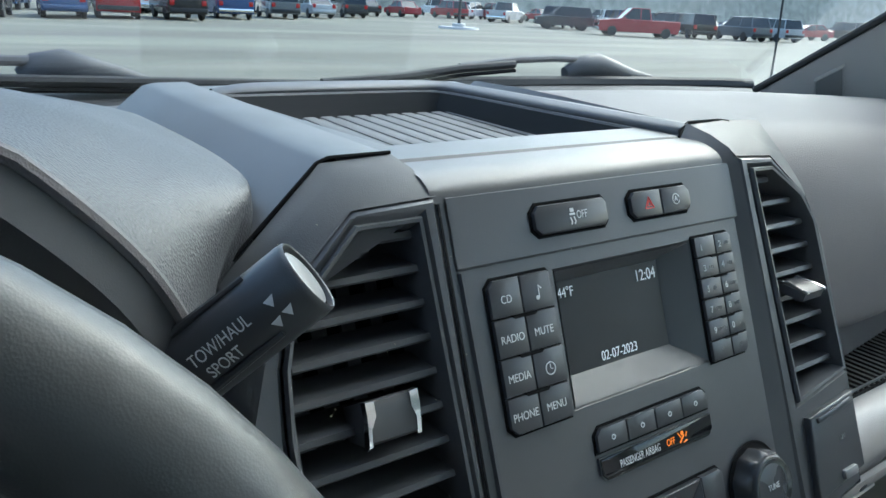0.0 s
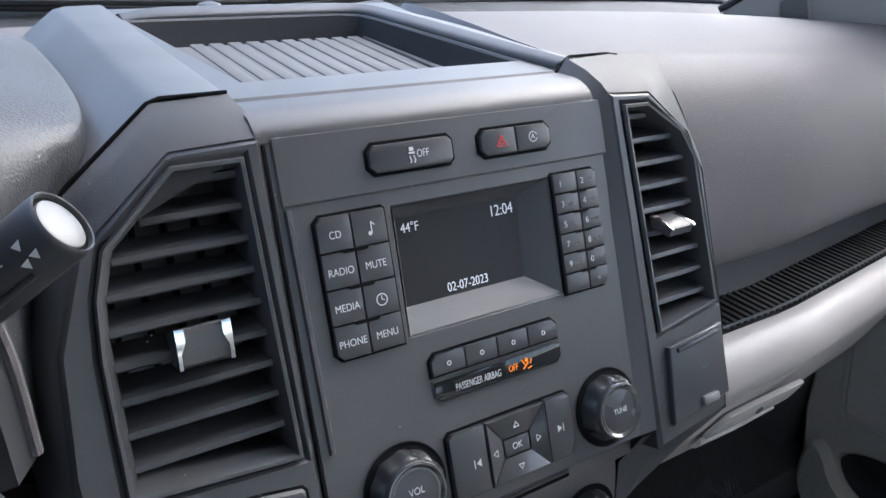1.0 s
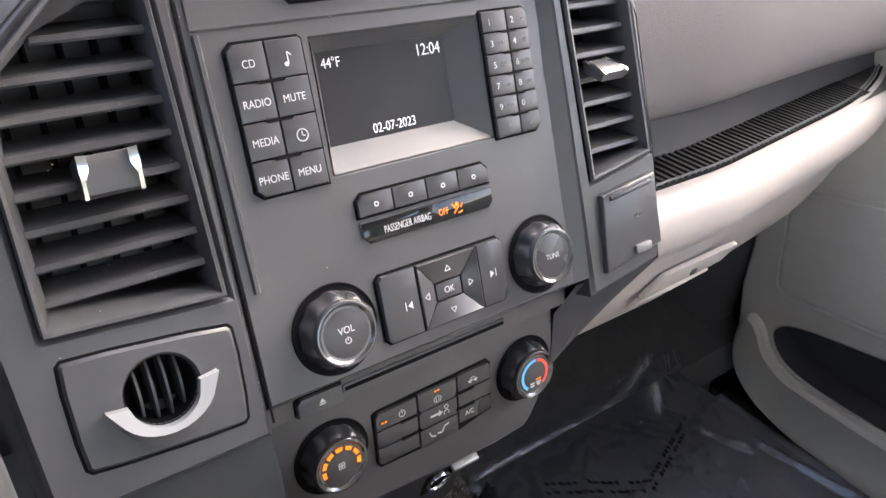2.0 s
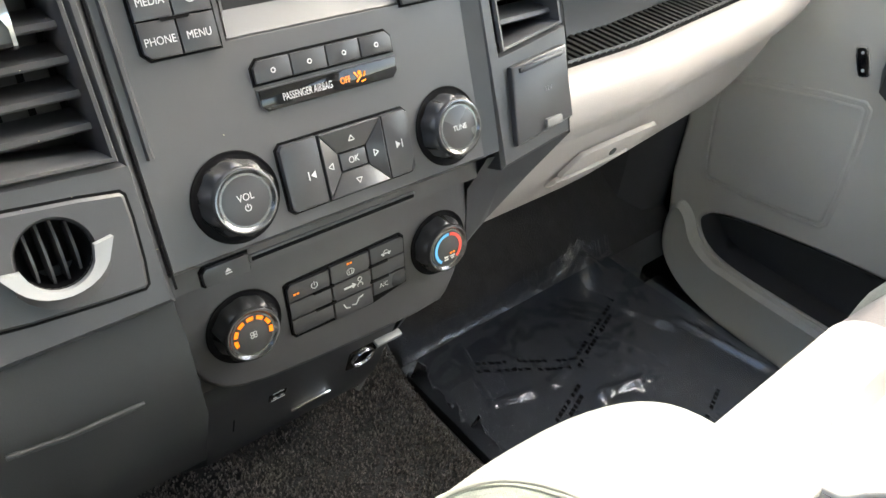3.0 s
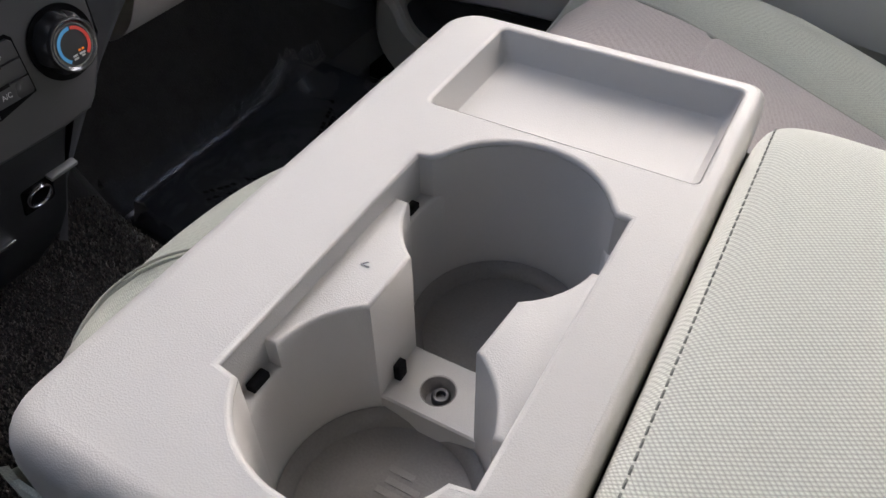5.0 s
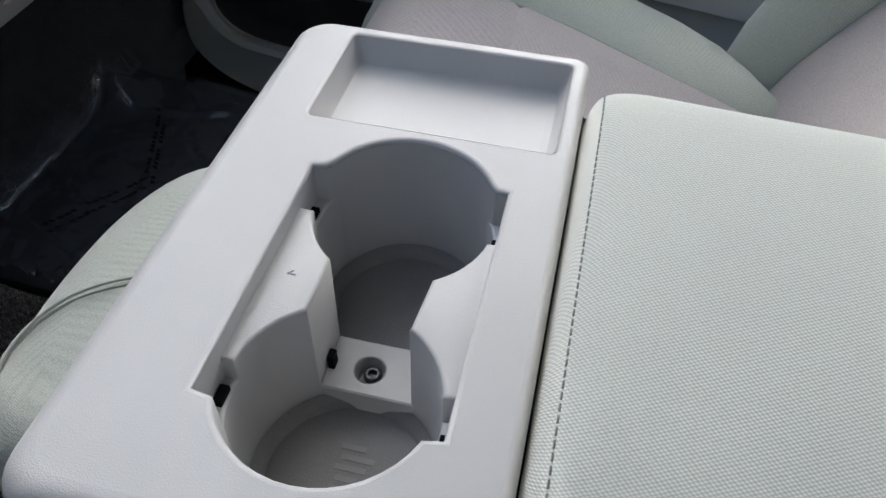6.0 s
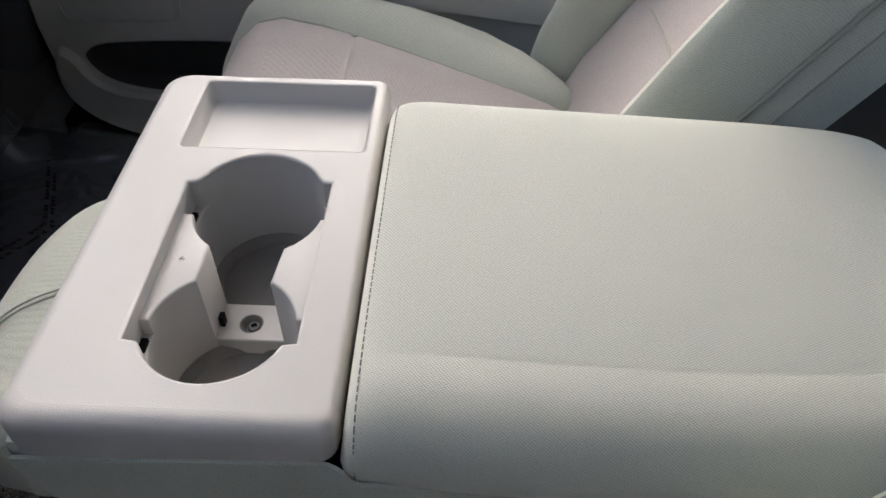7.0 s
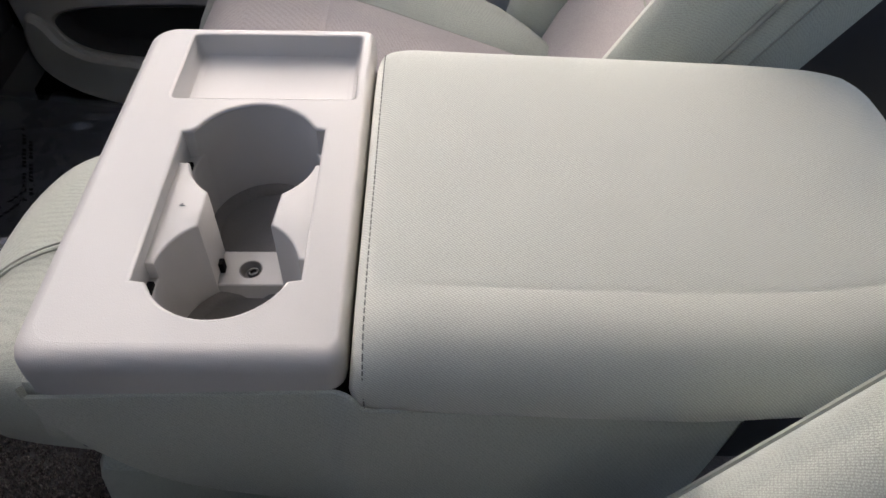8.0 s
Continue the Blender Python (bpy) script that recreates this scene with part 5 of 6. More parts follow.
RIM = 0.0145
part("tray_top", plate(eased_in(tray_out, RIM - 0.0002, 1.0, 0.5, 0.8, 0.4), [shrink(CUPS, -SOFT), shrink(POCKET, -SOFT)], 0.0, 0.0012, S3, 0.0001), GREY_HARD, arm)
for hole in (CUPS, POCKET):
    part("soft_edge", ring_loft([[(x, y, -SOFT * (1 - math.cos(radians(22.5 * k)))) for x, y in shrink(hole, -SOFT * (1 - math.sin(radians(22.5 * k))))] for k in range(5)], caps=False, m=S3), GREY_HARD, arm, angle=60)
foot_of = lambda y: -0.0265 - 0.045 * (y + 0.013)
rings = [[(x + (0.006 if x < 0 else -0.006), y, foot_of(y) - 0.004) for x, y in tray_out], [(x - (0.0012 if x < 0 else 0), y, foot_of(y)) for x, y in tray_out], [(x - (0.0008 if x < 0 else 0), y, foot_of(y) + 0.004) for x, y in tray_out]]
for k in range(9):
    a = radians(90 * k / 8)
    rings.append([(x, y, -RIM + RIM * math.sin(a)) for x, y in eased_in(tray_out, RIM * (1 - math.cos(a)), 1.0, 0.5, 0.8, 0.4)])
part("tray_rim", ring_loft(rings, caps=False, m=S3), GREY_HARD, arm)
well_ = part("cup_well", ring_loft([[(x, y, -0.0030) for x, y in CUPS], [(x, y, -0.012) for x, y in CUPS], [(x, y, -0.100) for x, y in CUPS]], caps="end", m=S3), GREY_HARD, arm)
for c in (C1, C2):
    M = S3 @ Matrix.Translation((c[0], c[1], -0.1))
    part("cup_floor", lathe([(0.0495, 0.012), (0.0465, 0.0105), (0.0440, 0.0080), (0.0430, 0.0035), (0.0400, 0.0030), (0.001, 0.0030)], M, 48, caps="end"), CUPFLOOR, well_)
for k in range(7):
    part("dust_smudge", box(-0.020 + 0.0062 * k, -0.0165 + 0.0062 * k, -0.006 - 0.003 * (k % 3), 0.008 - 0.002 * (k % 2), 0.0, 0.0004, 0.0, S3 @ Matrix.Translation((C2[0], C2[1], -0.0968))), DUST, well_, flat=True)


def island(pts, top, name):
    return part(name, prism(pts, -0.099, top, S3, 0.0022, 3), GREY_HARD, well_, angle=50)


def edge_arc(c, p, q, k=8):
    """Points on the cup's circle from near p to near q."""
    a0 = math.degrees(math.atan2(p[1] - c[1], p[0] - c[0]))
    a1 = math.degrees(math.atan2(q[1] - c[1], q[0] - c[0]))
    if a1 - a0 > 180:
        a1 -= 360
    if a0 - a1 > 180:
        a1 += 360
    return arc(*c, CR, a0, a1, k)


front = [(0.0262, 0.1345)] + edge_arc(C1, (0.0258, 0.1237), (-0.0075, 0.1040), 10) + edge_arc(C2, (-0.0410, 0.1035), (-0.0790, 0.1252), 12) + [(-0.0795, 0.1345)]
rear = [(0.0250, 0.0170)] + edge_arc(C1, (0.0245, 0.0255), (-0.0070, 0.0480)) + edge_arc(C2, (-0.0400, 0.0500), (-0.0740, 0.0266), 12) + [(-0.0745, 0.0170)]
for c, a0, a1, edge_f in ((C1, 100, 62, 0.1345), (C2, 83, 118, 0.1345), (C1, -102, -58, 0.0165), (C2, 278, 244, 0.0165)):
    rim_ = arc(*c, CR, a0, a1, 8)
    island([(rim_[0][0], edge_f)] + rim_ + [(rim_[-1][0], edge_f)], -0.0270, "notch_floor")
isl = island(front, -0.0120, "holder_block")
isr = island(rear, -0.0120, "holder_block")
part("bridge", plate([(-0.0060, 0.1040), (-0.0420, 0.1040), (-0.0420, 0.0490), (-0.0060, 0.0490)], [circle(-0.0255, 0.0790, 0.0088, 28)], -0.0800, 0.019, S3, 0.001), GREY_HARD, well_)
M = S3 @ Matrix.Translation((-0.0255, 0.0790, -0.0800))
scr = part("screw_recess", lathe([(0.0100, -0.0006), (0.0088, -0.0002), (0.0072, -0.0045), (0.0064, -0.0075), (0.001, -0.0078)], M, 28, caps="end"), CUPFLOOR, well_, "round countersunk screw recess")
screw = part("screw", lathe([(0.0050, -0.0075), (0.0050, -0.0045), (0.0040, -0.0036), (0.0026, -0.0036), (0.0022, -0.0060), (0.001, -0.0060)], M @ Matrix.Translation((0.0006, -0.0012, 0)), 24), DARKSTEEL, scr, "small dark steel screw")
for u, f, w, sx, sf, sw in ((-0.0265, 0.1005, -0.0755, 0.0068, 0.0020, 0.0060), (-0.0265, 0.0512, -0.0755, 0.0064, 0.0020, 0.0058), (0.0350, 0.1285, -0.0255, 0.0085, 0.0024, 0.0020), (-0.0905, 0.1285, -0.0255, 0.0105, 0.0024, 0.0020), (-0.0900, 0.0225, -0.0255, 0.0075, 0.0020, 0.0020), (0.0350, 0.0225, -0.0255, 0.0075, 0.0020, 0.0020)):
    part("slot", box(u - sx / 2, u + sx / 2, f - sf, f + sf, w - sw, w + sw, 0.0006, S3), BLACK, well_, flat=True)
mark([stroke(-0.0225, 0.1160, -0.0225, 0.1205, 0.0007), stroke(-0.0225, 0.1205, -0.0200, 0.1180, 0.0006)], S3, DIMPRINT, isl, -0.0119)
part("pocket", ring_loft([[(x, y, -0.0010) for x, y in POCKET], [(x, y, -0.014) for x, y in pulled(POCKET, 0.003)], [(x, y, -0.018) for x, y in pulled(POCKET, 0.006)], [(x, y, -0.019) for x, y in pulled(POCKET, 0.010)]], caps="end", m=S3), GREY_HARD, arm)
# Padded lid.
LID_EDGES = [(-0.0142, -0.1650, 0.1650), (-0.0165, -0.1700, 0.1710), (-0.0210, -0.1735, 0.1750), (-0.05, -0.1765, 0.1755), (-0.10, -0.1795, 0.1720), (-0.235, -0.1840, 0.1645), (-0.33, -0.1805, 0.1590), (-0.39, -0.1700, 0.1540), (-0.420, -0.1590, 0.1490), (-0.438, -0.1450, 0.1390), (-0.448, -0.1270, 0.1230), (-0.452, -0.1050, 0.1000)]


def lid_sides(v):
    """The lid's two edges at v along it."""
    for (va, la, fa), (vb, lb, fb) in zip(LID_EDGES, LID_EDGES[1:]):
        if v >= vb:
            k = (v - va) / (vb - va)
            return la + (lb - la) * k, fa + (fb - fa) * k
    return LID_EDGES[-1][1:]


def roll(d, reach):
    """Height of a padded edge, 0 at the hem and 1 well inside, with no crease."""
    return math.sqrt(1 - math.exp(-max(0.0, d) / reach))


def lid_point(f, v):
    """A point of the lid's skin: f from the near edge (0) to the far edge (1)."""
    near, far = lid_sides(v)
    x = near + (far - near) * f
    rise = roll(x - near, 0.026) * roll(far - x, 0.020) * roll(-0.0142 - v, 0.008) * roll(v + 0.452, 0.024)
    return (x, v, -0.0320 + 0.0490 * rise)


across = [0.5 - 0.5 * math.copysign(abs(math.cos(math.pi * k / 48)) ** 0.72, math.cos(math.pi * k / 48)) for k in range(49)]
down = [-0.0142 - 0.4378 * (0.5 - 0.5 * math.copysign(abs(math.cos(math.pi * k / 64)) ** 0.72, math.cos(math.pi * k / 64))) for k in range(65)]
bm = bmesh.new()
skin = [[bm.verts.new(lid_point(f, v)) for f in across] for v in down]
for a, b in zip(skin, skin[1:]):
    for i in range(len(across) - 1):
        bm.faces.new((a[i], a[i + 1], b[i + 1], b[i]))
hem = skin[0] + [q[-1] for q in skin[1:]] + skin[-1][-2::-1] + [q[0] for q in skin[-2:0:-1]]
for drop, inset in ((-0.0400, 0.0006), (-0.0445, 0.0030)):
    lower_ = []
    for q in hem:
        rear = max(0.0, (-0.24 - q.co.y) / 0.2)
        lower_.append(bm.verts.new((q.co.x * (1 - inset / 0.18), q.co.y + inset * (1 if q.co.y < -0.2 else -1) * (abs(q.co.y + 0.233) > 0.21), drop + 0.010 * rear)))
    for i in range(len(hem)):
        j = (i + 1) % len(hem)
        bm.faces.new((hem[i], hem[j], lower_[j], lower_[i]))
    hem = lower_
bm.transform(S3)
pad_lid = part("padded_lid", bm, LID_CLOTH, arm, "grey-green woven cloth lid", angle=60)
# The cloth runs on without a break from the top down over the sides.
laid_out = pad_lid.data.uv_layers.new(name="cloth")
flat_ = S3.inverted()
for lp in pad_lid.data.loops:
    p = flat_ @ pad_lid.data.vertices[lp.vertex_index].co
    laid_out.data[lp.index].uv = (p.x + p.z * -p.x / math.hypot(p.x, 0.11), p.y)
path = [lid_point(f, -0.0240) for f in [0.97 - 0.97 * k / 60 for k in range(61)]] + [(-0.1748, -0.0242, -0.0380), (-0.1744, -0.0242, -0.0430)]
path = [(x, y, w + 0.0003) for x, y, w in path]
for a, b in zip(path, path[1:]):
    va, vb = Vector(a), Vector(b)
    n = max(1, round((vb - va).length / 0.0052))
    for i in range(n):
        p, q = va.lerp(vb, (i + 0.15) / n), va.lerp(vb, (i + 0.80) / n)
        part("stitch", tube([S3 @ (p + Vector((0, 0, -0.0002))), S3 @ (p.lerp(q, 0.5) + Vector((0, 0, 0.0005))), S3 @ (q + Vector((0, 0, -0.0002)))], 0.00055, 5), STITCH, pad_lid)
# Upholstered shell below tray and lid.
prof = smooth_line([(-0.2600, 1.146), (-0.2600, 1.134), (-0.2700, 1.107), (-0.2890, 1.075), (-0.3150, 1.047), (-0.350, 1.024), (-0.420, 1.010), (-0.560, 1.004), (-0.660, 1.004), (-0.700, 1.016), (-0.716, 1.050), (-0.718, 1.110), (-0.716, 1.160)], 2)
prof = [(a[0] + (b[0] - a[0]) * i / k, a[1] + (b[1] - a[1]) * i / k) for a, b in zip(prof, prof[1:]) for k in [max(1, math.ceil(abs(b[0] - a[0]) / 0.006))] for i in range(k)] + prof[-1:]
rings = []
for x, d in ((-0.1715, 0.0), (-0.1700, 0.006), (-0.162, 0.012), (0.0, 0.014), (0.162, 0.012), (0.170, 0.006), (0.172, 0.0)):
    rings.append([(x + (-0.0060 * min(1.0, max(0.0, (-0.455 - y) / 0.015)) if x < 0 else 0), y, z + 0.012 - d * 0.9) for y, z in prof])
bm = ring_loft(rings, close=False, caps=False)
allv = list(bm.verts)
n = len(prof)


def shell_rim(y):
    """Height of the cloth's upper edge, under the tray in front and under the lid behind it."""
    v = (y + 0.446) / math.cos(SLOPE)
    under_lid = -0.0405 + 0.012 * max(0.0, (-0.24 - v) / 0.2)
    k = min(1.0, max(0.0, (-0.466 - y) / 0.008))
    drop = (foot_of(v) - 0.0005) * (1 - k) + under_lid * k
    return 1.205 - 0.114 * (y + 0.446) + drop


for first, turn_in in ((0, 1), ((len(rings) - 1) * n, -1)):
    rows_ = [allv[first:first + n]]
    for inset, down in ((0.0, 0.0045), (0.0008, 0.0016), (0.0030, 0.0)):
        rows_.append([bm.verts.new((v.co.x + turn_in * inset, v.co.y - (inset if v.co.y > -0.275 else 0.0), max(shell_rim(v.co.y) - down, v.co.z + 0.001 * (1 - down)))) for v in rows_[0]])
    for low_, high in zip(rows_, rows_[1:]):
        for i in range(n - 1):
            bm.faces.new((low_[i], low_[i + 1], high[i + 1], high[i]))
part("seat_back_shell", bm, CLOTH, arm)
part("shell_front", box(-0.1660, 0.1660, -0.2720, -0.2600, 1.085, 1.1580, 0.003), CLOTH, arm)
part("inner_pan", box(-0.164, 0.166, -0.27, 0.180, -0.115, -0.105, 0.002, S3), PAD_SMOOTH, arm, "dark inner pan of the folded back")
part("lid_underside", box(-0.1690, 0.165, -0.050, -0.0165, -0.0625, -0.034, 0.003, S3), CLOTH, arm)
# Dark box added for the shaded recess between armrest shell and seat backs.
part("shade_block", box(-0.150, 0.150, -0.44, -0.25, -0.160, -0.046, 0.010, S3), PAD_SMOOTH, arm, "dark block standing in for the shaded gap under the lid")


# ---- seats ----
def seat(name, cx, label, back_shift=0.0, front=-0.205, dish=1.0, lean=0.50, group="front seats"):
    t = thing(name, (cx, -0.5, 0.70), label, "seat", group)
    s = 1 if cx > 0 else -1
    zc = lambda y: 1.020 - 0.05 * max(0, (-0.40 - y) / 0.4)

    ys = [(front + 0.020, 0.120, 0.90), (front + 0.006, 0.085, 0.96), (front - 0.012, 0.045, 0.99), (front - 0.040, 0.014, 1.0), (front - 0.075, 0.002, 1.0), (-0.34, 0.001, 1.0), (-0.378, 0.001, 1.0), (-0.386, 0.005, 1.0), (-0.394, 0.001, 1.0), (-0.46, 0.0, 1.0), (-0.52, 0.0, 1.0), (-0.58, 0.0, 1.0), (-0.63, 0.0, 1.0), (-0.67, 0.003, 1.0), (-0.71, 0.012, 1.0), (-0.76, 0.05, 1.0)]

    def along(table, y):
        """Straight lines between the (y, value) pairs."""
        for (ya, va), (yb_, vb) in zip(table, table[1:]):
            if y >= yb_:
                return va + (vb - va) * min(1.0, max(0.0, (y - ya) / (yb_ - ya)))
        return table[-1][1]

    seam_at = lambda y: along([(-0.22, 0.150), (-0.30, 0.154), (-0.39, 0.130), (-0.50, 0.106), (-0.63, 0.078), (-0.70, 0.066), (-0.76, 0.060)], y)
    edge_at = lambda y: along([(-0.22, 0.250), (-0.45, 0.256), (-0.56, 0.246), (-0.62, 0.216), (-0.66, 0.178), (-0.70, 0.135), (-0.76, 0.105)], y)
    sec = [(-1.0, -0.16), (-1.0, 0.002), (-0.92, 0.0085), (-0.5, 0.010), (0.0, 0.008), (0.5, 0.010), (0.92, 0.0085), (1.0, 0.002), (1.0, -0.16)]
    part("cushion_insert", ring_loft([[(cx + x * (seam_at(y) + 0.0015) * sq, y, zc(y) + z - drop if z > -0.1 else zc(y) + z) for x, z in sec] for y, drop, sq in ys]), CLOTH_IN, t, "pinkish grey woven insert")
    yb = [q for q in ys if q[0] not in (-0.378, -0.386, -0.394)]
    for e in (-1, 1):
        sec = [(0.0, -0.17), (0.0, 0.001), (0.07, 0.0095), (0.22, 0.022), (0.42, 0.029), (0.62, 0.026), (0.84, 0.010), (0.97, -0.025), (1.0, -0.08), (0.97, -0.17)]
        part("cushion_bolster", ring_loft([[(cx + e * (seam_at(y) + x * (edge_at(y) - seam_at(y))) * sq, y, zc(y) + z - drop if z > -0.1 else zc(y) + z) for x, z in sec] for y, drop, sq in yb]), CLOTH, t)
        part("piping", tube([(cx + e * (seam_at(y) + 0.001) * q, y, zc(y) + 0.0035 - d) for y, d, q in yb[1:-1]], 0.0020, 6), THREAD, t)
    part("cushion_base", box(cx - 0.24, cx + 0.24, -0.74, front - 0.03, 0.72, 0.90, 0.02), PAD_SMOOTH, t, "dark plastic seat base")
    for a in (-0.16, 0.16):
        part("seat_track", box(cx + a - 0.02, cx + a + 0.02, -0.70, front - 0.08, 0.688, 0.725, 0.004), BLACK, t)
    zs = [(0.93, 0.02), (0.97, 0.01), (1.03, 0.0), (1.08, 0.0), (1.12, 0.0), (1.16, 0.0), (1.20, 0.0), (1.25, 0.0), (1.30, 0.0), (1.36, 0.0), (1.42, 0.0), (1.52, 0.004), (1.58, 0.02), (1.62, 0.05)]
    y_of = lambda z: -0.730 - lean * (z - 1.145) + back_shift
    swell = lambda z: along([(-0.93, 0.05), (-1.00, 0.30), (-1.08, 0.70), (-1.16, 0.95), (-1.25, 1.12), (-1.36, 1.22), (-1.60, 1.15)], -z)

    def stack(section):
        """A section drawn up the backrest; its third value, where given, follows the swell of the bolsters."""
        rings = []
        for z, d in zs:
            rings.append([(cx + q[0] * (1 - d), y_of(z) + q[1] + (q[2] * swell(z) if len(q) > 2 else 0.0) - (d if q[1] > -0.07 else -0.4 * d), z) for q in section])
        return ring_loft(rings)

    part("backrest_insert", stack([(-0.142, -0.10), (-0.142, -0.046), (-0.128, -0.040), (-0.06, -0.047), (0, -0.050), (0.06, -0.047), (0.128, -0.040), (0.142, -0.046), (0.142, -0.10)]), CLOTH_IN, t, "pinkish grey woven insert")
    part("insert_seam", tube([(cx + x, y_of(z) - 0.0455 + 0.0012 * (abs(x) > 0.1), z) for x, z in [(-0.132 + 0.264 * i / 12, 1.150 - 0.9 * (-0.132 + 0.264 * i / 12) ** 2) for i in range(13)]], 0.0016, 6), THREAD, t)
    for e in (-1, 1):
        sec = [(0.139, -0.10), (0.139, -0.048), (0.143, -0.032, 0.010), (0.154, -0.016, 0.030), (0.171, -0.006, 0.044), (0.189, -0.003, 0.048), (0.205, -0.006, 0.045), (0.218, -0.013, 0.036), (0.228, -0.022, 0.020), (0.233, -0.031)]
        sec = [(q[0], -0.031 + (q[1] + 0.031) * dish, *(v * dish for v in q[2:])) for q in sec]
        sec2 = [(0.2325, -0.032), (0.239, -0.050), (0.242, -0.080), (0.237, -0.112), (0.22, -0.124), (0.15, -0.124), (0.139, -0.100)]
        part("backrest_bolster", stack([(e * q[0], *q[1:]) for q in sec + [(0.20, -0.06)]]), CLOTH, t)
        part("backrest_side", stack([(e * x, y) for x, y in sec2 + [(0.19, -0.05)]]), CLOTH, t)
        for off, px, rr in ((-0.031, 0.2345, 0.0028), (-0.046, 0.1405, 0.0018), (-0.058, 0.2405, 0.0011)):
            part("piping", tube([(cx + e * px, y_of(z) + off, z) for z, d in zs[2:11]], rr, 6), THREAD, t)
    part("backrest_rear", stack([(-0.14, -0.101), (0.14, -0.101), (0.14, -0.124), (-0.14, -0.124)]), PAD_SMOOTH, t)
    return t


pas = seat("passenger_seat", 0.445, "grey cloth passenger seat with pinkish grey woven insert")
drv = seat("driver_seat", -0.457, "grey-green cloth driver seat beside the armrest", 0.100, -0.23, 0.35, 0.36)
buckle = thing("seat_belt_buckle", (0.665, -0.70, 0.98), "dark seat belt webbing by the seat back", "seat belt")
for k in range(3):
    part("webbing", tube([(0.63 + 0.012 * k, -0.745, 1.01 + 0.012 * k), (0.66 + 0.010 * k, -0.715, 0.99 + 0.013 * k), (0.70, -0.70, 0.97 + 0.012 * k), (0.74, -0.70, 0.92)], 0.007, 8, 0.25), (RUBBER, BLACK, DIMPRINT)[k], buckle)

mid = thing("centre_seat", (0, -0.45, 0.72), "grey-green cloth centre seat cushion under the armrest", "seat", "front seats")
MIDC = smooth_poly([(-0.116, -0.205), (-0.108, -0.160), (-0.078, -0.143), (-0.03, -0.136), (0.03, -0.135), (0.10, -0.142), (0.160, -0.165), (0.186, -0.205), (0.192, -0.30), (0.192, -0.76), (-0.120, -0.76), (-0.120, -0.30)], 2)
part("cushion", ring_loft([[(x, y, z - 0.05 * max(0, (-0.30 - y) / 0.4)) for x, y in pulled(MIDC, d)] for z, d in [(z_ + 0.006 * (z_ > 0.95), d_) for z_, d_ in ((0.950, 0.012), (0.962, 0.003), (0.985, 0.0), (1.010, 0.0), (1.030, 0.003), (1.043, 0.010), (1.051, 0.020), (1.057, 0.036), (1.061, 0.06), (1.063, 0.10), (1.064, 0.14))]]), CLOTH, mid)
part("base", box(-0.132, 0.17, -0.75, -0.25, 0.735, 0.960, 0.02), CLOTH, mid)
seam_pts = [(-0.110, -0.178, 0.995), (-0.083, -0.1490, 1.028), (-0.047, -0.1430, 1.0445), (-0.017, -0.1540, 1.0575), (0.008, -0.174, 1.0630), (0.028, -0.212, 1.0685), (0.04, -0.28, 1.0710)]
part("piping", tube(smooth_line(seam_pts, 2), 0.0030, 8), CLOTH, mid)
part("stitch_line", tube(smooth_line([(x, y - 0.004, z + 0.008) for x, y, z in seam_pts], 2), 0.0010, 6), THREAD, mid)

# ---- passenger door ----
door = thing("door_1", (0.88, -0.3, 0.55), "light grey passenger door panel with map pocket and grab handle", "door", "", "structure")
SD = basis((0.84, 0, 0), (0, -1, 0), (0, 0, 1), (-1, 0, 0))
POCK = smooth_poly([(-0.155, 0.765), (-0.135, 0.715), (-0.08, 0.690), (0.05, 0.690), (0.60, 0.700), (0.60, 0.825), (0.20, 0.822), (0.00, 0.797)], 3)
RECESS = rounded(0.135, 0.300, 0.945, 1.075, 0.012, 3)
OUTER = [(-0.232, 1.355), (-0.236, 1.00), (-0.228, 0.80), (-0.212, 0.72), (-0.200, 0.655), (-0.155, 0.600), (-0.05, 0.565), (0.20, 0.560), (1.08, 0.560), (1.08, 1.355)]
part("panel", plate(OUTER, [POCK, RECESS], 0.0, 0.05, SD, 0.006), GREY_DOOR, door)
part("panel_foot", plate(smooth_poly([(-0.206, 0.69), (-0.185, 0.635), (-0.12, 0.592), (0.0, 0.57), (1.06, 0.57), (1.06, 0.690), (-0.06, 0.678), (-0.135, 0.700), (-0.165, 0.755), (-0.200, 0.765)], 2), [], 0.020, 0.025, SD, 0.008), GREY_DOOR, door)
part("map_pocket", ring_loft([[(x, y, 0.0) for x, y in POCK], [(x, y, -0.05) for x, y in shrink(POCK, 0.004)]], caps="end", m=SD), PAD_SMOOTH, door, "dark map pocket")
INSET = eased([(-0.168, 0.820), (0.046, 0.843), (0.030, 1.050), (-0.195, 1.000)], 0.014)
part("inset_groove", plate(shrink(INSET, -0.006), [INSET], 0.002, 0.004, SD, 0.0016), GREY_DOOR, door)
part("inset", plate(shrink(INSET, 0.004), [], 0.0035, 0.004, SD, 0.002), GREY_DOOR, door)
part("grab_recess", ring_loft([[(x, y, 0.001) for x, y in RECESS], [(x, y, -0.035) for x, y in shrink(RECESS, 0.008)]], caps="end", m=SD), BLACK, door, "dark grab recess")
part("recess_bar", box(0.150, 0.290, 1.000, 1.006, -0.034, -0.020, 0.002, SD), PAD_SMOOTH, door)
part("recess_lip", plate(shrink(RECESS, -0.010), [RECESS], 0.008, 0.009, SD, 0.004), GREY_DOOR, door)
ARMR = [(0.95, 1.02), (0.98, 1.06), (1.03, 1.075), (1.04, 1.00), (0.98, 0.93)]
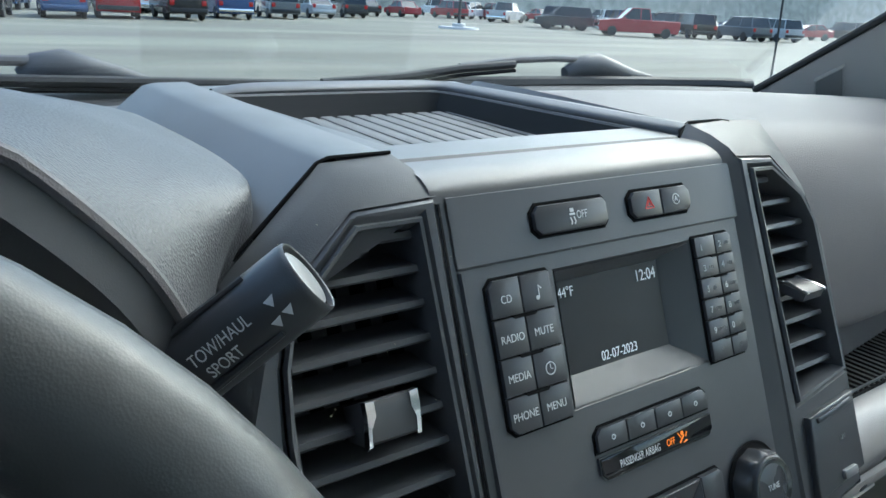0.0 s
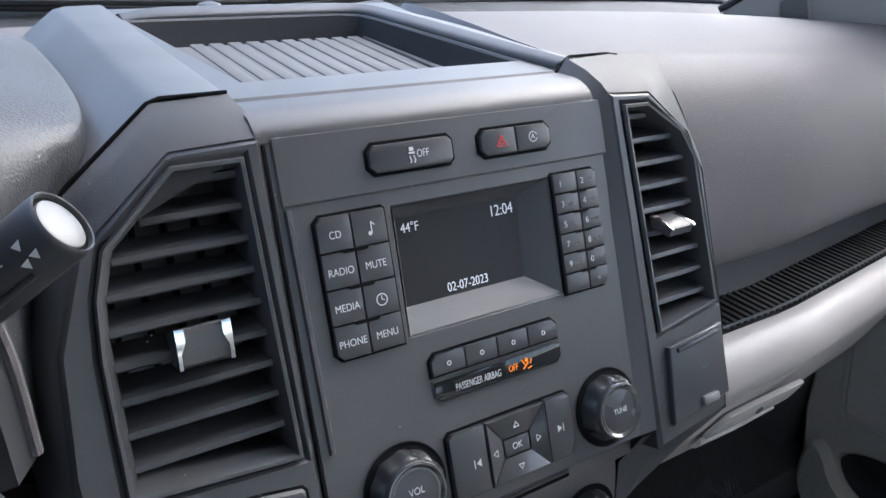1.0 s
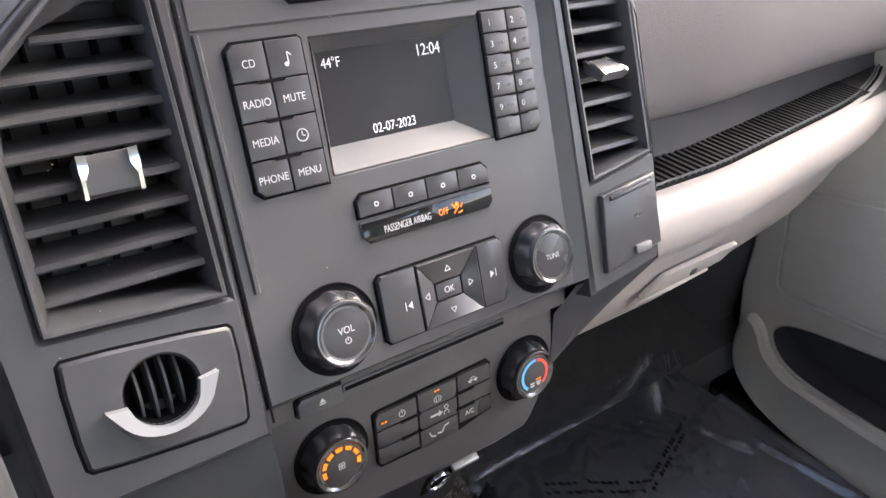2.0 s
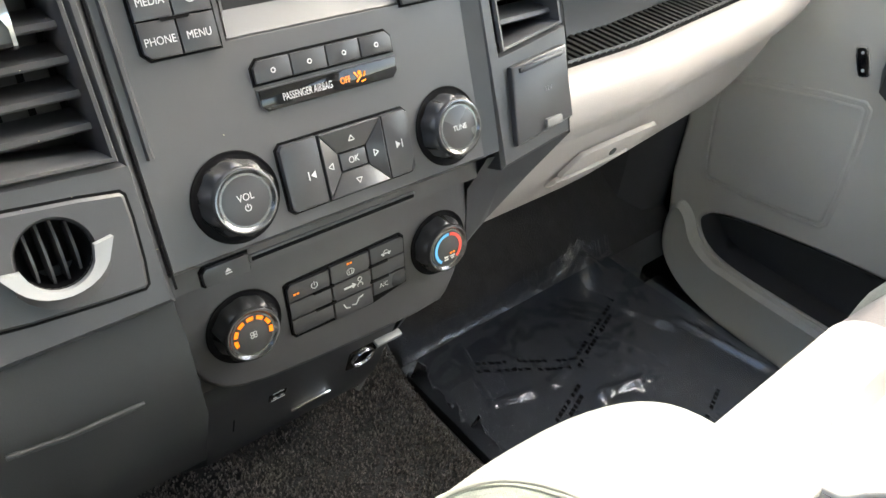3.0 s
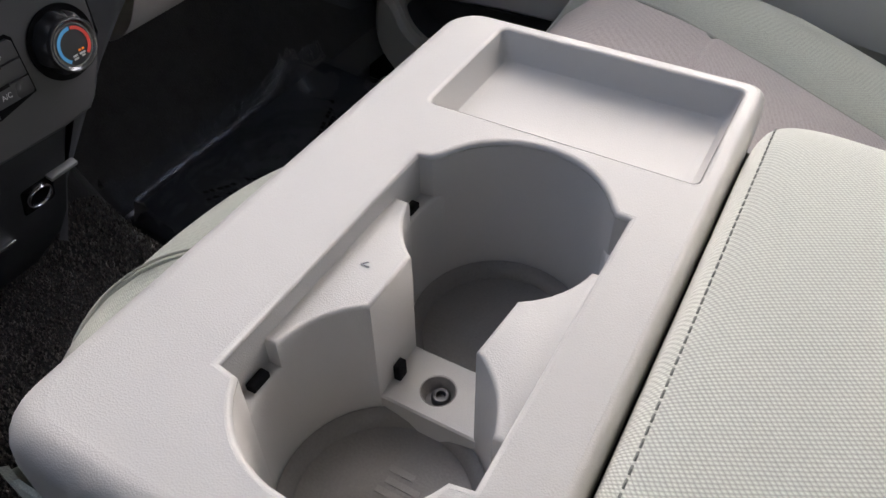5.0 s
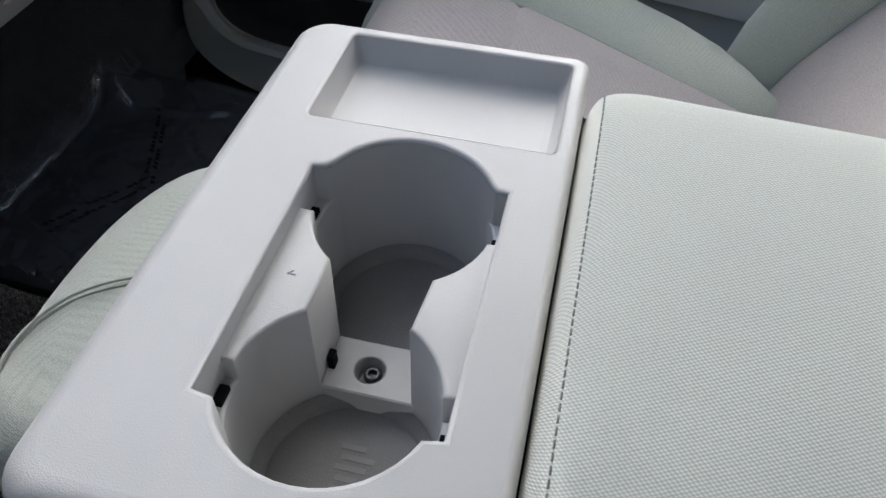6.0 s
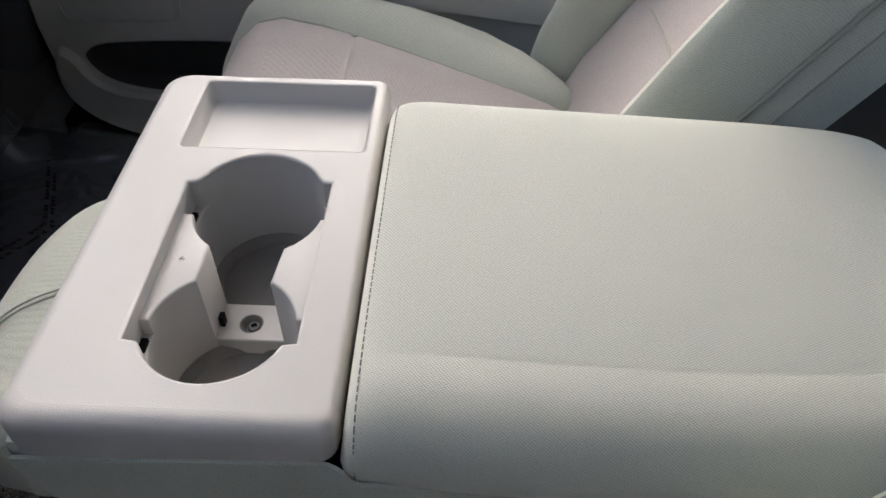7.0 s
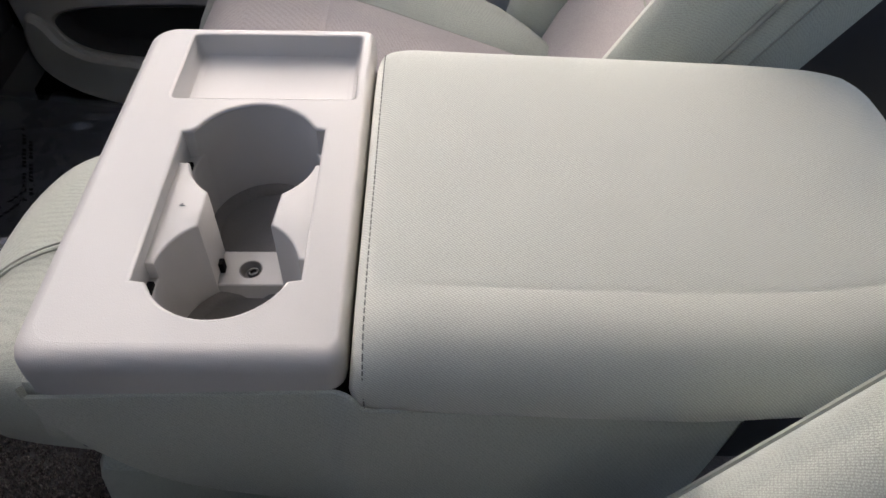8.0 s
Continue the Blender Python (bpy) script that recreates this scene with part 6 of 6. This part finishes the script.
part("armrest", ring_loft([[(0.842, y, z0), (0.842, y, z1), (0.842 - d, y, z1 - 0.005), (0.842 - d - 0.008, y, z1 - 0.022), (0.842 - d, y, z0 + 0.012)] for y, z0, z1, d in ((-0.315, 0.95, 1.00, 0.005), (-0.36, 0.95, 1.03, 0.035), (-0.46, 0.95, 1.05, 0.055), (-1.0, 0.95, 1.05, 0.055))]), GREY_DOOR, door, "padded grey armrest")
LOCK = [(-0.024, 1.115), (-0.007, 1.121), (0.013, 1.083), (-0.004, 1.076)]
sw = part("lock_switch", prism(eased(LOCK, 0.004), -0.002, 0.003, SD, 0.001), CHROME, door, "bright framed lock switch")
part("rocker", prism(eased(shrink(LOCK, 0.0025), 0.003), 0.002, 0.0048, SD, 0.001), GLOSS, sw)
mark([circle(-0.0100, 1.1105, 0.0022, 10), circle(-0.0005, 1.0885, 0.0022, 10)], SD, PRINT, sw, 0.0049)
part("pull_handle", ring_loft([[(0.842 - a, y, z - b), (0.842 - a * 0.2, y, z - b * 1.2), (0.842 - a * 0.1, y, z + b), (0.842 - a * 0.9, y, z + b * 0.9), (0.842 - a * 1.15, y, z + b * 0.3)] for y, z, a, b in ((-0.030, 1.125, 0.030, 0.020), (-0.045, 1.122, 0.055, 0.034), (-0.085, 1.112, 0.066, 0.040), (-0.20, 1.100, 0.066, 0.036), (-0.36, 1.085, 0.05, 0.03))]), PAD_SMOOTH, door, "dark grey pull handle")

# ---- footwell ----
def hump_row(y, z):
    return [(-0.30, y, 0.700), (-0.16, y, z - 0.040), (-0.105, y, z - 0.022), (-0.080, y, z - 0.004), (-0.05, y, z), (0.05, y, z + 0.002), (0.145, y, z), (0.170, y, z - 0.003), (0.186, y, z - 0.014), (0.200, y, z - 0.034), (0.215, y, 0.690)]


TUNNEL = ((-1.0, 0.740), (-0.4, 0.740), (-0.1, 0.740), (0.05, 0.742), (0.11, 0.746), (0.16, 0.757), (0.20, 0.780), (0.26, 0.84), (0.32, 0.92))
structure("tunnel_carpet", ring_loft([hump_row(y, z) for y, z in TUNNEL], close=False, caps=False), CARPET, "dark looped carpet over the transmission tunnel", "carpet")
rng = random.Random(4)
verts, faces = [], []
for i in range(30000):
    x, y = rng.uniform(-0.30, 0.20), rng.uniform(-0.24, 0.20)
    zc_ = 0.741 if -0.075 < x < 0.16 else (0.741 - 0.036 * ((x - 0.16) / 0.04) ** 2 if x >= 0.16 else max(0.702, 0.738 - 0.5 * (-0.075 - x)))
    for (ya, za), (yb, zb) in zip(TUNNEL, TUNNEL[1:]):
        if ya <= y <= yb:
            zc_ += za + (zb - za) * (y - ya) / (yb - ya) - 0.740
    a, l, w = rng.uniform(0, 6.28), rng.uniform(0.0020, 0.0048), rng.uniform(0.0009, 0.0017)
    tx, ty = x + rng.uniform(-0.0012, 0.0012), y + rng.uniform(-0.0012, 0.0012)
    n = len(verts)
    verts += [(x + w * math.cos(a + 2.0944 * q), y + w * math.sin(a + 2.0944 * q), zc_ - 0.001) for q in range(3)]
    verts += [(tx + 0.7 * w * math.cos(a + 0.6 + 2.0944 * q), ty + 0.7 * w * math.sin(a + 0.6 + 2.0944 * q), zc_ + l) for q in range(3)]
    faces += [(n, n + 1, n + 4, n + 3), (n + 1, n + 2, n + 5, n + 4), (n + 2, n, n + 3, n + 5), (n + 3, n + 4, n + 5)]
me = bpy.data.meshes.new("carpet_pile")
me.from_pydata(verts, [], faces)
me.materials.append(PILE)
tagged(new("carpet_pile", me), "dark grey carpet loops with lighter flecks", "carpet", "", "stuff")
for k, (x, y, a, c) in enumerate(((-0.080, 0.130, 40, LINT), (0.02, 0.02, 10, LINT), (-0.01, -0.06, 70, DIMPRINT), (0.10, 0.05, 120, DIMPRINT), (-0.04, 0.06, 150, DIMPRINT), (0.06, -0.04, 20, DIMPRINT))):
    d = Vector((math.cos(radians(a)), math.sin(radians(a)), 0)) * (0.004 if k < 2 else 0.0012)
    c0 = Vector((x, y, 0.7475))
    ob = part("lint", tube([c0 - d, c0 + Vector((0, 0, 0.0008)), c0 + d], 0.0006, 5), c)
    tagged(ob, "tiny pale scrap of lint lying on the carpet", "lint", "lint on the carpet")

structure("floor_mat", box(0.215, 0.66, -0.75, 0.200, 0.690, 0.708, 0.004), MAT, "dark floor mat", "mat")


def film_z(x, y):
    p = Vector((x * 7, y * 7, 0.3))
    z = 0.7135 + 0.004 * noise.noise(p) + 0.0035 * abs(noise.noise(p * 2.3)) + 0.0034 * abs(noise.noise(p * 6.0)) + 0.0010 * noise.noise(p * 15.0)
    for (ax, ay, bx, by, h, w) in ((0.30, 0.17, 0.27, 0.07, 0.012, 0.010), (0.27, 0.07, 0.33, 0.055, 0.010, 0.009), (0.53, 0.19, 0.60, 0.02, 0.012, 0.010), (0.40, 0.0, 0.52, -0.03, 0.012, 0.010), (0.36, 0.05, 0.46, 0.07, 0.008, 0.008), (0.62, 0.03, 0.66, -0.20, 0.012, 0.012), (0.25, -0.02, 0.38, -0.02, 0.010, 0.010), (0.44, 0.17, 0.50, 0.10, 0.006, 0.008), (0.34, 0.10, 0.40, 0.15, 0.006, 0.007)):
        a, b = Vector((ax, ay)), Vector((bx, by))
        q = Vector((x, y))
        t_ = max(0, min(1, (q - a).dot(b - a) / (b - a).length_squared))
        d = (q - a.lerp(b, t_)).length
        z += 1.1 * h * math.exp(-(d / (0.36 * w)) ** 2) * (0.55 + 0.45 * noise.noise(p * 3))
    if y > 0.17:
        z += 0.12 * (y - 0.17) + 1.8 * max(0.0, y - 0.196) * (1.0 + 0.7 * noise.noise(Vector((x * 90, 0, 0))))
    z += 0.035 * math.exp(-(((x - 0.575) / 0.035) ** 2 + ((y - 0.185) / 0.03) ** 2))
    if x < 0.235:
        z += (0.235 - x) * (1.2 + 1.1 * noise.noise(Vector((0.4, y * 38, 0))) + 0.7 * noise.noise(Vector((x * 60, y * 110, 0))))
    if x > 0.70:
        z += (x - 0.70) * 0.25
    return z


rows = []
for j in range(150):
    y = -0.62 + 0.83 * j / 149
    row = []
    for i in range(110):
        x = 0.202 + 0.462 * i / 109
        yy = y + (0.008 * noise.noise(Vector((x * 25, 0, 0))) if j > 140 else 0)
        row.append((x, yy, film_z(x, y)))
    rows.append(row)
film = thing("plastic_film", (0.45, -0.1, 0.708), "clear crumpled protective plastic film over the floor mat", "plastic film")
part("sheet", ring_loft(rows, close=False, caps=False), FILM, film, angle=180)
for k, (x0, y0, dx, dy, n) in enumerate(((0.300, 0.135, 0.0085, -0.0050, 15), (0.292, 0.122, 0.0085, -0.0050, 14), (0.425, 0.060, 0.0090, 0.0032, 16), (0.420, 0.048, 0.0090, 0.0032, 15), (0.270, -0.020, 0.0085, 0.0030, 15), (0.266, -0.033, 0.0085, 0.0030, 14), (0.46, -0.13, 0.0085, 0.0030, 12))):
    for c in range(n):
        if (c * 7 + k * 3) % 6 == 5:
            continue
        xa, ya = x0 + dx * c, y0 + dy * c
        w_, h_ = (0.0062, 0.0046, 0.0070)[(c + k) % 3], 0.0060
        a = [(xa + w_ * i / 2, ya + dy / dx * w_ * i / 2, film_z(xa + w_ * i / 2, ya + dy / dx * w_ * i / 2) + 0.0005) for i in range(3)]
        d = [(x, y + h_, film_z(x, y + h_) + 0.0005) for x, y, z in a]
        part("print_bar", ring_loft([a, d], close=False, caps=False), BLACK, film, flat=True)

# ---- wipers, cowl and aerial ----
structure("cowl", ring_loft([[(x, 0.64 - 0.19 * (x / 0.8) ** 2, 1.395), (x, 0.70 - 0.17 * (x / 0.8) ** 2, 1.404), (x, 0.82 - 0.12 * (x / 0.8) ** 2, 1.398), (x, 0.84, 1.30)] for x in [-0.9 + 0.1 * k for k in range(19)]], close=False, caps=False), RUBBER, "black plastic cowl below the windscreen", "cowl")


def wiper(name, hump, arm_pts, blade_pts):
    t = thing("windscreen_wiper", hump[0], "black windscreen wiper lying on the cowl", "wiper", "wipers")
    part("pivot_cap", tube(hump, [0.009, 0.015, 0.017, 0.014, 0.010, 0.004], 12, 1.25), WIPER, t)
    part("arm", tube(arm_pts, 0.0055, 8), WIPER, t)
    part("blade", tube(blade_pts, 0.0065, 8), RUBBER, t)
    part("blade_edge", tube([(x, y - 0.004, z - 0.009) for x, y, z in blade_pts], 0.003, 6), BLACK, t)


wiper("left", [(-0.245, 0.70, 1.420), (-0.230, 0.70, 1.428), (-0.205, 0.70, 1.430), (-0.175, 0.70, 1.424), (-0.14, 0.70, 1.418), (-0.10, 0.70, 1.410)], [(-0.22, 0.70, 1.438), (-0.28, 0.69, 1.440), (-0.45, 0.66, 1.438)], [(-0.75, 0.54, 1.430), (-0.45, 0.645, 1.430), (-0.05, 0.69, 1.413), (0.10, 0.70, 1.408)])
wiper("right", [(0.545, 0.70, 1.418), (0.575, 0.70, 1.428), (0.615, 0.70, 1.431), (0.655, 0.70, 1.424), (0.70, 0.70, 1.415), (0.78, 0.70, 1.404)], [(0.60, 0.70, 1.440), (0.52, 0.70, 1.4425), (0.44, 0.70, 1.440), (0.33, 0.70, 1.430)], [(0.10, 0.69, 1.411), (0.22, 0.69, 1.417), (0.33, 0.695, 1.428), (0.43, 0.695, 1.434)])
rb = thing("windscreen_seal", (0.7, 0.69, 1.39), "black rubber seal along the windscreen foot", "seal")
part("seal", tube([(0.28, 0.70, 1.404), (0.55, 0.69, 1.404), (0.80, 0.66, 1.402), (0.92, 0.60, 1.404)], 0.012, 8), RUBBER, rb)
aer = thing("aerial", (0.952, 0.576, 1.2), "thin black aerial rod on the wing", "aerial")
part("rod", tube([(0.952, 0.576, 1.15), (0.950, 0.584, 1.5), (0.945, 0.60, 2.0)], 0.0022, 6), RUBBER, aer)
part("foot", lathe([(0.014, 0), (0.012, 0.02), (0.004, 0.035)], Matrix.Translation((0.952, 0.576, 1.13)), 16), RUBBER, aer)
structure("bonnet", ring_loft([[(x, 0.84, 1.24), (x, 1.20, 1.235), (x, 1.70, 1.18), (x, 1.85, 1.08), (x, 1.90, 0.90), (x, 1.88, 0.45), (x, 0.84, 0.45)] for x in (-0.90, -0.86, 0.82, 0.86)]), PAINT_BODY, "grey painted bonnet below the windscreen", "bonnet")
wing = structure("wing", ring_loft([[(0.88, y, 1.0), (0.88, y, 1.18), (0.93, y, 1.20), (1.0, y, 1.14), (1.0, y, 0.9)] for y in (0.35, 0.7, 1.2)]), PAINT_BODY, "grey painted front wing", "wing")

# ---- car park ----
def car(at, yaw, paint, kind, label):
    """A parked vehicle: kind is sedan, suv or pickup; at is the ground under its middle."""
    t = thing("parked_car", at, label, "car", "parked cars")
    t.rotation_euler = (0, 0, radians(yaw))
    R = Matrix.Translation(at) @ Matrix.Rotation(radians(yaw), 4, "Z")
    L, W, H, belt = {"sedan": (4.7, 1.8, 1.45, 0.92), "suv": (4.7, 1.9, 1.75, 1.05), "pickup": (5.6, 2.0, 1.88, 1.12)}[kind]
    h = L / 2
    low_ = 0.32
    prof_ = {"sedan": [(-h, 0.55), (-h + 0.05, 0.90), (-h + 0.9, 0.98), (h - 1.2, belt), (h - 0.1, 0.80), (h, 0.5)], "suv": [(-h, 0.5), (-h + 0.03, 1.05), (-h + 0.4, belt), (h - 1.1, belt), (h - 0.08, 0.92), (h, 0.5)], "pickup": [(-h, 0.6), (-h + 0.02, 1.15), (-h + 0.4, 1.15), (h - 1.5, belt + 0.04), (h - 0.06, 1.02), (h, 0.55)]}[kind]
    prof_ = [(-h + 0.1, low_)] + prof_ + [(h - 0.1, low_)]

    def put(name, bm, mat, label_="", angle=35):
        ob = part(name, bm, mat, None, label_, angle)
        ob.parent = t
        return ob

    rings = []
    for y, s_ in ((-W / 2, 0.94), (-W / 2 + 0.06, 1.0), (W / 2 - 0.06, 1.0), (W / 2, 0.94)):
        rings.append([(x * (1 if s_ == 1 else 0.985), y, low_ + (z - low_) * s_) for x, z in prof_])
    body_ = put("body", ring_loft(rings), paint)
    roof = {"sedan": [(-1.75, belt), (-1.0, H), (0.25, H), (1.15, belt)], "suv": [(-2.1, belt), (-1.85, H), (0.35, H), (1.15, belt)], "pickup": [(-0.75, belt), (-0.60, H), (0.55, H), (1.25, belt)]}[kind]
    rings = []
    for y, d in ((-W / 2 + 0.07, 0.0), (-W / 2 + 0.22, 1.0), (W / 2 - 0.22, 1.0), (W / 2 - 0.07, 0.0)):
        rings.append([(x, (W / 2 - 0.07) * (1 if y > 0 else -1) if z == belt else (W / 2 - 0.24) * (1 if y > 0 else -1), z - 0.01) for x, z in roof] if d == 0.0 else [(x, y, z) for x, z in roof])
    put("cabin", ring_loft([rings[0], rings[3]]), CARGLASS)
    (xa, za), (xb, zb), (xc, zc_), (xd, zd) = roof
    put("roof", box(xb, xc, -W / 2 + 0.22, W / 2 - 0.22, H - 0.04, H + 0.015, 0.02), paint)
    for s_ in (-1, 1):
        for (x0, z0), (x1, z1) in zip(roof, roof[1:]):
            if z0 != z1:
                put("roof_post", tube([(x0, s_ * (W / 2 - 0.075), z0), (x1, s_ * (W / 2 - 0.235), z1)], 0.04, 6), paint)
        xm = (xb + xc) / 2
        put("roof_post", tube([(xm, s_ * (W / 2 - 0.075), belt), (xm, s_ * (W / 2 - 0.235), H)], 0.035, 6), paint)
        put("door_line", box(xm - 0.006, xm + 0.006, s_ * (W / 2) - 0.004, s_ * (W / 2) + 0.004, 0.45, belt), BLACK)
        put("headlight", box(h - 0.25, h - 0.02, s_ * (W / 2 - 0.28) - 0.2, s_ * (W / 2 - 0.28) + 0.2, 0.66, 0.80, 0.03), HEADLAMP)
        put("tail_light", box(-h - 0.01, -h + 0.12, s_ * (W / 2 - 0.18) - 0.12, s_ * (W / 2 - 0.18) + 0.12, 0.72, 0.98, 0.03), TAILLAMP)
        put("mirror", box(xd - 0.25, xd - 0.10, s_ * (W / 2 + 0.08) - 0.08, s_ * (W / 2 + 0.08) + 0.08, belt, belt + 0.13, 0.03), paint)
        for x in (-h + 0.95, h - 0.95):
            Mw = Matrix.Translation((x, s_ * (W / 2 - 0.10), 0.34)) @ Matrix.Rotation(radians(90 * -s_), 4, "X")
            ty = put("tyre", lathe([(0.20, -0.10), (0.32, -0.10), (0.34, -0.06), (0.34, 0.08), (0.32, 0.11), (0.21, 0.115)], Mw, 20), RUBBER)
            rim_ = put("rim", lathe([(0.21, 0.0), (0.21, 0.10), (0.15, 0.08), (0.06, 0.11), (0.01, 0.11)], Mw, 16), SILVER)
    put("bumper", box(h - 0.08, h + 0.06, -W / 2 + 0.05, W / 2 - 0.05, 0.36, 0.58, 0.04), RUBBER if kind == "suv" else CHROME if kind == "pickup" else paint)
    put("bumper", box(-h - 0.06, -h + 0.08, -W / 2 + 0.05, W / 2 - 0.05, 0.40, 0.60, 0.04), RUBBER if kind == "suv" else CHROME if kind == "pickup" else paint)
    put("front_grille", box(h - 0.04, h + 0.02, -0.55, 0.55, 0.60, 0.82, 0.02), BLACK)
    return t


COLS = {"red": (0.30, 0.02, 0.03), "black": (0.012, 0.012, 0.014), "blue": (0.03, 0.07, 0.18), "grey": (0.13, 0.14, 0.15), "silver": (0.42, 0.43, 0.44), "white": (0.70, 0.70, 0.70), "dark grey": (0.04, 0.045, 0.05)}
PAINTS = {n: material(n.replace(" ", "_") + "_paint", c, 0.25, spread=0.03, coat=0.6, stain=0.5) for n, c in COLS.items()}
LOT = [(3.0, 38, 78, "black", "suv"), (6.2, 39, 84, "blue", "sedan"), (8.9, 40.5, 80, "red", "suv"), (12.0, 41, 86, "black", "suv"), (16.0, 45, 82, "blue", "pickup"), (20.5, 48, 80, "grey", "suv"), (25.0, 52, 84, "silver", "sedan"), (30, 56, 78, "dark grey", "suv"), (36, 64, 80, "black", "sedan"), (50, 68, 70, "white", "sedan"), (50.0, 60, 20, "dark grey", "sedan"), (47.5, 50.0, 30, "grey", "suv"), (42.0, 36.5, 145, "red", "pickup"), (49.5, 37.5, 60, "black", "suv"), (53.5, 36.0, 75, "grey", "suv"), (59.0, 36.5, 70, "silver", "suv"), (68.0, 39.0, 160, "red", "sedan"), (73.0, 38.0, 70, "black", "suv"), (56, 52, 50, "white", "suv"), (62, 50, 60, "dark grey", "pickup"), (70, 52, 80, "silver", "sedan"), (78, 50, 60, "blue", "suv"), (33, 75, 80, "white", "suv"), (22, 62, 85, "dark grey", "pickup"), (10, 55, 80, "silver", "suv"), (4, 52, 84, "grey", "pickup")]
more = random.Random(8)
LOT += [(x + more.uniform(1.5, 3.5), y + 8.5 + more.uniform(0, 1.5), a + more.uniform(-6, 6), more.choice(["black", "grey", "silver", "white", "dark grey", "blue"]), more.choice(["suv", "sedan", "pickup"])) for x, y, a, c, k in LOT[:22]]
LOT += [(-4.0 - 3.4 * n, 38.0 + 0.4 * n, 80 + more.uniform(-5, 5), more.choice(["black", "grey", "silver", "white", "dark grey", "blue"]), more.choice(["suv", "sedan", "pickup"])) for n in range(4)]
for n in range(16):
    LOT.append((-12.0 + 6.6 * n + more.uniform(-0.6, 0.6), 62.0 + 0.5 * n + more.uniform(-1.5, 1.5), 80 + more.uniform(-9, 9), more.choice(["white", "silver", "grey", "dark grey", "red"]), more.choice(["suv", "pickup", "sedan"])))
for x, y, a, c, k in LOT:
    car((x, y, 0), a, PAINTS[c], k, "%s parked %s with dark windows" % (c, {"sedan": "saloon car", "suv": "sport utility car", "pickup": "pickup truck"}[k]))
lamp = thing("street_lamp", (29.2, 39.8, 0), "dark lamp post on a pale concrete foot", "street lamp")
part("pole", tube([(29.2, 39.8, 0.3), (29.2, 39.8, 8.0)], [0.10, 0.07], 12), RUBBER, lamp)
part("concrete_foot", lathe([(0.45, 0.0), (0.42, 0.30), (0.38, 0.34), (0.01, 0.34)], Matrix.Translation((29.2, 39.8, 0)), 24), GREY_HARD, lamp)
part("kerb_island", lathe([(1.3, 0.0), (1.25, 0.12), (0.01, 0.13)], Matrix.Translation((29.2, 39.8, 0)), 24), GREY_HARD, lamp, "low pale island")
rows = []
for i in range(121):
    x = -150 + 400 * i / 120
    y = 140 - 0.15 * x
    rows.append([(x, y, 0.0), (x, y + 2, 9 + 3 * noise.noise(Vector((x * 0.05, 0, 0)))), (x, y + 6, 19 + 5 * noise.noise(Vector((x * 0.09, 3, 0))))])
structure("backdrop", ring_loft(rows, close=False, caps=False), TREES, "far belt of bare trees beyond the car park", "backdrop")

# ---- dust specks on the stack and vents ----
rng = random.Random(11)
verts, faces = [], []
for k in range(70):
    u, v = rng.uniform(-0.235, 0.10), rng.uniform(-0.03, 0.215)
    if -0.118 < u < -0.065 and v > 0.08 or -0.066 < u < 0.10 and 0.04 < v < 0.172 or v < 0.028 and u > -0.13:
        continue
    w, r, a = (0.0006 if u > -0.13 else 0.0026), rng.uniform(0.00022, 0.00050), rng.uniform(0, 3)
    if u < -0.14 and v > 0.04:
        w = -0.0025
    n = len(verts)
    verts += [tuple(S1 @ Vector((u + r * math.cos(a + 2.1 * q) * (1 + q % 2), v + r * math.sin(a + 2.1 * q), w))) for q in range(3)]
    verts.append(tuple(S1 @ Vector((u, v, w + 0.0004))))
    faces += [(n, n + 1, n + 3), (n + 1, n + 2, n + 3), (n + 2, n, n + 3)]
me = bpy.data.meshes.new("dust_specks")
me.from_pydata(verts, [], faces)
me.materials.append(LINT)
tagged(new("dust_specks", me), "tiny pale dust specks on the dark dash plastic", "dust", "", "stuff")
